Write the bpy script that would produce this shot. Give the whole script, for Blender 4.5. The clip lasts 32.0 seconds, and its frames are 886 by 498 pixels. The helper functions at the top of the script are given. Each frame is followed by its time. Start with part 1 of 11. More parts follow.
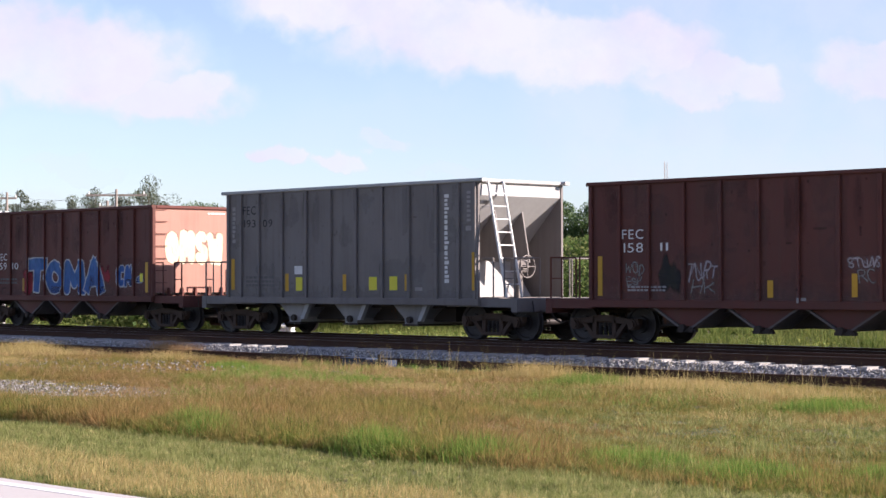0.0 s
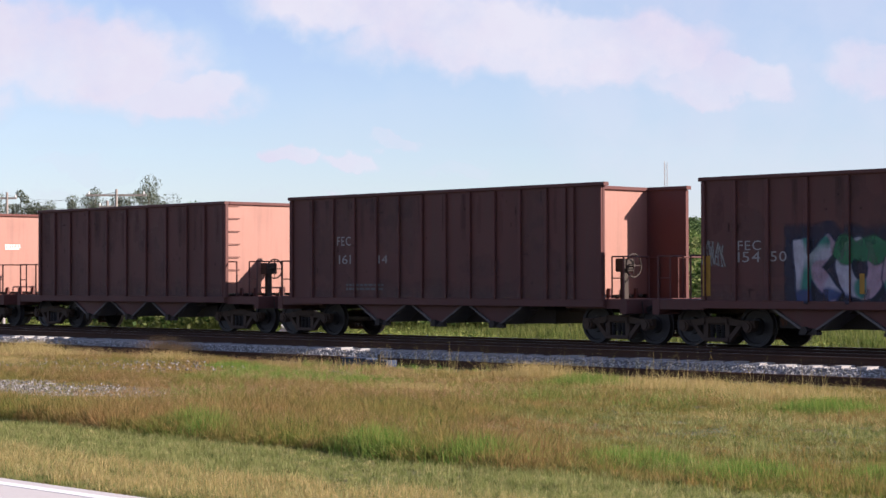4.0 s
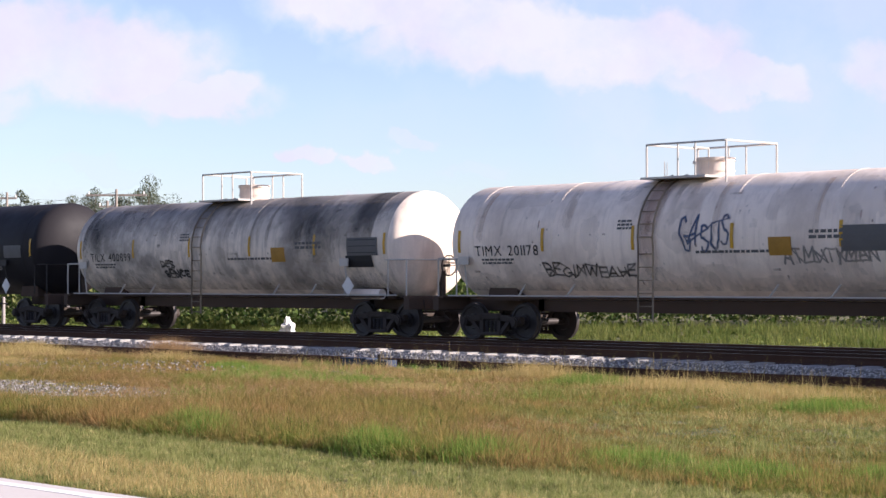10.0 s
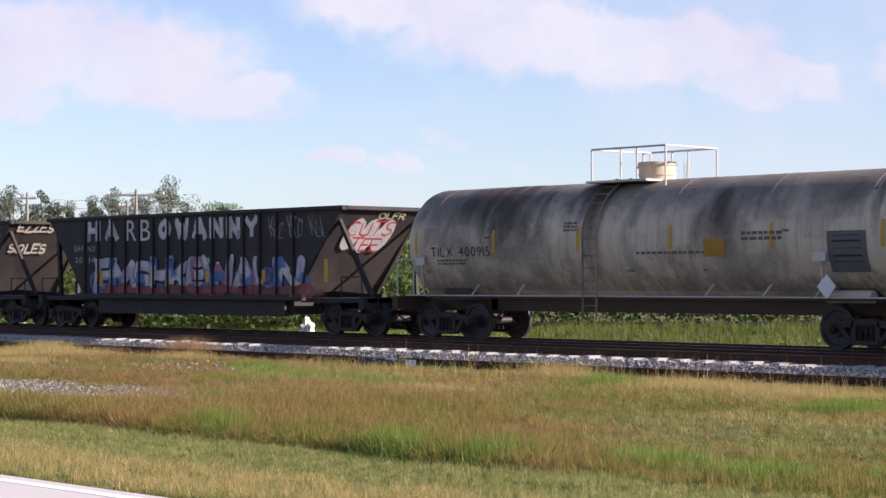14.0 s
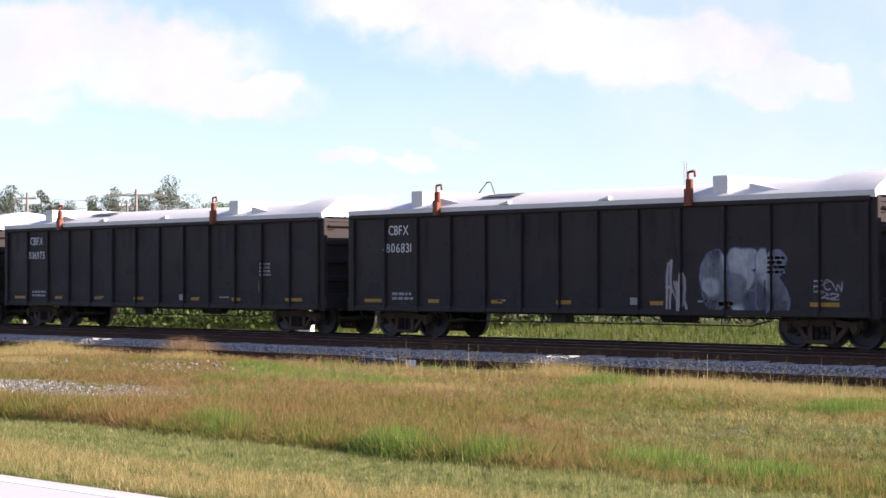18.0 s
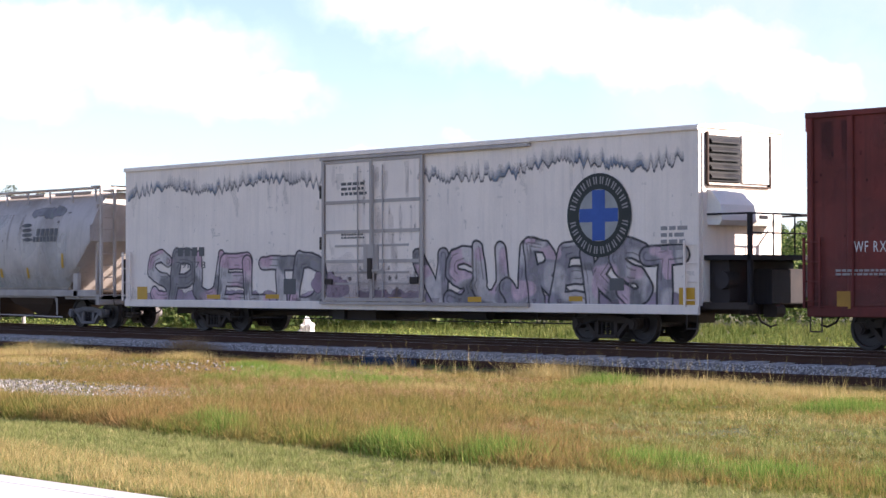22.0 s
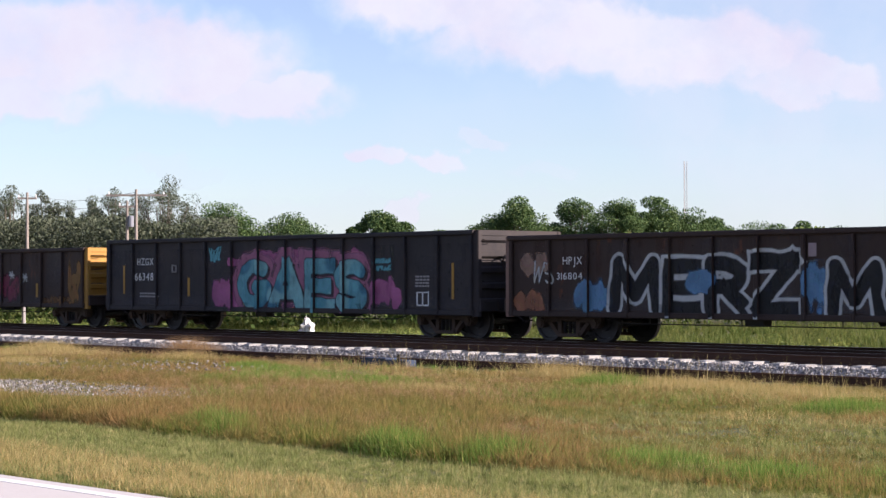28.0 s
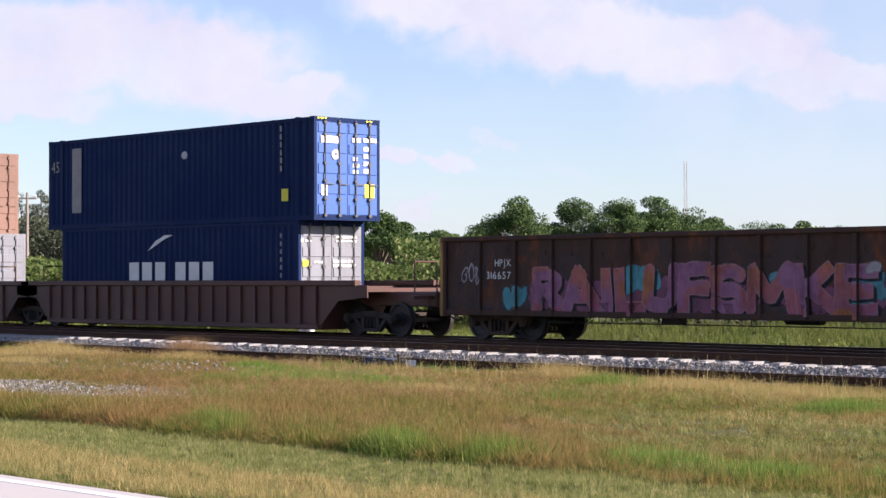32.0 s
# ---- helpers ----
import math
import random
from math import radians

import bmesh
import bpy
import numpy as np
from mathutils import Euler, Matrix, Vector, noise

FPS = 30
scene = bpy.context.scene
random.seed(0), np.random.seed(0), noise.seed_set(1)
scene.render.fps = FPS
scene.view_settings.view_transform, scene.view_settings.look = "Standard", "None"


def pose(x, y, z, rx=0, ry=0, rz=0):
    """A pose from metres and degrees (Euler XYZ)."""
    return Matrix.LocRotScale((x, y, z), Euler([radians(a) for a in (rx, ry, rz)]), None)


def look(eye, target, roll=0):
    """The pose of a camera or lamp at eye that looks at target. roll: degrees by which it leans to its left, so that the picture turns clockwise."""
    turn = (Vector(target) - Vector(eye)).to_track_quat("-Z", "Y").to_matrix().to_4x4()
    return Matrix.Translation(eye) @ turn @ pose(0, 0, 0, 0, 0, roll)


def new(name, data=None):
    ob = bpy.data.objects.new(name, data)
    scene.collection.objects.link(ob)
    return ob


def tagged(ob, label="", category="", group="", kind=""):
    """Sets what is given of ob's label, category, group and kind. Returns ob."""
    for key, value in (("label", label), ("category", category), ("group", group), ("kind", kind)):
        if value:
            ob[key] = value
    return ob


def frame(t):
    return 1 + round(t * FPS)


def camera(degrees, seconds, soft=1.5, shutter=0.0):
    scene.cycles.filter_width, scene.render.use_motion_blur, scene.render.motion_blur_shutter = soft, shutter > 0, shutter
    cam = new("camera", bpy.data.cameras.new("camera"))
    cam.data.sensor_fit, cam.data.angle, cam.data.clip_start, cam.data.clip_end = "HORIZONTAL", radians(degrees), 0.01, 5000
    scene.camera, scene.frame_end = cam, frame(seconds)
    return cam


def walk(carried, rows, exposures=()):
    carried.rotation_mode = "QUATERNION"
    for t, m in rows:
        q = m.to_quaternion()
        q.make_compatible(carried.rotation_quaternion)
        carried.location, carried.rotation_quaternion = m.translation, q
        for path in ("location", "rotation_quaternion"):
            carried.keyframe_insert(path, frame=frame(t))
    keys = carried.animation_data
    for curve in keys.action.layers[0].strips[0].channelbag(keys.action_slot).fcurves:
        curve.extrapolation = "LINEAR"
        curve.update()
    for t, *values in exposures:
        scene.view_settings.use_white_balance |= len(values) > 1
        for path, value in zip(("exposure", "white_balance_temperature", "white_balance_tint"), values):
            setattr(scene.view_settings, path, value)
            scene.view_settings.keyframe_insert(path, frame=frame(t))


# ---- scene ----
EXPO = [(t, e, 5950, 21.5) for t, e in ((0.0, 1.31), (2.0, 1.37), (2.5, 1.29), (3.0, 1.15), (6.0, 1.12), (7.0, 1.23), (8.0, 1.33), (8.5, 1.43), (9.0, 1.53), (9.5, 1.45), (10.0, 1.29), (11.0, 1.40), (12.0, 1.45), (12.6, 1.33), (13.5, 1.25),
                                          (14.0, 1.21), (17.0, 1.43), (18.0, 1.49), (19.0, 1.53), (20.0, 1.55), (20.6, 1.59), (21.0, 1.74), (21.6, 1.72), (22.7, 1.59), (23.2, 1.48), (24.0, 1.29), (25.0, 1.34), (28.0, 1.25), (32.0, 1.25))]
# The camera stands on the far side of a road, 35 m from the track, and is nudged once to its left.
cam = camera(26.11, 32.0, soft=1.5)
EYE = Vector((0.0, 0.0, 1.535))


def aim(yaw, pitch=0.906, roll=-0.146):
    """A camera pose: degrees left of the +y axis, upward tilt and lean."""
    a, b = radians(yaw), radians(pitch)
    return look(EYE, EYE + 40 * Vector((-math.sin(a) * math.cos(b), math.cos(a) * math.cos(b), math.sin(b))), roll)


walk(cam, [(0.0, aim(45.923)), (3.0, aim(45.923)), (6.0, aim(45.923)), (9.0, aim(45.923)), (11.0, aim(45.923)), (11.6, aim(45.93)),
           (11.7, aim(46.05)), (11.8, aim(46.24)), (11.9, aim(46.42)), (12.0, aim(46.49)), (12.2, aim(46.502)),
           (14.0, aim(46.502)), (20.0, aim(46.502)), (26.0, aim(46.502)), (32.0, aim(46.502))],
     exposures=EXPO)

# World: morning sky, the sun low beyond the train's head.
SUN_DIR = Vector((1.0, 0.63, 0.57)).normalized()
elev = math.asin(SUN_DIR.z)
azim = math.atan2(SUN_DIR.x, SUN_DIR.y)
world = bpy.data.worlds.new("morning_sky")
scene.world = world
world.use_nodes = True
wn, wl = world.node_tree.nodes, world.node_tree.links
sky = wn.new("ShaderNodeTexSky")
sky.sky_type, sky.sun_disc = "NISHITA", False
sky.sun_elevation, sky.sun_rotation = elev, azim
sky.air_density, sky.dust_density, sky.ozone_density = 1.0, 0.3, 2.5
haze = wn.new("ShaderNodeHueSaturation")
haze.inputs["Saturation"].default_value, haze.inputs["Value"].default_value = 0.86, 1.25
haze.inputs["Hue"].default_value = 0.512
wl.new(sky.outputs[0], haze.inputs["Color"])
wl.new(haze.outputs[0], wn["Background"].inputs[0])
wn["Background"].inputs[1].default_value = 0.055
sun = new("sun", bpy.data.lights.new("sun", "SUN"))
sun.data.energy, sun.data.angle, sun.data.color = 5.0, radians(0.5), (1.0, 0.885, 0.72)
sun.matrix_world = look(SUN_DIR * 60 + Vector((-30, 35, 0)), (-30, 35, 0))
YC = 35.215          # centre line of the train's track; rail top is z = 0


# ---- tools ----
class Build:
    """Collects vertices and faces for one mesh."""

    def __init__(self):
        self.v, self.f, self.smooth, self.marks = [], [], False, []

    def add(self, vs, fs):
        n = len(self.v)
        self.marks.append((n, len(self.f)))
        self.v += [tuple(p) for p in vs]
        self.f += [tuple(i + n for i in q) for q in fs]
        return self

    def box(self, x0, x1, y0, y1, z0, z1, c=0.0):
        if c:
            d = [x1 - x0, y1 - y0, z1 - z0]
            ax = d.index(max(d))
            lim = [(x0, x1), (y0, y1), (z0, z1)]
            (a0, a1), (b0, b1) = lim[(ax + 1) % 3], lim[(ax + 2) % 3]
            pr = [(a0 + c, b0), (a1 - c, b0), (a1, b0 + c), (a1, b1 - c), (a1 - c, b1), (a0 + c, b1), (a0, b1 - c), (a0, b0 + c)]
            return self.prism(pr, ax, *lim[ax])
        return self.add([(x0, y0, z0), (x1, y0, z0), (x1, y1, z0), (x0, y1, z0), (x0, y0, z1), (x1, y0, z1), (x1, y1, z1), (x0, y1, z1)],
                        [(0, 3, 2, 1), (4, 5, 6, 7), (0, 1, 5, 4), (1, 2, 6, 5), (2, 3, 7, 6), (3, 0, 4, 7)])

    def prism(self, pr, ax, lo, hi):
        """A profile extruded along axis ax; its two coordinates are the next two axes in turn."""
        def put(a, b, t):
            p = [0, 0, 0]
            p[ax], p[(ax + 1) % 3], p[(ax + 2) % 3] = t, a, b
            return p
        n = len(pr)
        vs = [put(a, b, lo) for a, b in pr] + [put(a, b, hi) for a, b in pr]
        fs = [(i, (i + 1) % n, n + (i + 1) % n, n + i) for i in range(n)] + [tuple(range(n))[::-1], tuple(range(n, 2 * n))]
        return self.add(vs, fs)

    def xz(self, pr, y0, y1):
        """A profile of (x, z) points extruded along y."""
        return self.prism([(z, x) for x, z in pr], 1, y0, y1)

    def cyl(self, p0, p1, r, n=10, r1=None):
        p0, p1 = Vector(p0), Vector(p1)
        q = (p1 - p0).to_track_quat("Z", "Y").to_matrix()
        r1 = r if r1 is None else r1
        ring = [Vector((math.cos(2 * math.pi * i / n), math.sin(2 * math.pi * i / n), 0)) for i in range(n)]
        vs = [p0 + q @ (e * r) for e in ring] + [p1 + q @ (e * r1) for e in ring]
        fs = [(i, (i + 1) % n, n + (i + 1) % n, n + i) for i in range(n)] + [tuple(range(n))[::-1], tuple(range(n, 2 * n))]
        return self.add(vs, fs)

    def pipe(self, pts, r, n=6):
        for a, b in zip(pts, pts[1:]):
            self.cyl(a, b, r, n)
        return self

    def lathe(self, pr, y, z, n=28):
        """A profile of (x, radius) turned about the line through y, z along x."""
        vs, fs = [], []
        for x, r in pr:
            vs += [(x, y + r * math.sin(2 * math.pi * i / n), z + r * math.cos(2 * math.pi * i / n)) for i in range(n)]
        for k in range(len(pr) - 1):
            fs += [(k * n + i, k * n + (i + 1) % n, (k + 1) * n + (i + 1) % n, (k + 1) * n + i) for i in range(n)]
        fs += [tuple(range(n)), tuple(range((len(pr) - 1) * n, len(pr) * n))[::-1]]
        return self.add(vs, fs)

    def loft(self, rings):
        n = len(rings[0])
        vs = [p for ring in rings for p in ring]
        fs = []
        for k in range(len(rings) - 1):
            fs += [(k * n + i, k * n + (i + 1) % n, (k + 1) * n + (i + 1) % n, (k + 1) * n + i) for i in range(n)]
        fs += [tuple(range(n))[::-1], tuple(range((len(rings) - 1) * n, len(rings) * n))]
        return self.add(vs, fs)

    def mesh(self, name, mat=None):
        me = bpy.data.meshes.new(name)
        me.from_pydata(self.v, [], self.f)
        bm = bmesh.new()
        bm.from_mesh(me)
        bmesh.ops.recalc_face_normals(bm, faces=bm.faces)
        bm.to_mesh(me)
        bm.free()
        if mat:
            me.materials.append(mat)
        if self.smooth:
            me.polygons.foreach_set("use_smooth", [True] * len(me.polygons))
            me.set_sharp_from_angle(angle=radians(35))
        return me


SMALL = ("graffiti", "data_stencil", "end_stencil", "sprayed_icicle", "icicle_outline", "graffiti_shade", "graffiti_glow", "scrawl", "end_scrawl", "lettering_block", "stencil", "sprayed_patch", "stain_run", "graffiti_outline", "graffiti_fill")


def part(name, shape, material, parent, label="", m=None):
    """One mesh object under a thing or a part. shape: a Build or a ready mesh."""
    me = shape.mesh(name, material) if isinstance(shape, Build) else shape
    ob = new(name, me)
    ob.parent = parent
    if m is not None:
        ob.matrix_basis = m
    if label:
        ob["label"] = label
    if name in SMALL:
        ob["kind"] = "stuff"
    return ob


def parts(name, shape, material, parent, label="", per=1):
    """Each piece of a Build as a mesh object of its own."""
    marks = shape.marks[::per] + [(len(shape.v), len(shape.f))]
    out = []
    for (v0, f0), (v1, f1) in zip(marks, marks[1:]):
        b = Build()
        b.smooth = shape.smooth
        b.v, b.f = shape.v[v0:v1], [tuple(i - v0 for i in q) for q in shape.f[f0:f1]]
        out.append(part(name, b, material, parent, label))
    return out


def thing(name, label, category, group=""):
    return tagged(new(name), label, category, group)


def smooth(b):
    b.smooth = True
    return b


def raw_mesh(name, verts, faces_per, mat):
    """A mesh from arrays: verts (n, k, 3) for n islands of k points; faces as index tuples within one island."""
    n, k = verts.shape[:2]
    me = bpy.data.meshes.new(name)
    me.vertices.add(n * k)
    me.vertices.foreach_set("co", verts.reshape(-1).astype(np.float32))
    idx, starts, total = [], [], 0
    for f in faces_per:
        starts.append(total)
        idx += list(f)
        total += len(f)
    loops = (np.arange(n)[:, None] * k + np.array(idx)[None, :]).reshape(-1)
    st = (np.arange(n)[:, None] * total + np.array(starts)[None, :]).reshape(-1)
    me.loops.add(n * total)
    me.loops.foreach_set("vertex_index", loops.astype(np.int32))
    me.polygons.add(n * len(faces_per))
    me.polygons.foreach_set("loop_start", st.astype(np.int32))
    me.update(calc_edges=True)
    me.materials.append(mat)
    return me


# ---- lettering ----
glyphs = {}


def glyph(ch, off):
    """Triangles of one character of the built-in font, one unit high, and its width."""
    key = (ch, off)
    if key not in glyphs:
        cu = bpy.data.curves.new("glyph", "FONT")
        cu.body, cu.size, cu.offset, cu.resolution_u = ch, 1.0, off, 3
        ob = bpy.data.objects.new("glyph", cu)
        me = bpy.data.meshes.new_from_object(ob)
        vs = [(v.co.x, v.co.y) for v in me.vertices]
        fs = [tuple(p.vertices) for p in me.polygons]
        xs = [p[0] for p in vs] or [0, 0.3]
        glyphs[key] = ([[vs[i] for i in q] for q in fs], min(xs) + off, max(xs) - off)
        bpy.data.objects.remove(ob)
        bpy.data.curves.remove(cu)
        bpy.data.meshes.remove(me)
    return glyphs[key]


def write(text, u, w, size, width=None, off=0.0, jitter=0.0, seed=1, gap=0.1):
    """Letters as polygons, starting at u along the side and w up; width squeezes or stretches the line to that length."""
    rnd = random.Random(seed)
    out, pen, rows = [], 0.0, []
    for ch in text:
        if ch == " ":
            pen += 0.45
            continue
        tris, a, b = glyph(ch, off)
        _, a0, b0 = glyph(ch, 0.0)
        rows.append((tris, pen - a0, rnd.uniform(-1, 1), rnd.uniform(-1, 1), rnd.uniform(-1, 1), pen + (b0 - a0) / 2))
        pen += b0 - a0 + gap
    total = max(pen - gap, 0.01)
    k = size if width is None else width / total
    for n, (tris, x0, j1, j2, j3, mid) in enumerate(rows):
        ca, sa = math.cos(j1 * jitter), math.sin(j1 * jitter)
        sc, up = 1 + 0.5 * jitter * j2, 0.35 * jitter * j3
        for tri in tris:
            poly = []
            for x, y in tri:
                gx, gy = x + x0 - mid, (y - 0.35) * sc
                poly.append((u + (mid + gx * ca - gy * sa * size / k) * k, w + (0.35 + up + gy * ca + gx * sa * k / size) * size))
            out.append((n, poly))
    return out


def bar(u0, u1, w0, w1, n=0):
    return [(n, [(u0, w0), (u1, w0), (u1, w1), (u0, w1)])]


def bars(u, w, width, rows, h, seed=0):
    """Lines of small lettering that cannot be read: short bars."""
    rnd = random.Random(seed)
    out = []
    for r in range(rows):
        x = u
        while x < u + width - h:
            d = min(rnd.uniform(1.2, 3.2) * h, u + width - x)
            out += bar(x, x + d, w - r * 1.7 * h, w - r * 1.7 * h + h)
            x += d + 0.6 * h
    return out


def cut(poly, lo, hi):
    """The part of a polygon between u = lo and u = hi."""
    for side, lim in ((1, lo), (-1, hi)):
        out = []
        for p, q in zip(poly, poly[1:] + poly[:1]):
            a, b = side * (p[0] - lim), side * (q[0] - lim)
            if a >= 0:
                out.append(p)
            if a * b < 0:
                t = a / (a - b)
                out.append((p[0] + t * (q[0] - p[0]), p[1] + t * (q[1] - p[1])))
        poly = out
        if len(poly) < 3:
            return []
    return poly


def paint_side(name, polys, mat, parent, y, ribs=(), rib_y=None, layer=1, label="", half=None, bend=None):
    """Paint on a wagon's near side: on the panels at y, and across the ribs (x0, x1) at rib_y."""
    b = Build()
    edges, pos = [], -99.0
    for a, c in sorted(ribs):
        edges += [(pos, a, y), (a, c, rib_y)]
        pos = c
    edges.append((pos, 99.0, y))
    for n, poly in polys:
        d = 0.004 * layer + 0.0003 * (n % 12)
        lo, hi = min(p[0] for p in poly), max(p[0] for p in poly)
        for a, c, yy in edges:
            if a < hi and c > lo:
                q = poly if (a <= lo and c >= hi) else cut(poly, a, c)
                if len(q) >= 3:
                    b.add([(p[0], (bend(p[1]) if bend else yy) - d, p[1]) for p in q], [tuple(range(len(q)))])
    me = bpy.data.meshes.new(name)
    me.from_pydata(b.v, [], b.f)
    me.materials.append(mat)
    return part(name, me, mat, parent, label)


def paint_end(name, polys, mat, parent, x, layer=1, label=""):
    """Paint on the end that faces the train's head; u runs across it, away from the near side."""
    b = Build()
    for n, poly in polys:
        b.add([(x + 0.004 * layer + 0.0003 * (n % 12), p[0], p[1]) for p in poly], [tuple(range(len(poly)))])
    me = bpy.data.meshes.new(name)
    me.from_pydata(b.v, [], b.f)
    me.materials.append(mat)
    return part(name, me, mat, parent, label)


# ---- materials ----
def nodes_of(name):
    m = bpy.data.materials.new(name)
    m.use_nodes = True
    nt = m.node_tree
    return m, nt.nodes, nt.links, nt.nodes["Principled BSDF"]


def noise_at(n, l, coord, scale, detail=5.0, stretch=(1, 1, 1), rough=0.6):
    mp, tx = n.new("ShaderNodeMapping"), n.new("ShaderNodeTexNoise")
    mp.inputs["Scale"].default_value = stretch
    l.new(coord, mp.inputs["Vector"])
    l.new(mp.outputs[0], tx.inputs["Vector"])
    tx.inputs["Scale"].default_value, tx.inputs["Detail"].default_value, tx.inputs["Roughness"].default_value = scale, detail, rough
    return tx.outputs["Fac"]


def ramp(n, l, fac, a, b, v0=0.0, v1=1.0):
    r = n.new("ShaderNodeMapRange")
    l.new(fac, r.inputs["Value"])
    r.inputs["From Min"].default_value, r.inputs["From Max"].default_value = a, b
    r.inputs["To Min"].default_value, r.inputs["To Max"].default_value = v0, v1
    return r.outputs[0]


def blend(n, l, fac, a, b, mode="MIX"):
    mx = n.new("ShaderNodeMix")
    mx.data_type, mx.blend_type = "RGBA", mode
    for sock, val in ((mx.inputs[0], fac), (mx.inputs[6], a), (mx.inputs[7], b)):
        if isinstance(val, (int, float)):
            sock.default_value = val
        elif isinstance(val, tuple):
            sock.default_value = (*val, 1)
        else:
            l.new(val, sock)
    return mx.outputs[2]


def weathered(name, col, dirt=0.35, rust=0.0, rough=0.55, streak=0.4, dirt_col=(0.075, 0.06, 0.048), rust_col=(0.16, 0.055, 0.025), metal=0.0, scale=1.0, crown=None, spec=0.3, soft=(0.42, 0.72)):
    """Weathered paint: mottled colour, stains, vertical run marks, rust patches and fine relief."""
    m, n, l, p = nodes_of(name)
    tc = n.new("ShaderNodeTexCoord").outputs["Object"]
    big = noise_at(n, l, tc, 0.55 * scale, 6)
    fine = noise_at(n, l, tc, 22 * scale, 4)
    runs = noise_at(n, l, tc, 2.2 * scale, 4, (1, 1, 0.12))
    c = blend(n, l, ramp(n, l, fine, 0.3, 0.75, 0, 0.25), col, tuple(0.72 * v for v in col))
    c = blend(n, l, ramp(n, l, big, soft[0], soft[1], 0, dirt), c, dirt_col)
    thin = noise_at(n, l, tc, 7.0 * scale, 4, (1, 0.6, 0.05))
    c = blend(n, l, ramp(n, l, thin, 0.5, 0.75, 0, 0.8 * streak), c, tuple(0.75 * a + 0.25 * b for a, b in zip(dirt_col, col)))
    c = blend(n, l, ramp(n, l, runs, 0.52, 0.7, 0, streak), c, tuple(0.6 * a + 0.4 * b for a, b in zip(dirt_col, col)))
    if rust:
        spots = noise_at(n, l, tc, 1.3 * scale, 8, (1, 1, 0.5), 0.7)
        c = blend(n, l, ramp(n, l, spots, 0.72 - 0.25 * rust, 0.78 - 0.2 * rust, 0, 0.9), c, rust_col)
    if crown:
        # a stain that has settled on the upper part of the shell, ragged below
        lo, hi, ccol, amt = crown
        sp = n.new("ShaderNodeSeparateXYZ")
        l.new(tc, sp.inputs[0])
        rag, wide = noise_at(n, l, tc, 1.6, 7, (1, 0.5, 0.5), 0.7), noise_at(n, l, tc, 0.55, 3, (1, 0.4, 0.4))
        ad, az = n.new("ShaderNodeMath"), n.new("ShaderNodeMath")
        ad.operation = az.operation = "MULTIPLY_ADD"
        l.new(rag, az.inputs[0])
        az.inputs[1].default_value = 1.2
        l.new(sp.outputs["Z"], az.inputs[2])
        l.new(wide, ad.inputs[0])
        ad.inputs[1].default_value = 1.5
        l.new(az.outputs[0], ad.inputs[2])
        c = blend(n, l, ramp(n, l, ad.outputs[0], lo + 1.25, hi + 1.4, 0, amt), c, ccol)
    l.new(c, p.inputs["Base Color"])
    p.inputs["Specular IOR Level"].default_value = spec
    l.new(ramp(n, l, big, 0.3, 0.8, rough - 0.12, rough + 0.25), p.inputs["Roughness"])
    p.inputs["Metallic"].default_value = metal
    bp = n.new("ShaderNodeBump")
    bp.inputs["Strength"].default_value, bp.inputs["Distance"].default_value = 0.25, 0.006
    l.new(fine, bp.inputs["Height"])
    l.new(bp.outputs[0], p.inputs["Normal"])
    return m


PLAIN_COL = {}


def plain(name, col, rough=0.6, var=0.3, metal=0.0):
    """Smaller parts: one colour with a mottle at two scales."""
    m, n, l, p = nodes_of(name)
    tc = n.new("ShaderNodeTexCoord").outputs["Object"]
    c = blend(n, l, ramp(n, l, noise_at(n, l, tc, 3.0, 6), 0.35, 0.7, 0, var), col, tuple(0.55 * v for v in col))
    c = blend(n, l, ramp(n, l, noise_at(n, l, tc, 40.0, 3), 0.45, 0.7, 0, var), c, tuple(0.7 * v for v in col))
    l.new(c, p.inputs["Base Color"])
    p.inputs["Roughness"].default_value, p.inputs["Metallic"].default_value = rough, metal
    p.inputs["Specular IOR Level"].default_value = 0.3
    PLAIN_COL[m.name] = tuple(col)
    return m


M_BROWN = weathered("brown_oxide_paint", (0.125, 0.043, 0.034), 0.35, 0.25, spec=0.14)
M_RED = weathered("red_paint", (0.18, 0.02, 0.018), 0.3, 0.1, spec=0.14)
M_ROSE = weathered("faded_oxide_paint", (0.12, 0.047, 0.04), 0.3, 0.2, spec=0.14)
# End-sheet copies of the oxide and red paints, sunlight mixed into their colour.
M_LIT_OXIDE = weathered("sun_bleached_oxide_paint", (0.34, 0.165, 0.12), 0.2, 0.12)
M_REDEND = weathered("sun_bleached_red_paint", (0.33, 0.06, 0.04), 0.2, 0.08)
M_CREAM = weathered("cream_paint", (0.64, 0.46, 0.23), 0.22, 0.12, streak=0.3)
M_RIM = weathered("rust_stained_cream_paint", (0.3, 0.23, 0.15), 0.6, 0.5, streak=0.5, rust_col=(0.1, 0.055, 0.035), soft=(0.42, 0.62))
M_GREY = weathered("blue_grey_paint", (0.195, 0.174, 0.162), 0.25, 0.0, streak=0.35, spec=0.15)
M_PALE = weathered("pale_grey_paint", (0.3, 0.275, 0.245), 0.3, 0.1)
M_LIGHT = weathered("light_grey_paint", (0.4, 0.385, 0.37), 0.15, 0.0, streak=0.15)
M_HOP = weathered("stone_grey_paint", (0.403, 0.358, 0.302), 0.4, 0.05, streak=0.5)
M_TITAN = weathered("dusty_grey_paint", (0.5, 0.435, 0.385), 0.5, 0.06, dirt_col=(0.2, 0.17, 0.14), soft=(0.44, 0.6))
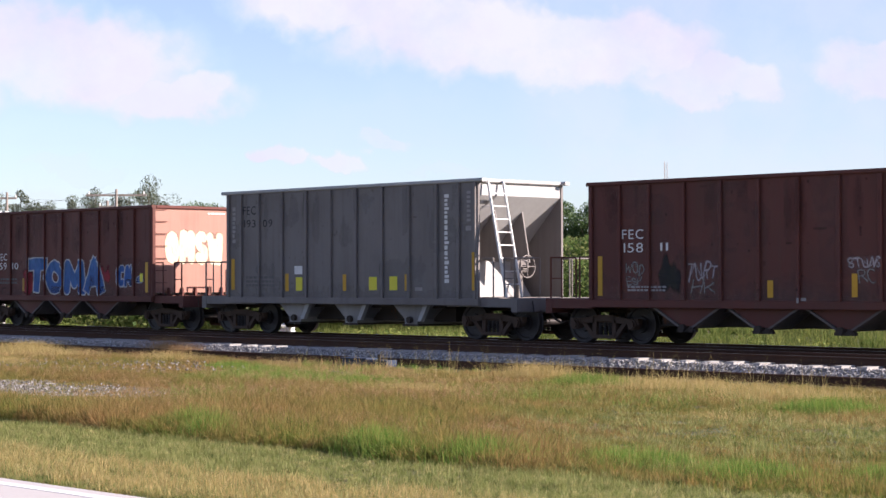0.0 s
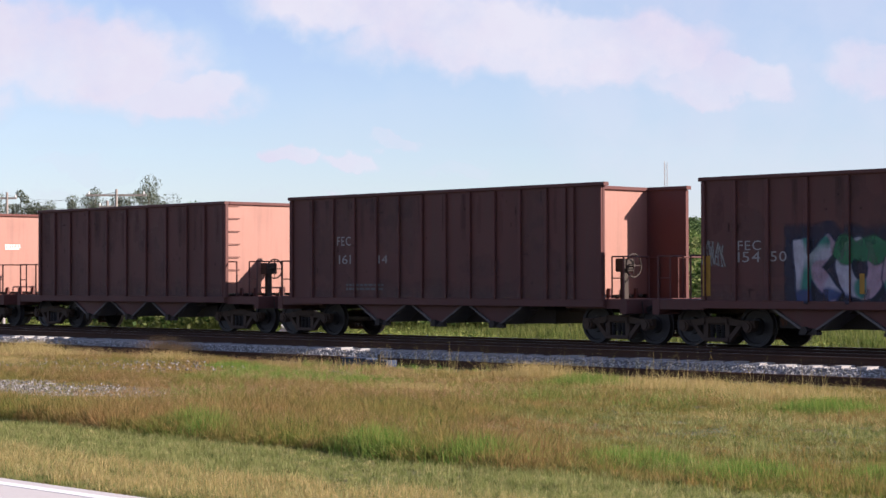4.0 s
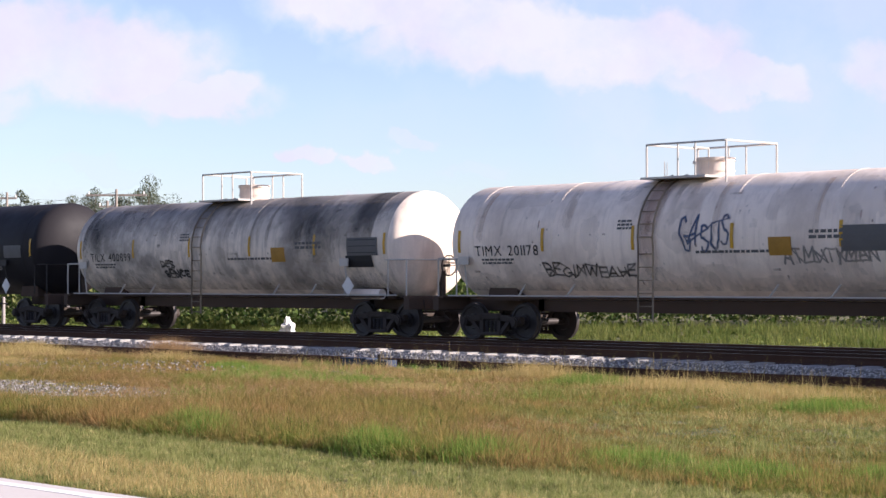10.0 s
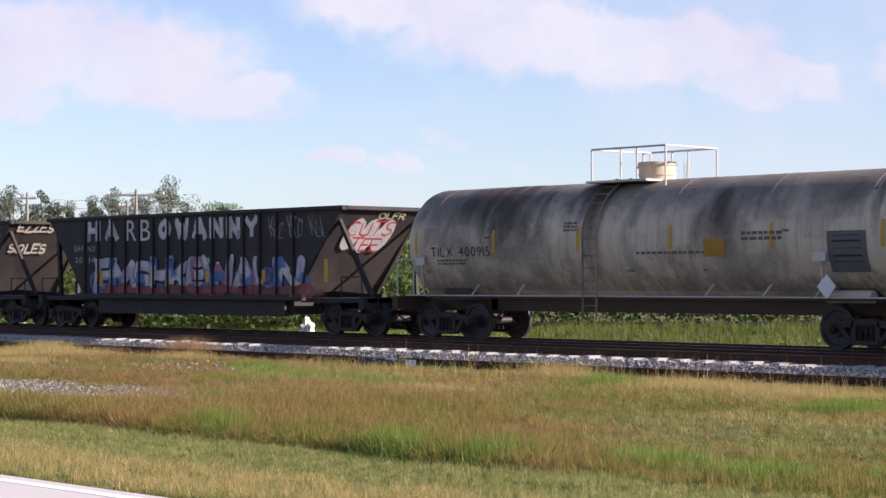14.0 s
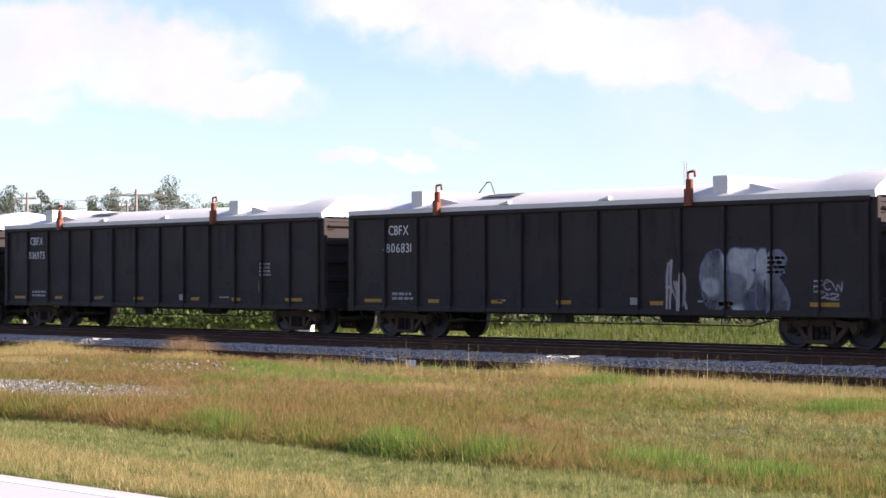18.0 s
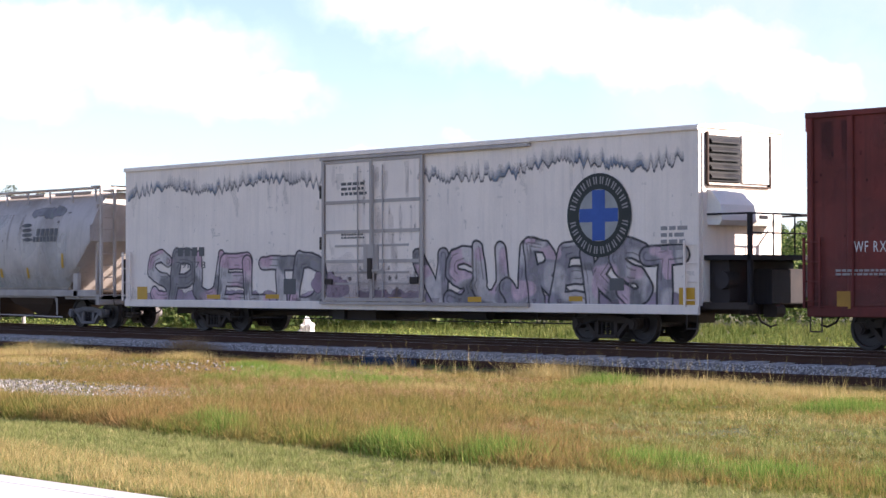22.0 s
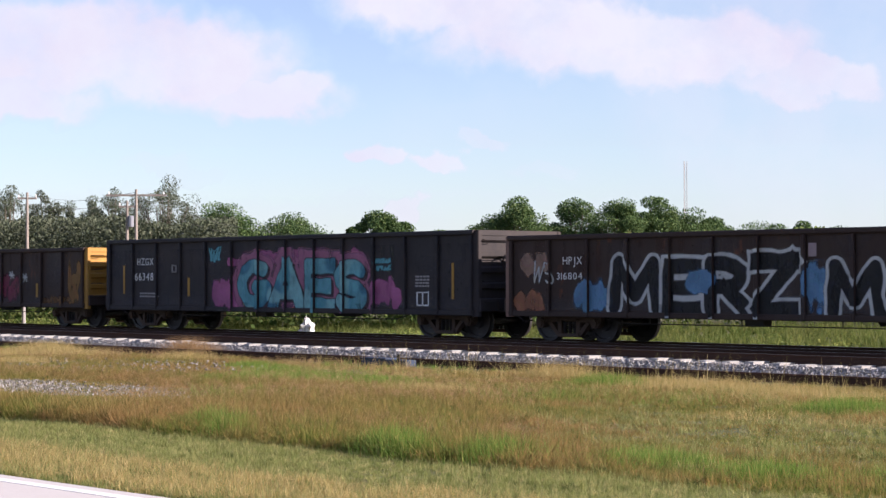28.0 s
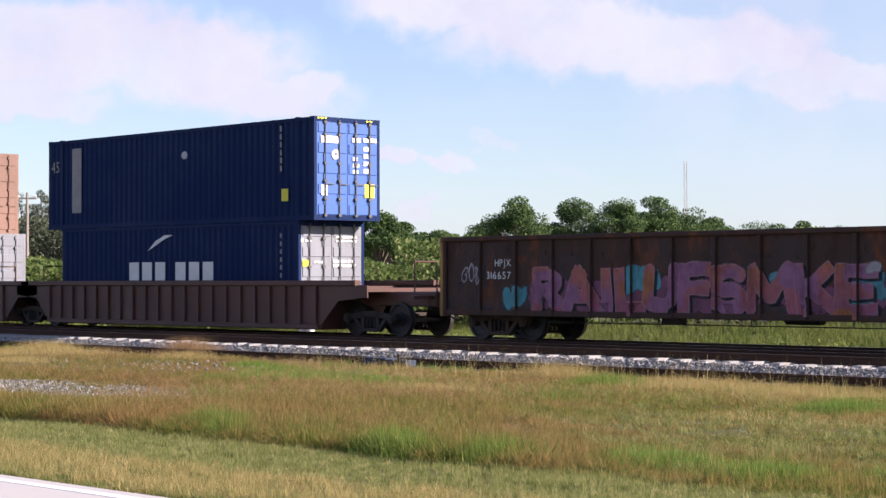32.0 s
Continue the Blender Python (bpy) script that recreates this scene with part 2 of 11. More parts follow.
M_COAL = weathered("dull_black_paint", (0.034, 0.03, 0.031), 0.6, 0.15, 0.65, 0.5, (0.07, 0.056, 0.05), soft=(0.42, 0.62), spec=0.12)
M_DKBRN = weathered("dark_brown_paint", (0.05, 0.032, 0.026), 0.4, 0.4, 0.65, spec=0.12)
M_RUSTY = weathered("rusty_brown_paint", (0.07, 0.038, 0.027), 0.4, 0.7, 0.7, spec=0.12)
M_BLUEG = weathered("faded_navy_paint", (0.04, 0.046, 0.075), 0.8, 0.45, 0.7, 0.6, (0.075, 0.052, 0.046), soft=(0.42, 0.6), spec=0.12)
M_GREEN = weathered("dark_olive_paint", (0.041, 0.032, 0.0295), 0.35, 0.08, 0.6, 0.3, (0.06, 0.048, 0.042), spec=0.12)
M_LID = weathered("white_fibreglass", (0.74, 0.7, 0.64), 0.12, 0.0, 0.5, 0.15, (0.4, 0.38, 0.34))
M_BOX = weathered("red_brown_boxcar_paint", (0.185, 0.042, 0.034), 0.45, 0.3, streak=0.75, dirt_col=(0.045, 0.024, 0.02), spec=0.12, soft=(0.44, 0.6))
M_REEF = weathered("white_boxcar_paint", (0.86, 0.74, 0.63), 0.16, 0.02, streak=0.25, dirt_col=(0.3, 0.27, 0.24))
M_SOILED = weathered("soiled_door_paint", (0.42, 0.37, 0.33), 0.3, 0.12, streak=0.4, dirt_col=(0.2, 0.13, 0.1))
M_TWHITE = weathered("white_tank_paint", (0.88, 0.75, 0.63), 0.35, 0.05, streak=0.5, spec=0.15, dirt_col=(0.3, 0.22, 0.17), soft=(0.44, 0.6))
M_TGREY = weathered("soot_stained_tank_paint", (0.781, 0.671, 0.549), 0.7, 0.03, streak=0.75, dirt_col=(0.085, 0.075, 0.07), crown=(2.6, 3.7, (0.15, 0.135, 0.13), 0.75), spec=0.15, soft=(0.44, 0.6))
M_TGREY2 = weathered("grey_stained_tank_paint", (0.44, 0.38, 0.31), 0.6, 0.12, streak=0.7, dirt_col=(0.07, 0.06, 0.055), crown=(3.1, 4.0, (0.24, 0.11, 0.055), 0.75), spec=0.15, soft=(0.44, 0.6))
M_TTAN = weathered("grimy_beige_tank_paint", (0.56, 0.47, 0.35), 0.5, 0.08, streak=0.7, dirt_col=(0.08, 0.068, 0.06), crown=(2.9, 3.5, (0.1, 0.088, 0.08), 0.7), spec=0.15, soft=(0.44, 0.6))
M_TRUST = weathered("rust_topped_tank_paint", (0.58, 0.5, 0.4), 0.35, 0.15, streak=0.5, dirt_col=(0.22, 0.15, 0.1), crown=(2.95, 3.25, (0.2, 0.06, 0.026), 0.95), spec=0.15, soft=(0.44, 0.6))
M_THEAD = weathered("cream_tank_paint", (0.55, 0.45, 0.31), 0.2, 0.04, dirt_col=(0.3, 0.2, 0.14))
M_TBLACK = weathered("black_tank_paint", (0.02, 0.018, 0.02), 0.2, 0.0, 0.6, 0.15, (0.03, 0.026, 0.026), spec=0.12)
M_IRON = weathered("grimy_iron", (0.05, 0.039, 0.033), 0.4, 0.3, 0.7, spec=0.12)
M_IRONB = weathered("brown_grimy_iron", (0.085, 0.055, 0.04), 0.4, 0.3, 0.75, spec=0.12)
M_IRONG = weathered("grey_truck_iron", (0.17, 0.155, 0.15), 0.4, 0.1, 0.7)
M_INTAKE = weathered("black_intake_plastic", (0.012, 0.011, 0.011), 0.2, 0.0, 0.5, spec=0.3)
M_CHUTE = weathered("dusty_grey_steel", (0.3, 0.28, 0.265), 0.4, 0.06, streak=0.4)
M_POLEWOOD = weathered("bleached_pole_wood", (0.3, 0.25, 0.21), 0.3, 0.05)
M_DUST = weathered("stone_dusted_steel", (0.15, 0.125, 0.115), 0.5, 0.15, 0.8, 0.4)
M_WHEEL = plain("wheel_steel", (0.045, 0.038, 0.036), 0.55, 0.4, 0.3)
M_TREAD = plain("polished_steel", (0.35, 0.33, 0.32), 0.3, 0.2, 1.0)
M_PIPEB = plain("dark_pipe", (0.03, 0.025, 0.023), 0.6)
M_PIPEW = plain("white_pipe", (0.52, 0.48, 0.43), 0.5)
M_WHITE = plain("white_stencil", (0.72, 0.7, 0.66), 0.7, 0.25)
M_FADEW = plain("faded_white_stencil", (0.34, 0.31, 0.29), 0.75, 0.5)
M_INK = plain("black_stencil", (0.02, 0.02, 0.022), 0.6)
M_FADEK = plain("faded_dark_stencil", (0.12, 0.115, 0.11), 0.7)
M_YEL = plain("yellow_reflector", (0.55, 0.3, 0.015), 0.45, 0.3)
M_LEMON = plain("yellow_decal", (0.68, 0.62, 0.04), 0.5, 0.15)
M_DYEL = plain("dirty_yellow_paint", (0.42, 0.22, 0.03), 0.6, 0.6)
M_YEND = weathered("rusty_yellow_paint", (0.42, 0.21, 0.03), 0.45, 0.55, rust_col=(0.1, 0.04, 0.02))
M_ORANGE = plain("rusty_latch", (0.22, 0.06, 0.03), 0.6)
M_HOSE = plain("wooden_drum", (0.5, 0.3, 0.22), 0.6)
SPRAY = {}


def spray(r, g, b):
    """A sprayed colour, a little duller than it left the can."""
    return (0.85 * r, 0.85 * g, 0.85 * b)


def as_mat(c):
    """A material for a sprayed colour, or the material itself."""
    if isinstance(c, tuple):
        if c not in SPRAY:
            SPRAY[c] = plain("spray_paint", c, 0.6, 0.45)
        return SPRAY[c]
    return c


def as_col(c):
    return c if isinstance(c, tuple) else PLAIN_COL.get(c.name, (0.3, 0.3, 0.3))


def sprayed_material():
    """Spray paint of many colours, worn through in places to the paint below."""
    m, n, l, p = nodes_of("sprayed_colours")
    at = n.new("ShaderNodeAttribute")
    at.attribute_name = "paint"
    tc = n.new("ShaderNodeTexCoord").outputs["Object"]
    c = blend(n, l, ramp(n, l, noise_at(n, l, tc, 1.6, 6), 0.4, 0.75, 0, 0.22), at.outputs["Color"], (0.07, 0.06, 0.055))
    c = blend(n, l, ramp(n, l, noise_at(n, l, tc, 30.0, 3), 0.45, 0.75, 0, 0.25), c, (0.05, 0.045, 0.04))
    l.new(c, p.inputs["Base Color"])
    p.inputs["Roughness"].default_value = 0.6
    p.inputs["Specular IOR Level"].default_value = 0.2
    worn = ramp(n, l, noise_at(n, l, tc, 3.0, 7, (1, 1, 0.35), 0.7), 0.5, 0.72, 1.0, 0.55)
    mu = n.new("ShaderNodeMath")
    mu.operation = "MULTIPLY"
    l.new(at.outputs["Alpha"], mu.inputs[0])
    l.new(worn, mu.inputs[1])
    l.new(mu.outputs[0], p.inputs["Alpha"])
    return m


M_SPRAYED = sprayed_material()


# ---- ground and track ----
def ground_z(x, y):
    """Height of the ground across the verge, the track bed and the field beyond."""
    pts = [(-9000, -0.2), (8.9, -0.2), (13, -0.3), (22, -0.42), (28, -0.44), (29.3, -0.42), (33, -0.42), (34.0, -0.4), (37, -0.4), (39, -0.9), (44, -1.0), (60, -0.6), (90, -0.4), (2500, -0.4)]
    base = -0.4
    for (a, za), (b, zb) in zip(pts, pts[1:]):
        if y <= b:
            base = za + (zb - za) * (y - a) / (b - a)
            break
    return base


def soil_material():
    m, n, l, p = nodes_of("verge_soil")
    tc = n.new("ShaderNodeTexCoord").outputs["Object"]
    big, mid, fine = noise_at(n, l, tc, 0.22, 5), noise_at(n, l, tc, 1.6, 6), noise_at(n, l, tc, 25, 5)
    c = blend(n, l, ramp(n, l, big, 0.35, 0.65), (0.08, 0.1, 0.03), (0.16, 0.115, 0.05))
    c = blend(n, l, ramp(n, l, mid, 0.4, 0.7), c, (0.13, 0.12, 0.045))
    c = blend(n, l, ramp(n, l, fine, 0.35, 0.75, 0, 0.8), c, (0.05, 0.05, 0.02))
    l.new(c, p.inputs["Base Color"])
    p.inputs["Roughness"].default_value = 0.95
    bp = n.new("ShaderNodeBump")
    bp.inputs["Strength"].default_value, bp.inputs["Distance"].default_value = 0.8, 0.06
    l.new(fine, bp.inputs["Height"])
    l.new(bp.outputs[0], p.inputs["Normal"])
    return m


def ballast_material():
    m, n, l, p = nodes_of("crushed_stone")
    tc = n.new("ShaderNodeTexCoord").outputs["Object"]
    vo = n.new("ShaderNodeTexVoronoi")
    vo.inputs["Scale"].default_value = 16
    l.new(tc, vo.inputs["Vector"])
    sep = n.new("ShaderNodeSeparateColor")
    l.new(vo.outputs["Color"], sep.inputs[0])
    c = blend(n, l, ramp(n, l, sep.outputs[0], 0.0, 1.0), (0.26, 0.24, 0.22), (0.54, 0.5, 0.46))
    c = blend(n, l, ramp(n, l, vo.outputs["Distance"], 0.25, 0.6), c, (0.12, 0.11, 0.1))
    l.new(c, p.inputs["Base Color"])
    p.inputs["Roughness"].default_value = 0.8
    bp = n.new("ShaderNodeBump")
    bp.invert = True
    bp.inputs["Strength"].default_value, bp.inputs["Distance"].default_value = 1.0, 0.05
    l.new(vo.outputs["Distance"], bp.inputs["Height"])
    l.new(bp.outputs[0], p.inputs["Normal"])
    return m


M_SOIL, M_BALLAST = soil_material(), ballast_material()
M_STONE = M_BALLAST
M_RAIL = weathered("rusty_rail", (0.065, 0.034, 0.024), 0.3, 0.2, 0.8, spec=0.1)
M_CONC = plain("concrete", (0.33, 0.31, 0.29), 0.8, 0.5)
M_ROAD = weathered("pale_road_surface", (0.5, 0.46, 0.43), 0.15, 0.0, 0.85, 0.0, (0.3, 0.27, 0.24))
M_LINE = plain("road_marking", (0.75, 0.73, 0.7), 0.7, 0.15)


def sheet(name, xs, ys, z, mat, label, kind="structure"):
    vs = [(x, y, z(x, y)) for y in ys for x in xs]
    n = len(xs)
    fs = [(j * n + i, j * n + i + 1, (j + 1) * n + i + 1, (j + 1) * n + i) for j in range(len(ys) - 1) for i in range(n - 1)]
    me = bpy.data.meshes.new(name)
    me.from_pydata(vs, [], fs)
    me.materials.append(mat)
    me.polygons.foreach_set("use_smooth", [True] * len(fs))
    return tagged(new(name, me), label, name, kind=kind)


GX = [-2600, -1200, -600, -300, -150, -110] + [-90 + 0.8 * i for i in range(150)] + [60, 150, 400, 900, 2000]
GY = [-2000, -400, -60, 0, 4, 8.9] + [9 + 0.5 * i for i in range(48)] + [33, 34, 37, 39, 41, 44, 48, 54, 60, 70, 90, 140, 250, 500, 1200, 2600]
sheet("ground", GX, GY, ground_z, M_SOIL, "grassy sandy verge beside the railway line")
road = part("road", Build().box(-1500, 900, 1.6, 8.75, -0.32, -0.17), M_ROAD, None)
tagged(road, "pale worn asphalt road along the verge", "road", kind="structure")
rl = part("road_line", Build().box(-1500, 900, 8.45, 8.58, -0.2, -0.166), M_LINE, None)
tagged(rl, "white painted edge line on the road", "road marking", kind="structure")


def bed(name, yc, zt, w0, w1, drop, label):
    b = Build()
    b.prism([(yc - w1, zt - drop), (yc - w0, zt), (yc + w0, zt), (yc + w1, zt - drop)], 0, -1500, 900)
    return tagged(part(name, b, M_BALLAST, None), label, "track bed", kind="structure")


bed("track_bed", YC, -0.2, 1.55, 2.4, 0.45, "grey crushed stone ballast of the main track")
bed("siding_bed", YC - 4.0, -0.14, 1.35, 1.8, 0.34, "sunlit crushed stone ballast of the near track")


def rail_mesh(half):
    pr = [(-0.07, -0.18), (0.07, -0.18), (0.07, -0.165), (0.012, -0.14), (0.012, -0.045), (0.036, -0.035), (0.036, -0.004), (0.03, 0.0), (-0.03, 0.0), (-0.036, -0.004), (-0.036, -0.035), (-0.012, -0.045), (-0.012, -0.14), (-0.07, -0.165)]
    b = Build().prism(pr, 0, -half, half)
    return b.mesh("rail", M_RAIL)


ME_RAIL = rail_mesh(1200)
for yc, z, lab in ((YC, 0.0, "main track rails on concrete ties"), (YC - 4.0, 0.05, "rusty near track rails on pale concrete ties")):
    tr = thing("track", lab, "railway track")
    tr["kind"] = "structure"
    for s in (-1, 1):
        part("rail", ME_RAIL, None, tr, m=pose(-300, yc + s * 0.753, z))
        if True:
            part("running_surface", Build().box(-1500, 900, yc + s * 0.753 - 0.022, yc + s * 0.753 + 0.022, z - 0.002, z + 0.0005), M_TREAD, tr)

old = part("old_rail", rail_mesh(1200), None, None, m=pose(-300, YC - 5.95, -0.25, 4, 0, 0))
tagged(old, "old rusty rail lying at the foot of the ballast", "rail", kind="structure")


# ---- running gear ----
WHEELS, TRAIN = [], []
RW = 0.465


def wheelset_mesh():
    b = Build()
    for s in (-1, 1):
        y = 0.72 * s
        pr = [(-0.07 * s, 0.1), (-0.07 * s, 0.2), (-0.02 * s, 0.22), (-0.02 * s, 0.38), (-0.075 * s, 0.39), (-0.075 * s, RW + 0.025), (-0.045 * s, RW + 0.025),
              (-0.035 * s, RW), (0.065 * s, RW - 0.006), (0.065 * s, 0.39), (0.03 * s, 0.37), (0.02 * s, 0.2), (0.075 * s, 0.18), (0.075 * s, 0.1)]
        ring = [[(r * math.sin(2 * math.pi * i / 26), y + a, r * math.cos(2 * math.pi * i / 26)) for i in range(26)] for a, r in pr]
        b.loft(ring)
        b.cyl((0, 0.76 * s, 0), (0, 1.05 * s, 0), 0.08, 12)
        b.cyl((0, 1.08 * s, 0), (0, 1.12 * s, 0), 0.075, 6)
    b.cyl((0, -0.7, 0), (0, 0.7, 0), 0.085, 12)
    return smooth(b).mesh("wheelset", M_WHEEL)


def side_frame_mesh(mat):
    """Cast side frame of a freight truck: arched top, sloping tension arms, two triangular windows and the spring opening."""
    b = Build()
    y0, y1 = -0.07, 0.07
    for s in (-1, 1):
        b.xz([(s * 0.3, 0.66), (s * 0.72, 0.60), (s * 1.06, 0.56), (s * 1.06, 0.45), (s * 0.72, 0.47), (s * 0.3, 0.50)], y0, y1)
        b.xz([(s * 0.72, 0.5), (s * 0.58, 0.5), (s * 0.30, 0.2), (s * 0.36, 0.12)], y0, y1)
        b.xz([(s * 0.24, 0.56), (s * 0.36, 0.56), (s * 0.36, 0.2), (s * 0.24, 0.2)], y0, y1)
        b.cyl((s * 0.89, y0 - 0.06, RW), (s * 0.89, y1 + 0.02, RW), 0.13, 14)
        b.cyl((s * 0.89, y0 - 0.1, RW), (s * 0.89, y0 - 0.05, RW), 0.09, 12)
        b.box(s * 0.89 - 0.16, s * 0.89 + 0.16, -0.09, 0.09, 0.52, 0.6)
    b.box(-0.34, 0.34, y0 - 0.03, y1, 0.12, 0.21, 0.02)
    b.box(-0.34, 0.34, y0, y1, 0.52, 0.68, 0.03)
    return smooth(b).mesh("side_frame", mat)


def spring_mesh():
    b = Build()
    for x in (-0.15, 0, 0.15):
        b.loft([[(x + rr * math.cos(math.pi * i / 4), rr * math.sin(math.pi * i / 4), 0.2 + 0.027 * k) for i in range(8)] for k in range(12) for rr in (0.045 if k % 2 else 0.066,)])
    return b.mesh("spring_nest", M_WHEEL)


def bolster_mesh(mat):
    b = Build()
    b.box(-0.2, 0.2, -1.0, 1.0, 0.42, 0.62, 0.03)
    b.cyl((0, 0, 0.6), (0, 0, 0.76), 0.2, 14)
    for s in (-1, 1):
        b.box(s * 0.36 - 0.05, s * 0.36 + 0.05, -0.85, 0.85, 0.3, 0.38)
        for t in (-1, 1):
            b.box(s * 0.42 - 0.04, s * 0.42 + 0.03, t * 0.78 - 0.07, t * 0.78 + 0.07, 0.26, 0.56)
    return b.mesh("bolster", mat)


ME_WHEEL = wheelset_mesh()
ME_SPRING = spring_mesh()
ME_FRAME = {m.name: side_frame_mesh(m) for m in (M_IRON, M_IRONB, M_IRONG)}
ME_BOLSTER = {m.name: bolster_mesh(m) for m in (M_IRON, M_IRONB, M_IRONG)}


def coupler_mesh():
    b = Build()
    b.box(-0.9, 0.15, -0.07, 0.07, 0.72, 0.88, 0.02)
    b.xz([(0.1, 0.66), (0.42, 0.66), (0.48, 0.74), (0.48, 0.88), (0.42, 0.95), (0.1, 0.95)], -0.16, 0.16)
    b.pipe([(0.05, -0.35, 0.75), (0.2, -0.36, 0.55), (0.42, -0.34, 0.45), (0.55, -0.25, 0.5)], 0.025)
    b.pipe([(0.0, -0.95, 1.0), (0.05, -0.95, 0.72), (0.1, -0.4, 0.7), (0.1, -0.15, 0.8)], 0.014)
    return b.mesh("coupler", M_IRON)


ME_COUPLER = coupler_mesh()


def running_gear(w, X, half, bogie_x, mat=None, sill=True, deck=1.0, trucks=(-1, 1), shift=0.0):
    """Two trucks with rolling wheelsets, couplers at both ends and the centre sill between."""
    mat = mat or M_IRON
    for s in trucks:
        bg = part("bogie", ME_BOLSTER[mat.name], None, w, m=pose(s * bogie_x + shift, 0, 0))
        for t in (-1, 1):
            part("side_frame", ME_FRAME[mat.name], None, bg, m=pose(0, t * 1.0, 0, 0, 0, 0 if t < 0 else 180))
            part("spring_nest", ME_SPRING, None, bg, m=pose(0, t * 1.0, 0))
            ws = part("wheelset", ME_WHEEL, None, bg, m=pose(t * 0.89, 0, RW))
            WHEELS.append((ws, t * 0.89, X))
    for s in (-1, 1):
        part("coupler", ME_COUPLER, None, w, m=pose(s * (half - 0.42), 0, 0, 0, 0, 0 if s > 0 else 180))
    if sill:
        part("centre_sill", Build().box(-half + 0.4, half - 0.4, -0.2, 0.2, 0.72, deck, 0.02), mat, w)
    TRAIN.append((w, X))


def brake_rods(w, x0, x1, z=0.48, mat=None):
    b = Build()
    b.pipe([(x0, -1.15, z + 0.1), (x0 + 0.5, -1.15, z), (x1 - 0.5, -1.15, z), (x1, -1.15, z + 0.12)], 0.016)
    b.pipe([(x0, -0.5, z + 0.2), (x1, -0.5, z + 0.16)], 0.025)
    n = 4
    for i in range(n):
        x = x0 + (x1 - x0) * (i + 0.5) / n
        b.pipe([(x, -1.15, z), (x, -1.15, z + 0.25)], 0.014)
    b.cyl((x0 * 0.3 + x1 * 0.7, -0.9, z + 0.2), (x0 * 0.3 + x1 * 0.7 + 0.9, -0.9, z + 0.2), 0.17, 10)
    b.box(x0 * 0.62 + x1 * 0.38, x0 * 0.62 + x1 * 0.38 + 0.5, -1.1, -0.8, z + 0.0, z + 0.3)
    return part("brake_rigging", b, mat or M_PIPEB, w)


def ladder(x, y0, y1, z0, z1, n, r=0.012, out=0.06):
    """Grab irons on an end that faces along x."""
    b = Build()
    for i in range(n):
        z = z0 + (z1 - z0) * i / (n - 1)
        b.pipe([(x, y0, z), (x + out, y0, z), (x + out, y1, z), (x, y1, z)], r, 5)
    return b


def side_ladder(x0, x1, y, z0, z1, n, r=0.014, out=0.06, rails=True):
    b = Build()
    if rails:
        for x in (x0, x1):
            b.box(x - 0.025, x + 0.025, y - out - 0.02, y - out + 0.02, z0 - 0.15, z1 + 0.1)
    for i in range(n):
        z = z0 + (z1 - z0) * i / (n - 1)
        b.pipe([(x0, y - out, z), (x1, y - out, z)], r, 5)
    for z in (z0, z1):
        for x in (x0, x1):
            b.pipe([(x, y, z), (x, y - out, z)], r, 5)
    return b


def brake_wheel(x, y, z, r=0.28):
    b = Build()
    n = 16
    ring = [(x, y + r * math.cos(2 * math.pi * i / n), z + r * math.sin(2 * math.pi * i / n)) for i in range(n + 1)]
    b.pipe(ring, 0.02, 5)
    for i in range(0, n, 4):
        b.pipe([ring[i], (x, y, z)], 0.012, 5)
    b.cyl((x - 0.25, y, z), (x + 0.03, y, z), 0.04, 8)
    return b


def end_rails(s, half_side, half, mat, w, tall=2.05):
    """Platform rails: posts at the body, mid-way and at the end sill."""
    b = Build()
    a, e = half_side * s, (half - 0.55) * s
    for y in (-1.45, 1.45):
        m1 = a + s * 0.42
        b.pipe([(a, y, tall), (m1, y, tall), (m1, y, 1.08)], 0.022)
        b.pipe([(e, y, 1.08), (e, y, tall)], 0.024)
    b.pipe([(e, -1.45, tall), (e, -0.55, tall), (e, -0.55, 1.08)], 0.022)
    b.pipe([(e, 1.45, tall), (e, 0.55, tall), (e, 0.55, 1.08)], 0.022)
    b.pipe([(e - 0.35 * s, -1.45, 1.08), (e - 0.35 * s, -1.45, tall), (e, -1.45, tall)], 0.02)
    b.pipe([(e, -1.45, 1.55), (e - 0.35 * s, -1.45, 1.55)], 0.016)
    return parts("end_rail", b, mat, w)


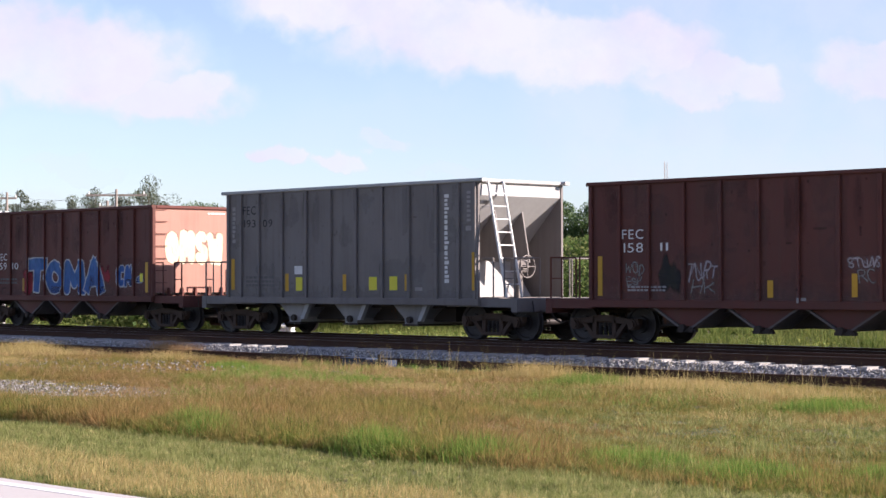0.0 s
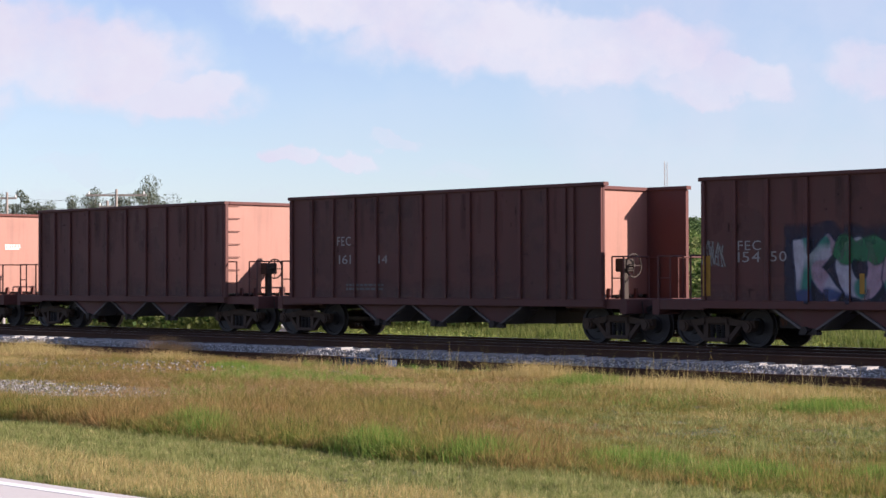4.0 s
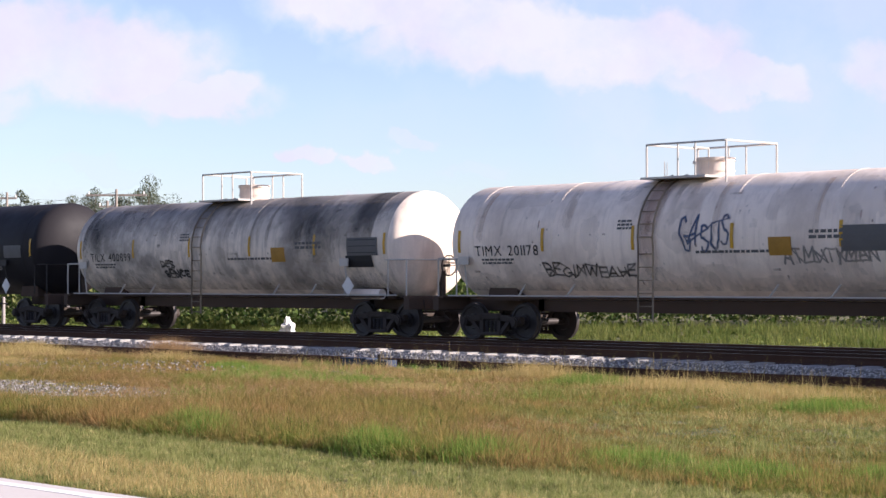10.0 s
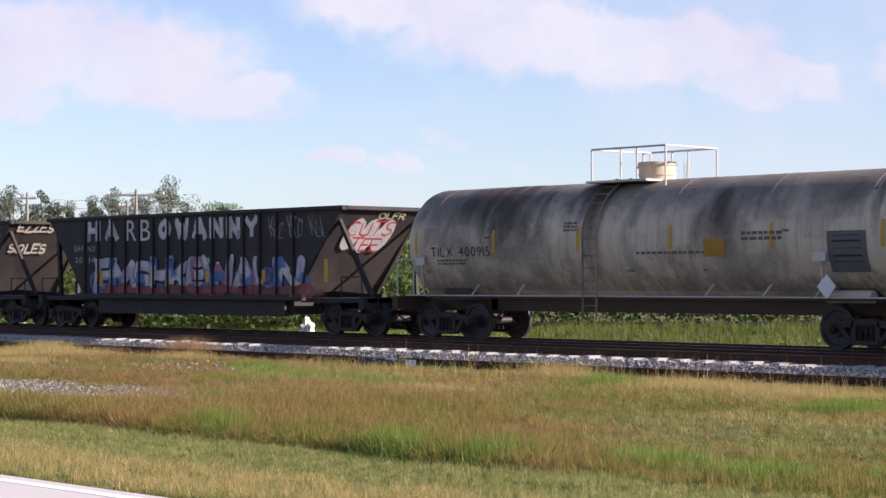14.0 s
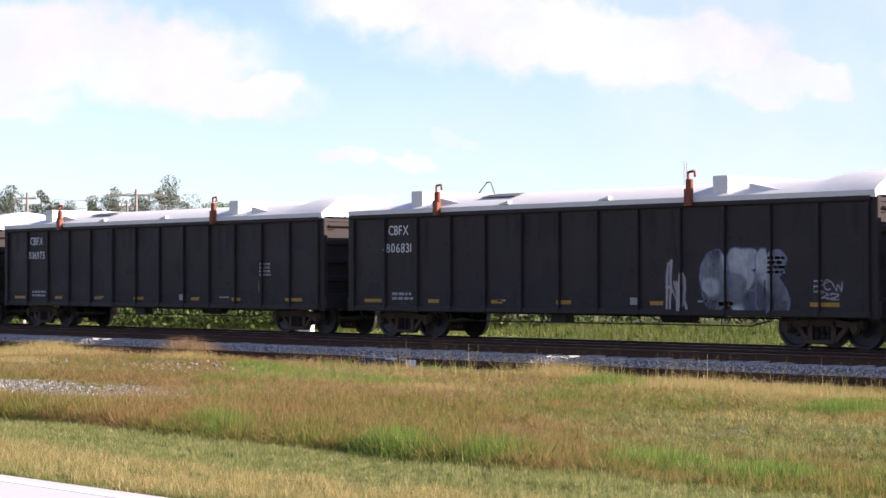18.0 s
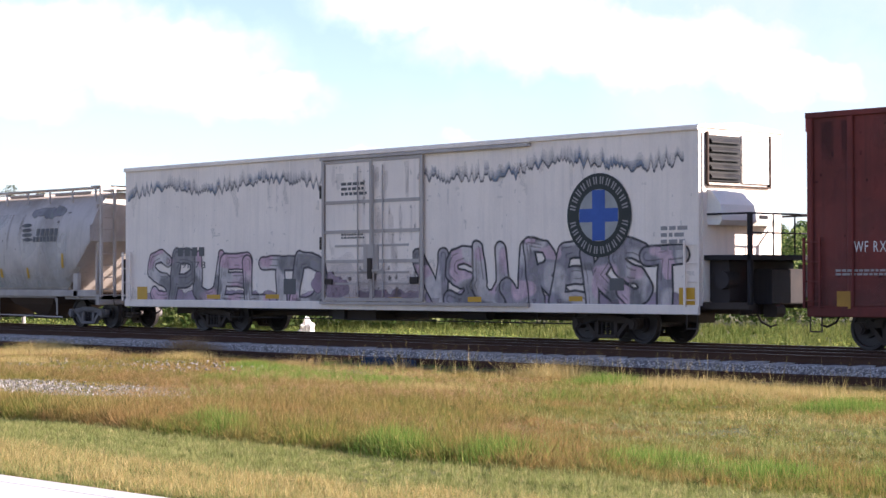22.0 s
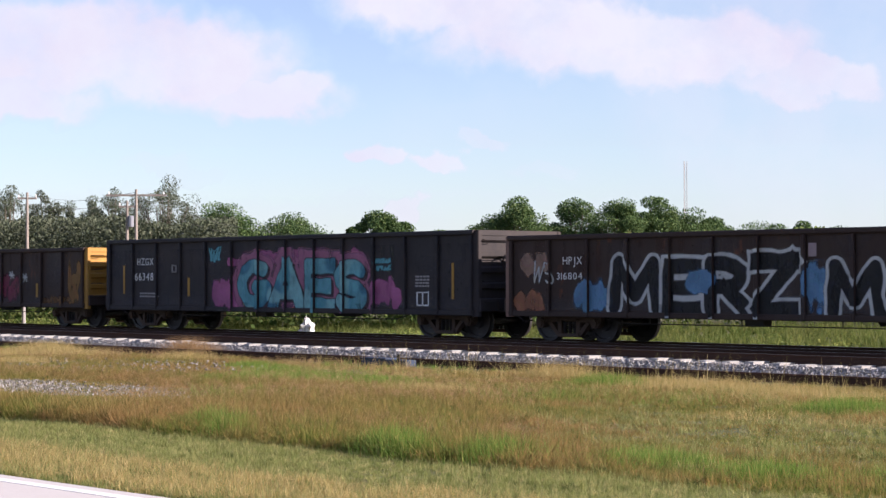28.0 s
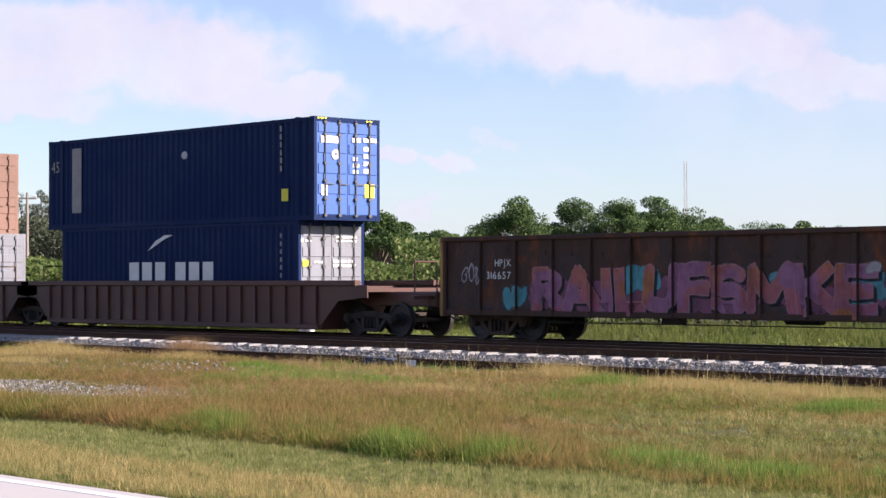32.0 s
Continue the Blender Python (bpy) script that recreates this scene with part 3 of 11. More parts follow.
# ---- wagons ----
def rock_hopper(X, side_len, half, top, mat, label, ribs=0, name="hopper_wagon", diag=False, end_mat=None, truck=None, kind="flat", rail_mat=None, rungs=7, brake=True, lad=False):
    """Open-top aggregate hopper on end platforms, with outside posts, outlets below the sill and a hand brake on the leading platform."""
    w = thing(name, label, "freight wagon", "wagons of the train")
    hs, yo, z0 = side_len / 2, 1.53, 1.03
    slope = kind == "slope"
    inner = Build()
    bx = hs if kind != "open" else hs - 1.25
    # tub: two sides, two ends, a floor
    b = Build()
    for s in (-1, 1):
        b.box(-hs, hs, s * yo - 0.03, s * yo + 0.03, z0, top - 0.04)
    parts("side_sheet", b, mat, w)
    if slope:
        for s in (-1, 1):
            xo = s * (hs - 0.03)
            b = Build().box(min(xo, xo - s * 0.05), max(xo, xo - s * 0.05), -yo + 0.03, yo - 0.03, top - 0.42, top - 0.05)
            part("end_header", b, end_mat, w, "pale grey end header plate")
            b = Build().prism([(top - 0.42, xo), (top - 0.42, xo - s * 0.06), (2.0, xo - s * 1.66), (2.0, xo - s * 1.6)], 1, -yo + 0.03, yo - 0.03)
            part("slope_sheet", b, end_mat, w, "pale grey sloping end sheet")
            b = Build().prism([(2.0, xo - s * 1.6), (2.0, xo - s * 1.66), (1.08, xo - s * 0.95), (1.08, xo - s * 0.89)], 1, -yo + 0.2, yo - 0.2)
            part("end_apron", b, end_mat, w)
            for y in (-0.55, 0.45):
                g = Build().xz([(xo - s * 1.5, 2.1), (xo - s * 0.1, 1.95), (xo - s * 0.36, 3.26)], y - 0.02, y + 0.02)
                part("slope_gusset", g, M_GREY, w)
            part("corner_rail", Build().box(min(xo, xo - s * 0.08), max(xo, xo - s * 0.08), -yo - 0.04, -yo + 0.06, z0, top - 0.4), end_mat, w)
        if lad:
            lb = Build()
            p0, p1 = Vector((half - 0.95, -1.32, 1.08)), Vector((hs + 0.1, -1.32, top - 0.05))
            for dy in (0.0, 0.55):
                lb.pipe([p0 + Vector((0, dy, 0)), p1 + Vector((0, dy, 0))], 0.035)
            for k in range(1, 9):
                q = p0.lerp(p1, k / 9)
                lb.pipe([q, q + Vector((0, 0.55, 0))], 0.018)
            part("end_ladder", lb, M_WHITE, w, "white leaning end ladder")
    else:
        b = Build()
        for s in (-1, 1):
            b.box(s * bx - 0.03, s * bx + 0.03, -yo + 0.03, yo - 0.03, z0 + 0.12, top - 0.04)
        # brown and red wagons: ends paler than sides, full sun put into the colour
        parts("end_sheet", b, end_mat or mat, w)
    part("floor_sheet", Build().box(-bx + 0.05, bx - 0.05, -yo + 0.05, yo - 0.05, z0 - 0.02, z0 + 0.04), mat, w)
    part("load", Build().prism([(-yo + 0.05, z0 + 0.06), (yo - 0.05, z0 + 0.06), (yo - 0.05, z0 + 0.9), (0, z0 + 1.3), (-yo + 0.05, z0 + 0.9)], 0, -bx + (2.0 if slope else 0.1), bx - (2.0 if slope else 0.1)), M_STONE, w, "grey crushed stone load")
    # rim and sills
    rim = Build()
    for s in (-1, 1):
        ov = 0.2 if slope else 0.07
        rim.box(-hs - ov, hs + ov, s * yo - 0.09, s * yo + 0.09, top - 0.09, top, 0.02)
        rim.box(min(s * bx, s * (bx + 0.09)) if not slope else s * hs - 0.06, max(s * bx, s * (bx + 0.09)) if not slope else s * hs + 0.06, -yo + 0.09, yo - 0.09, top - 0.1, top - 0.003, 0.02)
    parts("top_rim", rim, M_LIGHT if slope else M_RIM if rail_mat else mat, w)
    sl = Build()
    for s in (-1, 1):
        sl.box(-hs - 0.02, hs + 0.02, s * yo - 0.07, s * yo + 0.05, z0 - 0.16, z0 + 0.02, 0.015)
    parts("side_sill", sl, mat, w)
    # posts
    rib = Build().box(-0.05, 0.05, -0.07, 0.0, z0 + 0.02, top - 0.1, 0.012)
    rib_me = rib.mesh("side_post", mat)
    spans = []
    half_row = (1.03, 2.06, 3.08, 3.95, hs - 0.06)
    places = [-v for v in half_row[::-1]] + [0.0] + list(half_row) if not ribs else [-4.98, -4.4, -3.6, -2.575, -1.545, -0.515, 0.515, 1.545, 2.575, 3.6, 4.4, 4.98] if slope else [-hs + 0.06 + (2 * hs - 0.12) * i / ribs for i in range(ribs + 1)]
    for x in places:
        spans.append((x - 0.05, x + 0.05))
        for s in (-1, 1):
            part("side_post", rib_me, None, w, m=pose(x, s * (yo + 0.03), 0, 0, 0, 0 if s < 0 else 180))
    if diag:
        b = Build()
        for s in (-1, 1):
            x = s * (hs - 0.1)
            b.xz([(x, z0 + 0.6), (x - s * 0.12, z0 + 0.6), (x - s * 1.0, top - 0.15), (x - s * 0.88, top - 0.15)], -yo - 0.09, -yo - 0.03)
        parts("diagonal_brace", b, mat, w)
    # outlets
    dark = truck or M_IRON
    for i in range(3):
        xc = (i - 1) * 2.35 if slope else (i - 1) * 2.1
        if slope:
            b = Build()
            b.loft([[(xc - 0.75, -1.3, z0 - 0.1), (xc + 0.75, -1.3, z0 - 0.1), (xc + 0.75, 1.3, z0 - 0.1), (xc - 0.75, 1.3, z0 - 0.1)]] +
                   [[(xc - 0.24, -1.3, zz), (xc + 0.24, -1.3, zz), (xc + 0.24, 1.3, zz), (xc - 0.24, 1.3, zz)] for zz in (0.5, 0.36)])
            ch = part("outlet_hopper", b, M_CHUTE, w)
            part("chute_plate", Build().xz([(xc + 0.62, 0.93), (xc + 0.78, 0.93), (xc + 0.5, 0.45), (xc + 0.36, 0.45)], -1.42, -1.3), M_LIGHT, ch, "pale chute plate")
            part("outlet_gate", Build().cyl((xc, -1.4, 0.48), (xc, -1.3, 0.48), 0.09, 8).box(xc - 0.3, xc + 0.3, -1.33, 1.33, 0.32, 0.37), dark, ch)
            continue
        for sy in (-1, 1):
            y0, y1 = sy * 1.4 - 0.02, sy * 1.4 + 0.02
            ch = part("outlet_hopper", Build().xz([(xc - 0.97, z0 - 0.1), (xc + 0.97, z0 - 0.1), (xc + 0.16, 0.47), (xc - 0.16, 0.47)], y0, y1), M_DUST if rail_mat or truck is M_IRONG else mat, w)
            if sy < 0:
                fl = Build()
                for t in (-1, 1):
                    fl.xz([(xc + t * 1.03, z0 - 0.12), (xc + t * 0.93, z0 - 0.12), (xc + t * 0.13, 0.44), (xc + t * 0.22, 0.44)], y0 - 0.06, y0)
                parts("slope_flange", fl, M_DUST, ch)
                g = Build().cyl((xc - 0.1, y0 - 0.1, 0.42), (xc - 0.1, y0 + 0.1, 0.42), 0.09, 10).cyl((xc + 0.14, y0 - 0.06, 0.4), (xc + 0.14, y0 + 0.1, 0.4), 0.075, 10)
                g.box(xc - 0.26, xc + 0.26, y0 - 0.04, y0 + 0.06, 0.33, 0.4)
                part("outlet_gate", g, dark, ch)
        sl = Build()
        for t in (-1, 1):
            sl.xz([(xc + t * 0.95, z0 - 0.1), (xc + t * 0.99, z0 - 0.1), (xc + t * 0.2, 0.42), (xc + t * 0.16, 0.42)], -1.36, 1.36)
        parts("slope_sheet", sl, M_DUST, w)
    b = Build()
    b.box(-3.4, 3.4, -0.7, 0.7, 0.44, z0 - 0.02)
    b.box(-3.4, 3.4, -1.1, 1.1, 0.78, z0 - 0.03)
    part("underframe", b, dark, w)
    # end platforms
    for s in (-1, 1):
        b = Build()
        x0, x1 = s * (bx - (1.2 if slope else 0.0)), s * (half - 0.42)
        xe = x1 - s * 0.19
        b.box(min(x0, xe), max(x0, xe), -1.39, 1.39, 0.97, 1.05)
        b.box(min(x1 - s * 0.2, x1), max(x1 - s * 0.2, x1), -1.5, 1.5, 0.72, 1.07, 0.02)
        b.box(min(x0, xe), max(x0, xe), -1.49, -1.38, 0.84, 1.058)
        b.box(min(x0, xe), max(x0, xe), 1.38, 1.49, 0.84, 1.058)
        part("end_platform", b, M_GREY if slope else M_DUST if rail_mat else mat, w)
        end_rails(s, bx, half, rail_mat or mat, w)
    if brake:
        x1 = half - 0.75
        part("brake_wheel", brake_wheel(x1 - 0.55, -0.2, 1.85), rail_mat or M_IRON, w)
        st = Build().box(x1 - 0.9, x1 - 0.78, -0.28, -0.12, 1.05, 2.0).box(x1 - 0.95, x1 - 0.7, -0.4, 0.0, 1.7, 2.02, 0.03)
        part("brake_stand", st, rail_mat or M_IRON, w)
    if not slope:
        parts("grab_iron", ladder(bx + 0.03, -yo + 0.05, -yo + 0.45, 1.45, top - 0.12, rungs), mat, w, per=3)
        cp = Build()
        for y in (-yo - 0.02, yo + 0.02):
            cp.box(bx - 0.05, bx + 0.1, y - 0.06, y + 0.06, z0, top - 0.1, 0.015)
        parts("corner_post", cp, M_RIM if rail_mat else mat, w)
        tb = Build()
        for k in range(5):
            yy = -1.0 + 0.5 * k
            tb.prism([(yy - 0.05, 1.05), (yy + 0.05, 1.05), (yy + 0.02, 1.3), (yy - 0.02, 1.3)], 0, bx + 0.03, bx + 0.12)
        parts("end_bracket", tb, mat, w)
    running_gear(w, X, half, hs, truck or M_IRONB)
    gear_sp = spans
    return w, gear_sp, -yo - 0.03, -yo - 0.10, bx + 0.03


def gondola(X, L, half, top, z0, mat, label, ribs=13, name="gondola_wagon", end_mat=None, truck=None, lid=False, yo=1.5, bogie=6.65):
    """Mill gondola: side stakes, top chord, corrugated drop ends and a deck between straight sills."""
    w = thing(name, label, "freight wagon", "wagons of the train")
    hs = L / 2
    b = Build()
    for s in (-1, 1):
        b.box(-hs, hs, s * yo - 0.02, s * yo + 0.02, z0 + 0.12, top - 0.06)
    parts("side_sheet", b, mat, w)
    b = Build()
    for s in (-1, 1):
        b.box(-hs - 0.02, hs + 0.02, s * yo - 0.1, s * yo + 0.1, top - 0.13, top, 0.03)
    parts("top_chord", b, mat, w)
    b = Build()
    for s in (-1, 1):
        b.box(-hs, hs, s * yo - 0.08, s * yo + 0.06, z0, z0 + 0.14, 0.02)
    parts("side_sill", b, mat, w)
    for s in (-1, 1):
        e = Build()
        x = s * hs
        e.box(x - 0.03, x + 0.03, -yo + 0.02, yo - 0.02, z0 + 0.1, top - 0.02)
        n = 5
        for i in range(n):
            z = z0 + 0.35 + (top - z0 - 0.55) * i / (n - 1)
            e.box(min(x, x + s * 0.12), max(x, x + s * 0.12), -yo + 0.05, yo - 0.05, z - 0.09, z + 0.09, 0.035)
        e.box(min(x, x + s * 0.14), max(x, x + s * 0.14), -yo + 0.02, yo - 0.02, top - 0.14, top - 0.004)
        part("end_wall", e, end_mat or mat, w)
        p = Build()
        for y in (-yo + 0.04, yo - 0.04):
            p.box(min(x - s * 0.05, x + s * 0.16), max(x - s * 0.05, x + s * 0.16), y - 0.07, y + 0.07, z0 - 0.02, top - 0.02, 0.02)
        parts("corner_post", p, end_mat or mat, w)
        g = ladder(x + 0.16 * s, -yo + 0.12, -yo + 0.52, z0 + 0.35, top - 0.25, 4, out=0.07 * s)
        parts("grab_iron", g, mat, w, per=3)
        d = Build().box(min(x, s * (half - 0.42)), max(x, s * (half - 0.42)), -0.5, 0.5, 0.72, 1.0, 0.03)
        d.box(min(x, x + s * 0.22), max(x, x + s * 0.22), -yo, yo, 0.72, 1.05, 0.03)
        part("end_sill", d, mat, w)
    part("deck", Build().box(-hs + 0.04, hs - 0.04, -yo + 0.03, yo - 0.03, 1.0, 1.08), M_IRONB, w)
    part("brake_wheel", brake_wheel(hs + 0.32, -0.55, z0 + 1.35, 0.26), M_IRON, w)
    me = Build().box(-0.055, 0.055, -0.09, 0.0, z0 + 0.02, top - 0.13, 0.02).mesh("side_stake", mat)
    spans = []
    for i in range(ribs + 1):
        x = -hs + 0.08 + (L - 0.16) * i / ribs
        if 0 < i < ribs:
            spans.append((x - 0.055, x + 0.055))
        for s in (-1, 1):
            part("side_stake", me, None, w, m=pose(x, s * (yo + 0.02), 0, 0, 0, 0 if s < 0 else 180))
    b = Build()
    for s in (-1, 1):
        b.box(-hs + 0.2, hs - 0.2, s * 0.75 - 0.05, s * 0.75 + 0.05, 0.82, 1.0)
    for i in range(9):
        x = -hs + 0.8 + (L - 1.6) * i / 8
        b.box(x - 0.06, x + 0.06, -yo + 0.05, yo - 0.05, 0.8, 1.0)
    parts("cross_bearer", b, truck or M_IRON, w)
    brake_rods(w, -bogie + 1.3, bogie - 1.3)
    running_gear(w, X, half, bogie, truck or M_IRONB)
    return w, spans, -yo - 0.02, -yo - 0.11, hs + 0.16


def covered_gondola(X, L, half, marks, seed, hoop=False):
    """Tall black gondola under a white arched fibreglass cover in sections, with clamps."""
    top, z0, yo = 3.27, 0.7, 1.5
    w, spans, y, ry, ex = gondola(X, L, half, top, z0, M_GREEN, "tall black gondola wagon under a white arched fibreglass cover", 13, "covered_gondola", yo=yo)
    hs = L / 2
    prof = [(-1.58, top - 0.05), (-1.6, top + 0.1), (-1.45, top + 0.18), (-1.1, top + 0.32), (-0.6, top + 0.43), (0, top + 0.47), (0.6, top + 0.43), (1.1, top + 0.32), (1.45, top + 0.18), (1.6, top + 0.1), (1.58, top - 0.05)]

    def ring(x, k):
        return [(x, py, top + 0.1 + (pz - top - 0.1) * k if pz > top + 0.1 else pz) for py, pz in prof]
    b = Build()
    b.loft([ring(-hs - 0.08, 0.05), ring(-hs + 0.9, 0.55), ring(-hs + 1.9, 0.85), ring(-hs + 3.0, 1.0), ring(hs - 3.2, 1.0), ring(hs - 1.7, 0.95), ring(hs - 1.3, 1.25), ring(hs - 0.4, 1.42), ring(hs + 0.02, 1.45), ring(hs + 0.14, 1.38)])
    cover = part("cover", smooth(b), M_LID, w, "white arched fibreglass cover")
    for s in (-1, 1):
        x0, x1 = (-hs + 2.3, -hs + 3.1) if s < 0 else (hs - 4.2, hs - 3.0)
        # raised lifting housings at the section joints
        c = Build()
        xb = x0 + 0.42
        c.box(x0, xb, -1.46, 1.46, top + 0.08, top + 0.56, 0.03)
        c.xz([(xb + 0.55, top + 0.1), (xb + 1.5, top + 0.1), (xb + 1.35, top + 0.2), (xb + 0.55, top + 0.36)], -1.4, 1.4)
        part("cover_housing", c, M_LID, cover)
        xl = x1 + 0.35 if s < 0 else x0 - 0.55
        h = Build()
        h.box(xl - 0.09, xl + 0.09, -1.72, -1.56, top - 0.1, top + 0.28, 0.02)
        h.box(xl - 0.05, xl + 0.12, -1.7, -1.6, top + 0.26, top + 0.5, 0.02)
        h.pipe([(xl, -1.65, top + 0.45), (xl, -1.65, top + 0.66), (xl + 0.18, -1.65, top + 0.68), (xl + 0.2, -1.65, top + 0.55)], 0.028)
        part("cover_clamp", h, M_ORANGE, w, "rusty orange hook clamp")
    for xc in (-2.4, 0.9):
        part("cover_cleat", Build().xz([(xc - 0.2, top + 0.12), (xc + 0.16, top + 0.2), (xc + 0.16, top + 0.12)], -1.62, -1.5), M_LID, cover)
    lab = Build().prism([(-1.16, top + 0.33), (-0.82, top + 0.415), (-0.82, top + 0.425), (-1.16, top + 0.34)], 0, -hs + 4.6, -hs + 5.8)
    part("cover_label", lab, M_FADEK, cover, "grey rectangular label")
    if hoop:
        for xh in (-hs + 3.9,):
            h = Build().pipe([(xh - 0.32, -0.3, top + 0.45), (xh - 0.07, -0.2, top + 0.78), (xh + 0.07, -0.2, top + 0.78), (xh + 0.32, -0.3, top + 0.45)], 0.016)
            part("lifting_bail", h, M_FADEK, cover)
    paint_side("stencil", write(marks[0], -hs + 1.47, 2.7, 0.36, 0.78) + write(marks[1], -hs + 1.38, 2.24, 0.34, 0.97, 0.0, 0.0, 1, 0.15), M_WHITE, w, y, spans, ry, 1)
    paint_side("data_stencil", bars(-hs + 1.6, 1.12, 0.85, 2, 0.07, seed) + bars(hs - 2.6, 1.95, 0.4, 4, 0.06, seed + 1) + bars(-hs + 5.5, 0.98, 0.3, 1, 0.05) + bars(hs - 4.6, 1.0, 0.5, 1, 0.05)
               + bar(hs - 6.6, hs - 6.3, 0.93, 1.1) + bar(-hs + 1.2, -hs + 1.23, 1.2, 1.55) + bar(hs - 2.75, hs - 2.72, 1.15, 1.5), M_FADEW, w, y, spans, ry, 1)
    for k, x in enumerate((-hs + 0.5, -hs + 3.0, -hs + 5.3, -hs + 7.6, hs - 6.0, hs - 4.0, hs - 1.55)):
        paint_side("reflector", bar(x, x + (0.75 if k in (0, 6) else 0.4), 0.93, 1.02), M_DYEL, w, y, spans, ry, 1)
    paint_end("end_stencil", bars(0.75, 2.9, 0.55, 1, 0.13, seed), M_WHITE, w, ex, 1)
    return w, spans, y, ry, ex


def tank_wagon(X, L, half, R, zc, mat, label, marks, bands=6, long=False, trim=None, text_mat=None, rust_top=False, bogie=None, seed=1, end_mat=None):
    """Pressure tank car: shell with domed heads on stub sills, top platform with rails round the dome, side ladders and handrail."""
    w = thing("tank_wagon", label, "tank wagon", "wagons of the train")
    hs = L / 2
    trim, text_mat = trim or M_PIPEW, text_mat or M_INK
    d = 0.62
    head = [(k * d / 6 - d, R * math.sqrt(max(0.0, 1 - (1 - k / 6) ** 2)) if k else 0.02) for k in range(7)]
    prof = [(-hs + x + d, r) for x, r in head]
    body = prof[:-1] + [(-hs + d, R)] + [(hs - d, R)]
    shell = part("shell", smooth(Build().lathe(body, 0, zc, 48)), mat, w)
    cap = [(hs - d, R + 0.002)] + [(hs - d + d * k / 6, R * math.sqrt(max(0.0, 1 - (k / 6) ** 2)) if k < 6 else 0.02) for k in range(1, 7)]
    part("tank_head", smooth(Build().lathe(cap, 0, zc, 48)), end_mat or mat, w)
    b = Build()
    for i in range(bands):
        x = -hs + d + 0.6 + (L - 2 * d - 1.2) * i / (bands - 1)
        b.lathe([(x - 0.03, R + 0.0), (x - 0.025, R + 0.006), (x + 0.025, R + 0.006), (x + 0.03, R + 0.0)], 0, zc, 48)
    parts("weld_band", smooth(b), mat, shell)
    # underframe
    b = Build()
    for s in (-1, 1):
        b.box(min(s * (hs - 2.6), s * (half - 0.45)), max(s * (hs - 2.6), s * (half - 0.45)), -0.3, 0.3, 0.72, 1.05, 0.03)
        b.xz([(s * (hs - 2.3), 1.0), (s * (hs - 1.2), 1.0), (s * (hs - 1.35), 1.55), (s * (hs - 2.15), 1.55)], -0.9, 0.9)
        b.box(min(s * (half - 0.65), s * (half - 0.45)), max(s * (half - 0.65), s * (half - 0.45)), -1.45, 1.45, 0.75, 1.08, 0.02)
        b.box(min(s * (hs - 0.1), s * (half - 0.5)), max(s * (hs - 0.1), s * (half - 0.5)), -1.4, 1.4, 1.05, 1.1)
    parts("stub_sill", b, M_IRONB, w)
    if not long:
        parts("side_sill", Build().box(-hs + 1.0, hs - 1.0, -1.32, -1.22, 1.05, 1.1).box(-hs + 1.0, hs - 1.0, 1.22, 1.32, 1.05, 1.1).box(-hs + 2.4, hs - 2.4, -0.3, 0.3, 0.72, 1.02), M_IRONB, w)
        b = Build()
        for x in (-hs + 2.6, -hs + 4.2, hs - 5.6, hs - 4.0, hs - 2.6):
            b.pipe([(x, -1.27, 1.08), (x + 0.25, -1.22, 1.4)], 0.025)
        b.pipe([(-hs + 0.3, -1.4, 1.12), (hs - 0.3, -1.4, 1.12)], 0.02)
        part("shell_bracket", b, trim, w)
    else:
        b = Build()
        b.pipe([(-hs + 3.0, -1.2, 0.75), (hs - 2.6, -1.2, 0.75)], 0.02)
        b.pipe([(-hs + 3.0, -1.2, 0.6), (-1, -1.2, 0.6)], 0.02)
        for i in range(12):
            x = -hs + 3.2 + (L - 6.2) * i / 11
            b.pipe([(x, -1.2, 0.6), (x, -1.2, 1.05)], 0.014)
        b.cyl((-1.5, -0.5, 0.8), (-0.4, -0.5, 0.8), 0.2, 12)
        part("under_piping", b, M_PIPEB, w)
    # top platform and rails
    zt = zc + R
    pl, off = (2.3, -0.25) if not long else (5.9, -1.95)
    p = Build().box(off - pl / 2 - 0.2, off + pl / 2 + 0.2 if long else off + 0.55, -0.95, -0.35, zt - 0.06, zt - 0.01).box(off - pl / 2, off + pl / 2, 0.4, 0.95, zt - 0.06, zt - 0.01)
    parts("platform", p, trim, w)
    rl = Build()
    for y in (-0.95, 0.95):
        rl.pipe([(off - pl / 2, y, zt - 0.03), (off - pl / 2, y, zt + 0.74), (off + pl / 2, y, zt + 0.74), (off + pl / 2, y, zt - 0.2)], 0.026)
        for k in ((0.4, 0.62) if not long else (0.25, 0.5, 0.75)):
            x = off - pl / 2 + pl * k
            rl.pipe([(x, y, zt - 0.03), (x, y, zt + 0.74)], 0.022)
    for x in (off - pl / 2, off + pl / 2):
        rl.pipe([(x, -0.95, zt + 0.74), (x, 0.95, zt + 0.74)], 0.024)
    rl.pipe([(off + pl * 0.1, -0.95, zt + 0.62), (off + pl * 0.1, -0.4, zt + 0.62), (off + pl * 0.1, -0.4, zt)], 0.022)
    part("platform_rail", rl, trim, w)
    dome = Build()
    dx = off + 0.1 if not long else 0.0
    dome.cyl((dx, 0, zt - 0.15), (dx, 0, zt + 0.36), 0.44, 20)
    dome.cyl((dx, 0, zt + 0.34), (dx, 0, zt + 0.42), 0.47, 20)
    dome.cyl((dx, 0, zt + 0.1), (dx, 0, zt + 0.14), 0.46, 20)
    dome.box(dx - 0.6, dx - 0.42, -0.06, 0.06, zt + 0.3, zt + 0.38)
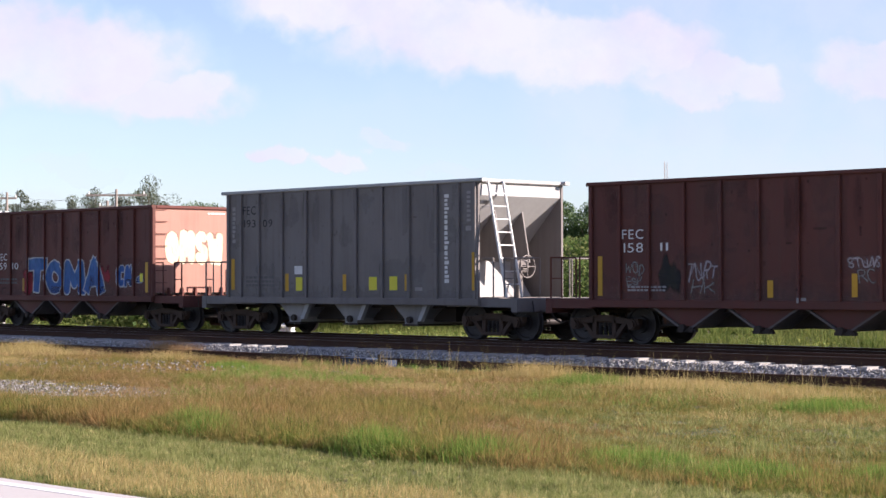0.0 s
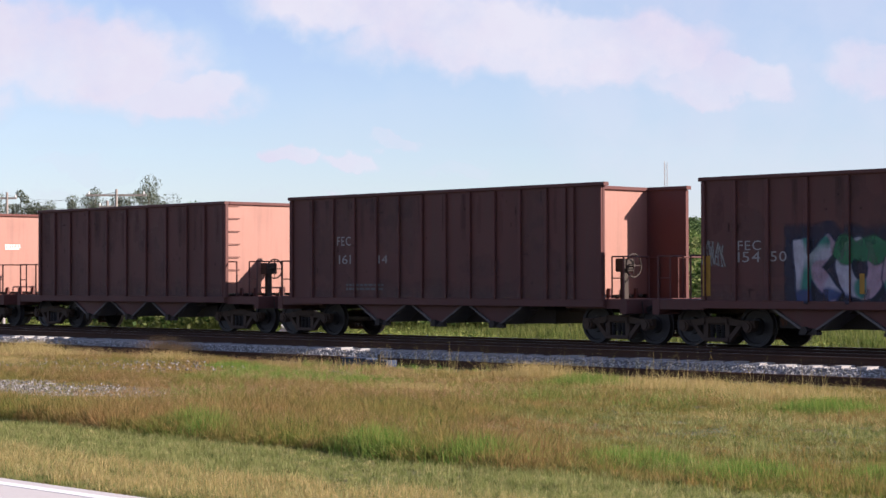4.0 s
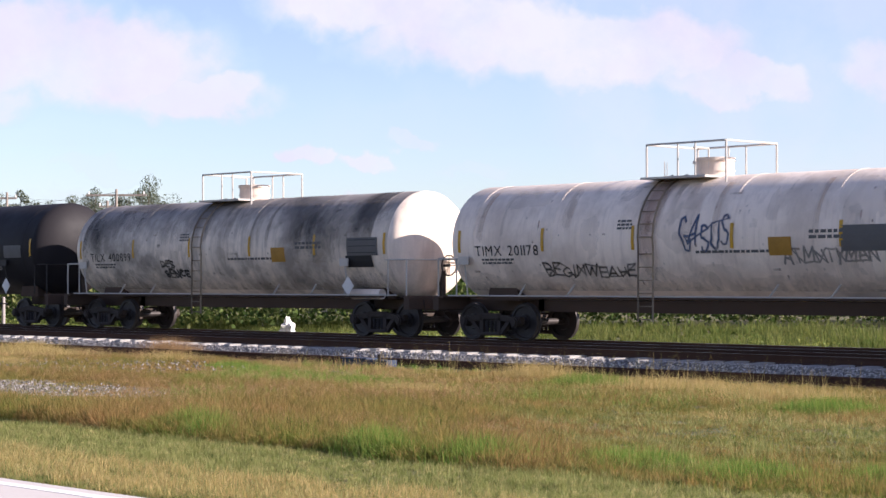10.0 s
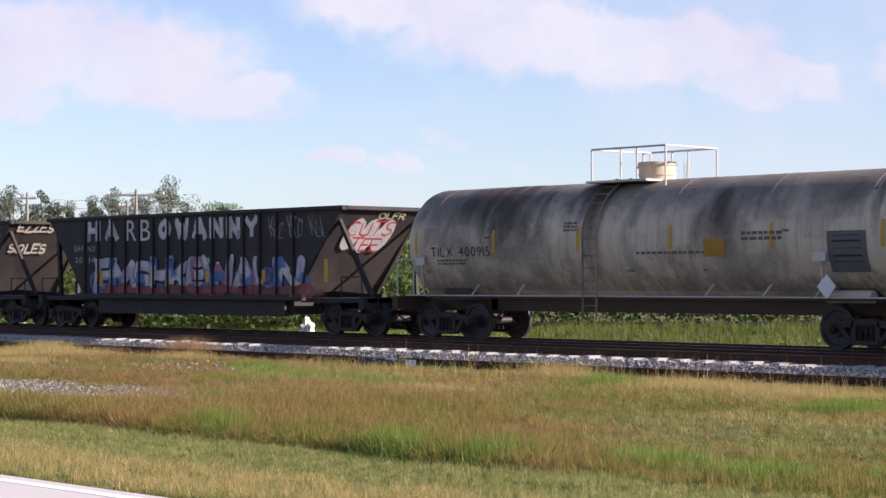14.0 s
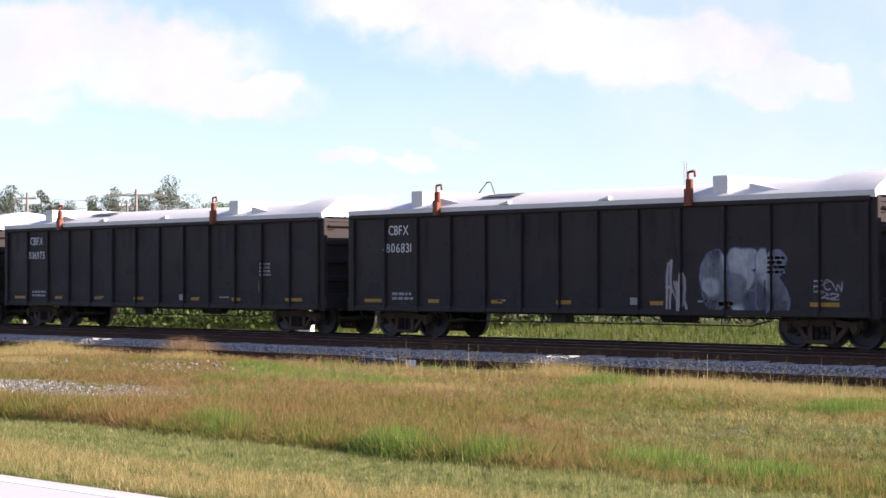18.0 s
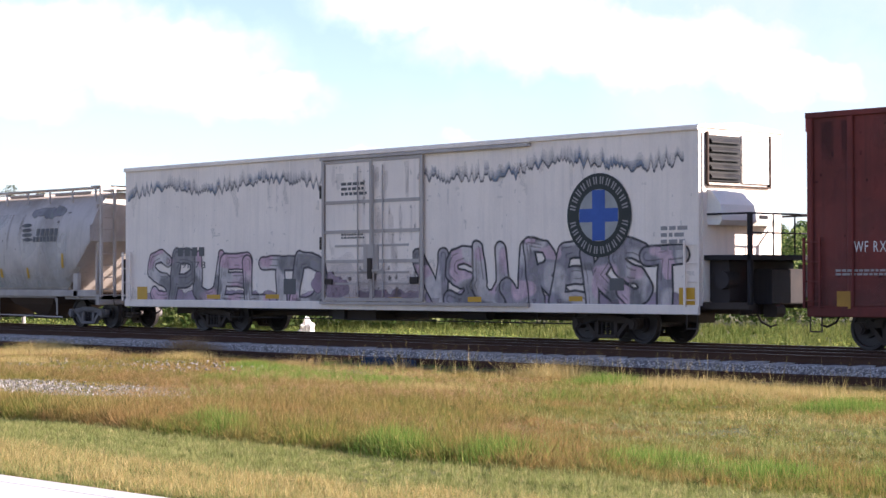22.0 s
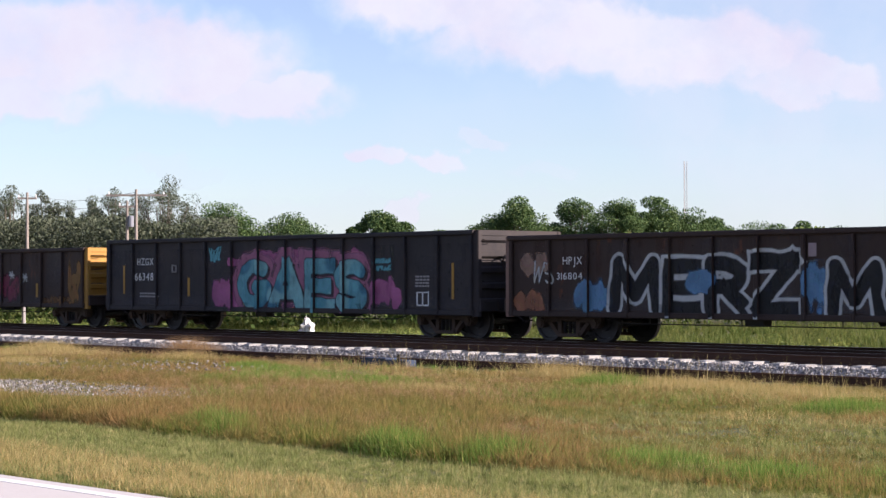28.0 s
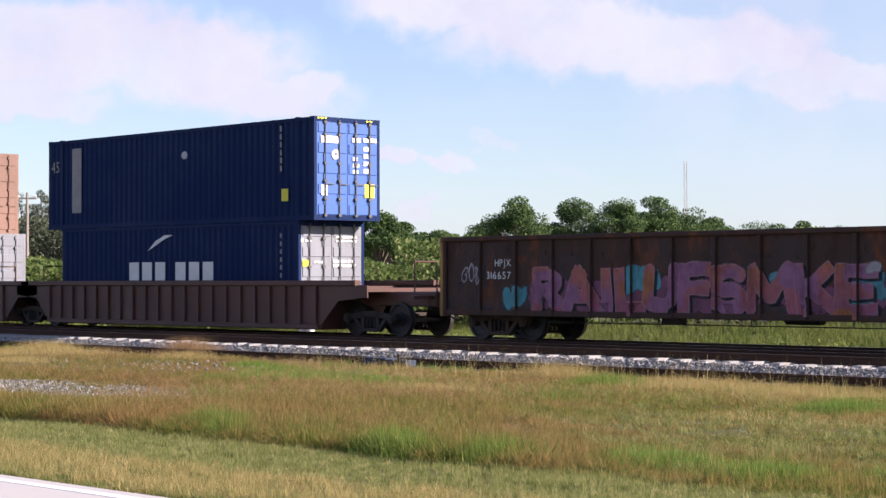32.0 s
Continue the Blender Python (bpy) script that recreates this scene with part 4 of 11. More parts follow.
    part("dome", smooth(dome), end_mat or mat if not long else M_TBLACK, w)
    # side ladder following the shell
    lx = off - 0.75
    if not long:
        for side in (-1,):
            pts = []
            for k in range(9):
                a = radians(100 - 11.5 * k)
                pts.append((side * (R + 0.06) * math.sin(a), zc + (R + 0.06) * math.cos(a)))
            b = Build()
            for x in (lx - 0.22, lx + 0.22):
                b.pipe([(x, side * 1.5, 0.55), (x, pts[0][0], pts[0][1])] + [(x, q[0], q[1]) for q in pts[1:]], 0.024)
            for q in pts[1:-1]:
                b.pipe([(lx - 0.22, q[0], q[1]), (lx + 0.22, q[0], q[1])], 0.014)
            for k in range(6):
                b.pipe([(lx - 0.22, -1.48, 0.6 + 0.3 * k), (lx + 0.22, -1.48, 0.6 + 0.3 * k)], 0.014)
            parts("ladder_bar", b, M_RIM, w)
    # end rails, brake gear, safety valve box
    for s in (-1, 1):
        e = Build()
        xe = s * (half - 0.6)
        e.pipe([(xe, -1.4, 1.1), (xe, -1.4, 2.05), (s * (hs - d - 0.15), -1.38, 2.05)], 0.022)
        e.pipe([(xe, 1.4, 1.1), (xe, 1.4, 2.05), (xe, -1.4, 2.05)], 0.02)
        e.pipe([(s * (hs - d), -1.42, 1.1), (s * (hs - d), -1.42, 2.05)], 0.02)
        part("end_rail", e, trim, w)
    part("brake_wheel", brake_wheel(half - 0.55, 0.1, 1.9, 0.27), M_IRON, w)
    part("brake_stand", Build().box(half - 0.85, half - 0.75, 0.02, 0.18, 1.08, 1.95), M_IRON, w)
    if not long:
        part("air_reservoir", smooth(Build().cyl((hs - 2.35, -1.1, 1.14), (hs - 1.2, -1.1, 1.14), 0.14, 12)), end_mat or mat, w)
    pd = Build()
    for x in (hs - 2.3, -hs + 0.95):
        pd.box(x - 0.17, x + 0.17, -R - 0.06, -R - 0.02, zc - 0.55, zc - 0.35)
        pd.pipe([(x, -R - 0.02, zc - 0.4), (x, -1.35, 1.1)], 0.02)
    parts("placard_bracket", pd, trim, w)
    dm = Build()
    xx = hs - 2.1
    dm.add([(xx, -R - 0.075, 1.1), (xx + 0.24, -R - 0.075, 1.36), (xx, -R - 0.075, 1.62), (xx - 0.24, -R - 0.075, 1.36),
            (xx, -R - 0.06, 1.1), (xx + 0.24, -R - 0.06, 1.36), (xx, -R - 0.06, 1.62), (xx - 0.24, -R - 0.06, 1.36)],
           [(0, 1, 2, 3), (7, 6, 5, 4), (0, 4, 5, 1), (1, 5, 6, 2), (2, 6, 7, 3), (3, 7, 4, 0)])
    part("placard", dm, M_WHITE, w, "white diamond hazard placard")

    def bend(z):
        return -math.sqrt(max(0.04, R * R - (z - zc) ** 2)) - 0.004
    paint_side("stencil", write(marks, -hs + 1.3, zc - 0.34, 0.36, 2.15, 0.0, 0.0, 1, 0.17), text_mat, w, 0, layer=2, bend=bend)
    paint_side("data_stencil", bars(-hs + 1.5, zc - 0.46, 1.1, 2, 0.05, seed) + bars(0.4, zc - 0.35, 2.0, 1, 0.06, seed + 2) + bars(hs - 4.4, zc + 0.05, 1.1, 2, 0.07, seed + 3)
               + bars(-1.9, zc + 0.4, 0.45, 3, 0.05, seed), text_mat if long else M_FADEK, w, 0, layer=2, bend=bend)
    strips = []
    for i in range(6 if not long else 8):
        x = -hs + 0.75 + (L - 1.5) * i / (5 if not long else 7)
        strips = [bar(x - 0.045, x + 0.045, zc - 0.25 + 0.14 * k, zc - 0.11 + 0.14 * k)[0] for k in range(4)]
        paint_side("reflector", strips, M_YEL, w, 0, layer=2, bend=bend)
    paint_side("warning_panel", sum((bar(2.4 if not long else 1.0, 3.0 if not long else 1.6, zc - 0.42 + 0.1 * k, zc - 0.32 + 0.1 * k) for k in range(4)), []), M_DYEL, w, 0, layer=2, bend=bend)
    if marks.endswith("178"):
        paint_side("panel", sum((bar(hs - 3.6, hs - 2.45, zc - 0.35 + 0.11 * k, zc - 0.24 + 0.11 * k) for k in range(5)), []), M_FADEK, w, 0, layer=2, bend=bend)
    running_gear(w, X, half, bogie or hs - 1.45, None, sill=False)
    return w, bend


def covered_hopper(X, L, half, mat, label, bays, bogie, name="covered_hopper", slant=1.6, bulge=1.56, top=4.3, z0=1.1, two=False):
    """Curved-side covered hopper: rounded body, sloping ends, roof walk, end posts with ladders and outlet hoppers below."""
    w = thing(name, label, "freight wagon", "wagons of the train")
    hs = L / 2
    nb = 12
    prof = []
    for k in range(nb + 1):
        t = k / nb
        z = z0 + 0.1 + (top - 0.55 - z0) * t
        y = bulge * (1 - 0.2 * abs(2 * t - 0.92) ** 2.6)
        prof.append((y, z))
    ring0 = [(-y, z) for y, z in prof] + [(-0.9, top - 0.12), (-0.4, top), (0.4, top), (0.9, top - 0.12)] + [(y, z) for y, z in prof[::-1]]

    def ring(x, lift):
        zmid = z0 + 0.1
        out = []
        for y, z in ring0:
            zz = max(z, zmid + lift * (top - 0.6 - zmid))
            out.append((x, y, zz))
        return out
    b = Build()
    ends = hs - 0.55
    b.loft([ring(-ends, 0.82), ring(-ends + 0.02, 0.62), ring(-ends + slant * 0.5, 0.3), ring(-ends + slant, 0.0), ring(ends - slant, 0.0), ring(ends - slant * 0.5, 0.3), ring(ends - 0.02, 0.62), ring(ends, 0.82)])
    body = part("body_shell", smooth(b), mat, w)
    seam = Build()
    for i in range(8):
        x = -ends + slant + 0.3 + (2 * ends - 2 * slant - 0.6) * i / 7
        seam.loft([[(x + e, y * s2 if abs(y) > 0.95 else y, z) for (y, z), s2 in zip(ring0, [1.004] * len(ring0))] for e in (-0.015, 0.015)])
    parts("weld_seam", seam, mat, body)
    # roof walk
    rf = Build()
    rf.box(-hs + 0.05, hs - 0.05, -1.12, -0.5, top + 0.14, top + 0.18)
    rf.box(-hs + 0.05, hs - 0.05, 0.5, 1.12, top + 0.14, top + 0.18)
    rf.box(-hs + 0.05, -hs + 0.6, -1.5, 1.5, top + 0.14, top + 0.18)
    rf.box(hs - 0.6, hs - 0.05, -1.5, 1.5, top + 0.14, top + 0.18)
    part("roof_walk", rf, mat, w)
    sup = Build()
    n = int(L / 1.35)
    for i in range(n):
        x = -hs + 0.9 + (L - 1.8) * i / (n - 1)
        for s in (-1, 1):
            sup.box(x - 0.03, x + 0.03, s * 1.12 - 0.02, s * 1.12 + 0.02, top - 0.3, top + 0.15)
    parts("walk_support", sup, mat, w)
    hatch = Build()
    for i in range(5 if not two else 3):
        x = (i - (2 if not two else 1)) * (L - 4) / (5 if not two else 3)
        hatch.box(x - 1.1, x + 1.1, -0.35, 0.35, top - 0.02, top + 0.1, 0.03)
    parts("roof_hatch", hatch, mat, w)
    # ends
    for s in (-1, 1):
        e = Build()
        xe = s * (hs - 0.08)
        for y in (-1.45, -0.95, 0.95, 1.45):
            e.box(xe - 0.04, xe + 0.04, y - 0.04, y + 0.04, 1.0, top + 0.16)
        e.box(xe - 0.03, xe + 0.03, -1.45, 1.45, top + 0.06, top + 0.14)
        parts("end_post", e, mat, w)
        part("end_ladder", ladder(xe + 0.04 * s, -1.41, -0.99, 1.25, top - 0.1, 9, 0.016, 0.03 * s), mat, w)
        sl = Build()
        xs = s * (ends - 0.02)
        sl.add([(xs, -1.25, 3.0), (xs, 1.25, 3.0), (s * (ends - slant), 0.95, z0 + 0.15), (s * (ends - slant), -0.95, z0 + 0.15), (xs - s * 0.05, -1.25, 3.0), (xs - s * 0.05, 1.25, 3.0), (s * (ends - slant - 0.05), 0.95, z0 + 0.15), (s * (ends - slant - 0.05), -0.95, z0 + 0.15)],
               [(0, 1, 2, 3), (4, 7, 6, 5), (0, 3, 7, 4), (1, 5, 6, 2)])
        part("slope_sheet", sl, mat, w)
        ps = Build()
        for y in (-1.2, 0, 1.2):
            ps.box(s * (ends - 0.12) - 0.05, s * (ends - 0.12) + 0.05, y - 0.05, y + 0.05, 1.0, top - 0.4)
        ps.box(min(s * (ends - slant), s * (half - 0.42)), max(s * (ends - slant), s * (half - 0.42)), -1.4, 1.4, 0.92, 1.04)
        ps.box(min(s * (half - 0.6), s * (half - 0.42)), max(s * (half - 0.6), s * (half - 0.42)), -1.5, 1.5, 0.75, 1.08, 0.02)
        part("end_platform", ps, mat, w)
        part("tie_post", Build().box(s * (hs - 1.5) - 0.14, s * (hs - 1.5) + 0.14, -1.5, -1.36, 1.0, 1.75, 0.02), mat, w)
    part("brake_wheel", brake_wheel(hs + 0.02, -0.3, 2.0), M_IRON, w)
    part("brake_stand", Build().box(hs - 0.3, hs - 0.05, -0.5, -0.1, 1.05, 2.2, 0.03), M_IRON, w)
    sill = Build()
    for s in (-1, 1):
        sill.box(-hs + 0.3, hs - 0.3, s * 1.44 - 0.06, s * 1.44 + 0.06, z0 - 0.1, z0 + 0.12, 0.02)
    parts("side_sill", sill, mat, w)
    # outlets
    span = 2 * (bogie - 1.55)
    for i in range(bays):
        xc = -span / 2 + span * (i + 0.5) / bays
        hw = span / bays / 2 - 0.08
        o = Build()
        o.loft([[(xc - hw, -1.3, z0), (xc + hw, -1.3, z0), (xc + hw, 1.3, z0), (xc - hw, 1.3, z0)],
                [(xc - hw * 0.75, -1.1, 0.75), (xc + hw * 0.75, -1.1, 0.75), (xc + hw * 0.75, 1.1, 0.75), (xc - hw * 0.75, 1.1, 0.75)],
                [(xc - 0.35, -0.75, 0.42), (xc + 0.35, -0.75, 0.42), (xc + 0.35, 0.75, 0.42), (xc - 0.35, 0.75, 0.42)],
                [(xc - 0.3, -0.7, 0.3), (xc + 0.3, -0.7, 0.3), (xc + 0.3, 0.7, 0.3), (xc - 0.3, 0.7, 0.3)]])
        ch = part("outlet_hopper", o, M_IRONB, w)
        part("outlet_gate", Build().box(xc - 0.4, xc + 0.4, -0.85, 0.85, 0.26, 0.32).cyl((xc, -1.1, 0.36), (xc, -0.7, 0.36), 0.05, 8), M_IRON, ch)
    g = Build()
    r0 = bogie - 1.25
    g.pipe([(-r0, -1.42, 0.92), (-r0 + 0.1, -1.42, 0.98), (r0 - 0.1, -1.42, 0.98), (r0, -1.42, 0.75), (r0, -1.42, 0.45)], 0.03)
    g.pipe([(-r0, -1.42, 0.42), (r0 + 0.3, -1.42, 0.34)], 0.025)
    for i in range(bays + 1):
        x = -r0 + 2 * r0 * i / bays
        g.pipe([(x, -1.42, 0.4), (x, -1.42, 0.95)], 0.024)
    part("side_pipe", g, mat, w)
    running_gear(w, X, half, bogie, M_IRON if not two else M_IRONG)

    def bend(z):
        t = min(1, max(0, (z - z0 - 0.1) / (top - 0.55 - z0)))
        return -bulge * 1.004 * (1 - 0.2 * abs(2 * t - 0.92) ** 2.6) - 0.006
    return w, bend


def chip_gondola(X, L, half, mat, label, open_end=False):
    """Long bottom-dump gondola with trapezoid ends: the top overhangs a narrower underbody."""
    w = thing("ballast_gondola", label, "freight wagon", "wagons of the train")
    hs, top, z0, yo = L / 2, 3.55, 1.1, 1.5
    b = Build()
    inset = 2.1
    for s in (-1, 1):
        b.xz([(-hs, top - 0.05), (hs, top - 0.05), (hs - inset, z0), (-hs + inset, z0)], s * yo - 0.025, s * yo + 0.025)
    parts("side_sheet", b, mat, w)
    for s in (-1, 1):
        e = Build()
        x0, x1 = s * hs, s * (hs - inset)
        e.add([(x0, -yo, top - 0.05), (x0, yo, top - 0.05), (x1, 0.12, z0 + 0.1), (x1, -0.12, z0 + 0.1), (x0 - s * 0.05, -yo, top - 0.05), (x0 - s * 0.05, yo, top - 0.05), (x1 - s * 0.05, 0.12, z0 + 0.1), (x1 - s * 0.05, -0.12, z0 + 0.1)],
              [(0, 1, 2, 3), (4, 7, 6, 5), (0, 3, 7, 4), (1, 5, 6, 2), (0, 4, 5, 1), (3, 2, 6, 7)])
        for t in (-1, 1):
            e.add([(x0, t * yo, top - 0.05), (x1, t * yo, z0), (x1, t * 0.1, z0 + 0.1)], [(0, 1, 2)])
        part("slope_sheet", e, mat, w)
        p = Build()
        for y in (-yo + 0.05, yo - 0.05):
            p.add([(x0, y - 0.05, top), (x0 - s * 0.16, y - 0.05, top), (x1 - s * 0.1, y - 0.05, 1.0), (x1 + s * 0.06, y - 0.05, 1.0),
                   (x0, y + 0.05, top), (x0 - s * 0.16, y + 0.05, top), (x1 - s * 0.1, y + 0.05, 1.0), (x1 + s * 0.06, y + 0.05, 1.0)],
                  [(0, 1, 2, 3), (7, 6, 5, 4), (0, 4, 5, 1), (1, 5, 6, 2), (2, 6, 7, 3), (3, 7, 4, 0)])
            xf = s * (half - 0.7)
            p.add([(xf, y * 0.55 - 0.05, 1.0), (xf - s * 0.14, y * 0.55 - 0.05, 1.0), (x0 - s * 0.5, y - 0.05, top - 0.1), (x0 - s * 0.36, y - 0.05, top - 0.1),
                   (xf, y * 0.55 + 0.05, 1.0), (xf - s * 0.14, y * 0.55 + 0.05, 1.0), (x0 - s * 0.5, y + 0.05, top - 0.1), (x0 - s * 0.36, y + 0.05, top - 0.1)],
                  [(0, 1, 2, 3), (7, 6, 5, 4), (0, 4, 5, 1), (1, 5, 6, 2), (2, 6, 7, 3), (3, 7, 4, 0)])
        parts("end_strut", p, mat, w)
        d = Build().box(min(x1, s * (half - 0.42)), max(x1, s * (half - 0.42)), -1.3, 1.3, 0.9, 1.02)
        d.box(min(s * (half - 0.62), s * (half - 0.42)), max(s * (half - 0.62), s * (half - 0.42)), -1.45, 1.45, 0.72, 1.05, 0.02)
        d.pipe([(s * (half - 0.55), -1.4, 1.05), (s * (half - 0.55), -1.4, 1.6), (s * (half - 1.4), -1.4, 1.6), (s * (half - 1.4), -1.4, 1.05)], 0.02)
        part("end_platform", d, M_COAL, w)
    rim = Build()
    for s in (-1, 1):
        rim.box(-hs - 0.04, hs + 0.04, s * yo - 0.1, s * yo + 0.08, top - 0.12, top, 0.03)
        rim.box(s * hs - 0.06, s * hs + 0.06, -yo + 0.08, yo - 0.08, top - 0.12, top - 0.004, 0.02)
    parts("top_rim", rim, mat, w)
    spans = []
    me = Build().box(-0.05, 0.05, -0.08, 0, z0, top - 0.12, 0.015).mesh("side_stake", mat)
    for i in range(15):
        x = -hs + inset + 0.05 + (L - 2 * inset - 0.1) * i / 14
        spans.append((x - 0.05, x + 0.05))
        for s in (-1, 1):
            part("side_stake", me, None, w, m=pose(x, s * (yo + 0.02), 0, 0, 0, 0 if s < 0 else 180))
    b = Build()
    for s in (-1, 1):
        b.box(-hs + inset - 0.4, hs - inset + 0.4, s * yo - 0.1, s * yo + 0.06, z0 - 0.15, z0 + 0.02, 0.02)
        b.box(-hs + inset + 0.6, hs - inset - 0.6, s * 1.35 - 0.05, s * 1.35 + 0.05, 0.5, z0 - 0.1)
    part("side_sill", b, mat, w)
    b = Build().box(-hs + inset + 0.4, hs - inset - 0.4, -1.2, 1.2, 0.55, 1.0)
    part("dump_door", b, M_COAL, w)
    running_gear(w, X, half, 7.0, M_IRON)
    return w, spans, -yo - 0.025, -yo - 0.105, hs


def boxcar(X, L, half, top, mat, label, ribs, name="boxcar", reefer=False):
    w = thing(name, label, "freight wagon", "wagons of the train")
    hs, yo, z0 = L / 2, 1.53, 0.72
    b = Build().box(-hs, hs, -yo, yo, z0 + 0.2, top - 0.05, 0.03)
    part("body", b, mat, w)
    roof = Build().prism([(-yo - 0.03, top - 0.08), (-yo - 0.03, top - 0.02), (0, top + 0.09), (yo + 0.03, top - 0.02), (yo + 0.03, top - 0.08)], 0, -hs - 0.04, hs + 0.04)
    part("roof", roof, M_REEF if reefer else mat, w)
    sl = Build()
    for s in (-1, 1):
        sl.box(-hs, hs, s * yo - 0.04, s * yo + 0.04, z0, z0 + 0.22, 0.015)
    parts("side_sill", sl, mat, w)
    rp = Build().box(-hs - 0.02, hs + 0.02, -yo - 0.06, -yo + 0.02, top - 0.14, top - 0.04, 0.01).box(-hs - 0.02, hs + 0.02, yo - 0.02, yo + 0.06, top - 0.14, top - 0.04, 0.01)
    parts("roof_plate", rp, mat, w)
    spans = []
    dw = 1.98 if reefer else 1.85
    dc = -0.6 if not reefer else 0.28
    if not reefer:
        me = Build().box(-0.075, 0.075, -0.06, 0, z0 + 0.22, top - 0.14, 0.025).mesh("side_post", mat)
        for i in range(ribs + 1):
            x = -hs + 0.08 + (L - 0.16) * i / ribs
            if abs(x - dc) < dw:
                continue
            spans.append((x - 0.05, x + 0.05))
            for s in (-1, 1):
                part("side_post", me, None, w, m=pose(x, s * yo, 0, 0, 0, 0 if s < 0 else 180))
    else:
        me = Build().box(-0.01, 0.01, -0.003, 0, z0 + 0.22, top - 0.14).mesh("panel_seam", mat)
        for i in range(21):
            x = -hs + 0.5 + (L - 1.0) * i / 20
            if abs(x - dc) > dw:
                part("panel_seam", me, None, w, m=pose(x, -yo, 0))
        spans.append((dc - dw + 0.1, dc + dw - 0.1))
    # door: panels, frame, locking bars
    dn = 0.06
    dr = part("door", Build().box(dc - dw + 0.1, dc + dw - 0.1, -yo - dn, -yo, z0 + 0.3, top - 0.3, 0.012), mat, w)
    fr = Build()
    for x in (dc - dw, dc + dw, dc):
        fr.box(x - 0.05, x + 0.05, -yo - dn - 0.03, -yo - dn + 0.02, z0 + 0.25, top - 0.25)
    for z in (z0 + 0.28, z0 + 1.3, z0 + 2.1, z0 + 2.9, top - 0.3):
        fr.box(dc - dw, dc + dw, -yo - dn - 0.02, -yo - dn + 0.02, z - 0.045, z + 0.045)
    if reefer:
        for z in (z0 + 0.7, z0 + 1.0, z0 + 1.72):
            fr.box(dc - dw + 0.5, dc + dw - 0.5, -yo - dn - 0.02, -yo - dn + 0.02, z - 0.03, z + 0.03)
        fr.box(dc - 0.3, dc + 0.3, -yo - dn - 0.04, -yo - dn + 0.02, z0 + 1.0, z0 + 1.75, 0.02)
    part("door_frame", fr, mat if not reefer else M_SOILED, dr)
    lb = Build()
    for x in (dc - 0.5, dc + 0.5, dc + 0.14):
        lb.pipe([(x, -yo - dn - 0.05, z0 + 0.35), (x, -yo - dn - 0.05, top - 0.45)], 0.02)
    lb.box(dc - 0.35, dc + 0.45, -yo - dn - 0.07, -yo - dn - 0.03, 1.75, 1.8)
    part("locking_bar", lb, mat if not reefer else M_SOILED, dr)
    if reefer:
        lk = Build().box(dc - 0.1, dc + 0.08, -yo - dn - 0.09, -yo - dn - 0.03, 1.55, 2.1, 0.02).box(dc + dw - 0.42, dc + dw - 0.12, -yo - dn - 0.06, -yo - dn - 0.01, 1.42, 1.6, 0.02)
        lk.box(dc - dw + 0.12, dc - dw + 0.4, -yo - dn - 0.06, -yo - dn - 0.01, 1.4, 1.55, 0.02)
        part("door_lock", lk, M_IRON, dr, "rusty dark door lock")
        for z in (2.35, 3.75):
            part("door_hinge", Build().box(dc - dw - 0.2, dc - dw - 0.12, -yo - 0.05, -yo, z, z + 0.35, 0.01), M_IRON, w)
    tr = Build().box(dc - dw - 0.1, dc + (2.95 if reefer else 3.3) * dw, -yo - 0.14, -yo - 0.04, z0 + 0.14, z0 + 0.22).box(dc - dw - 0.1, dc + (2.95 if reefer else 2.3) * dw, -yo - 0.12, -yo, top - 0.24, top - 0.16)
    parts("door_track", tr, mat if not reefer else M_SOILED, w)
    # ends
    for s in (-1, 1):
        x = s * hs
        e = Build()
        if not reefer:
            for i in range(9):
                z = z0 + 0.45 + (top - z0 - 0.85) * i / 8
                e.box(min(x, x + s * 0.09), max(x, x + s * 0.09), -yo + 0.2, yo - 0.2, z - 0.13, z + 0.13, 0.05)
            e.box(min(x, x + s * 0.05), max(x, x + s * 0.05), -yo, yo, top - 0.42, top - 0.1)
        else:
            e.box(min(x, x + s * 0.04), max(x, x + s * 0.04), -yo + 0.1, yo - 0.1, z0 + 0.3, top - 0.2)
        # boxcar ends: the brighter red carries the sunlight they catch
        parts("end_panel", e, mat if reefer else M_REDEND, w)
        d = Build().box(min(x, s * (half - 0.42)), max(x, s * (half - 0.42)), -0.45, 0.45, 0.72, 1.0, 0.03)
        part("end_sill", d, M_IRON, w)
        part("side_ladder", side_ladder(s * (hs - 0.15) - 0.2, s * (hs - 0.15) + 0.2, -yo, 1.05, 2.3, 4, out=0.08), mat, w)
        st = Build().pipe([(s * (hs - 0.35), -yo, 0.75), (s * (hs - 0.35), -yo, 0.4), (s * (hs - 0.05), -yo, 0.4), (s * (hs - 0.05), -yo, 0.75)], 0.018)
        part("stirrup_step", st, M_IRON, w)
    if reefer:
        rx = hs + 0.04
        g = part("louvre_frame", Build().box(rx, rx + 0.05, -1.3, -0.12, 3.72, 4.78, 0.02), M_INTAKE, w, "black louvred air intake")
        for k in range(5):
            zz = 3.82 + 0.2 * k
            part("louvre", Build().xz([(rx + 0.05, zz + 0.06), (rx + 0.12, zz - 0.02), (rx + 0.12, zz + 0.015), (rx + 0.05, zz + 0.1)], -1.24, -0.18), M_INTAKE, g)
        part("unit_door", Build().box(rx, rx + 0.06, -0.05, 0.95, 3.72, 4.82, 0.015), M_LID, w)
        fr = Build().box(rx, rx + 0.08, -1.345, -1.3, 3.66, 4.85).box(rx, rx + 0.08, 0.97, 1.01, 3.62, 4.85).box(rx, rx + 0.08, -1.3, 0.97, 3.62, 3.66)
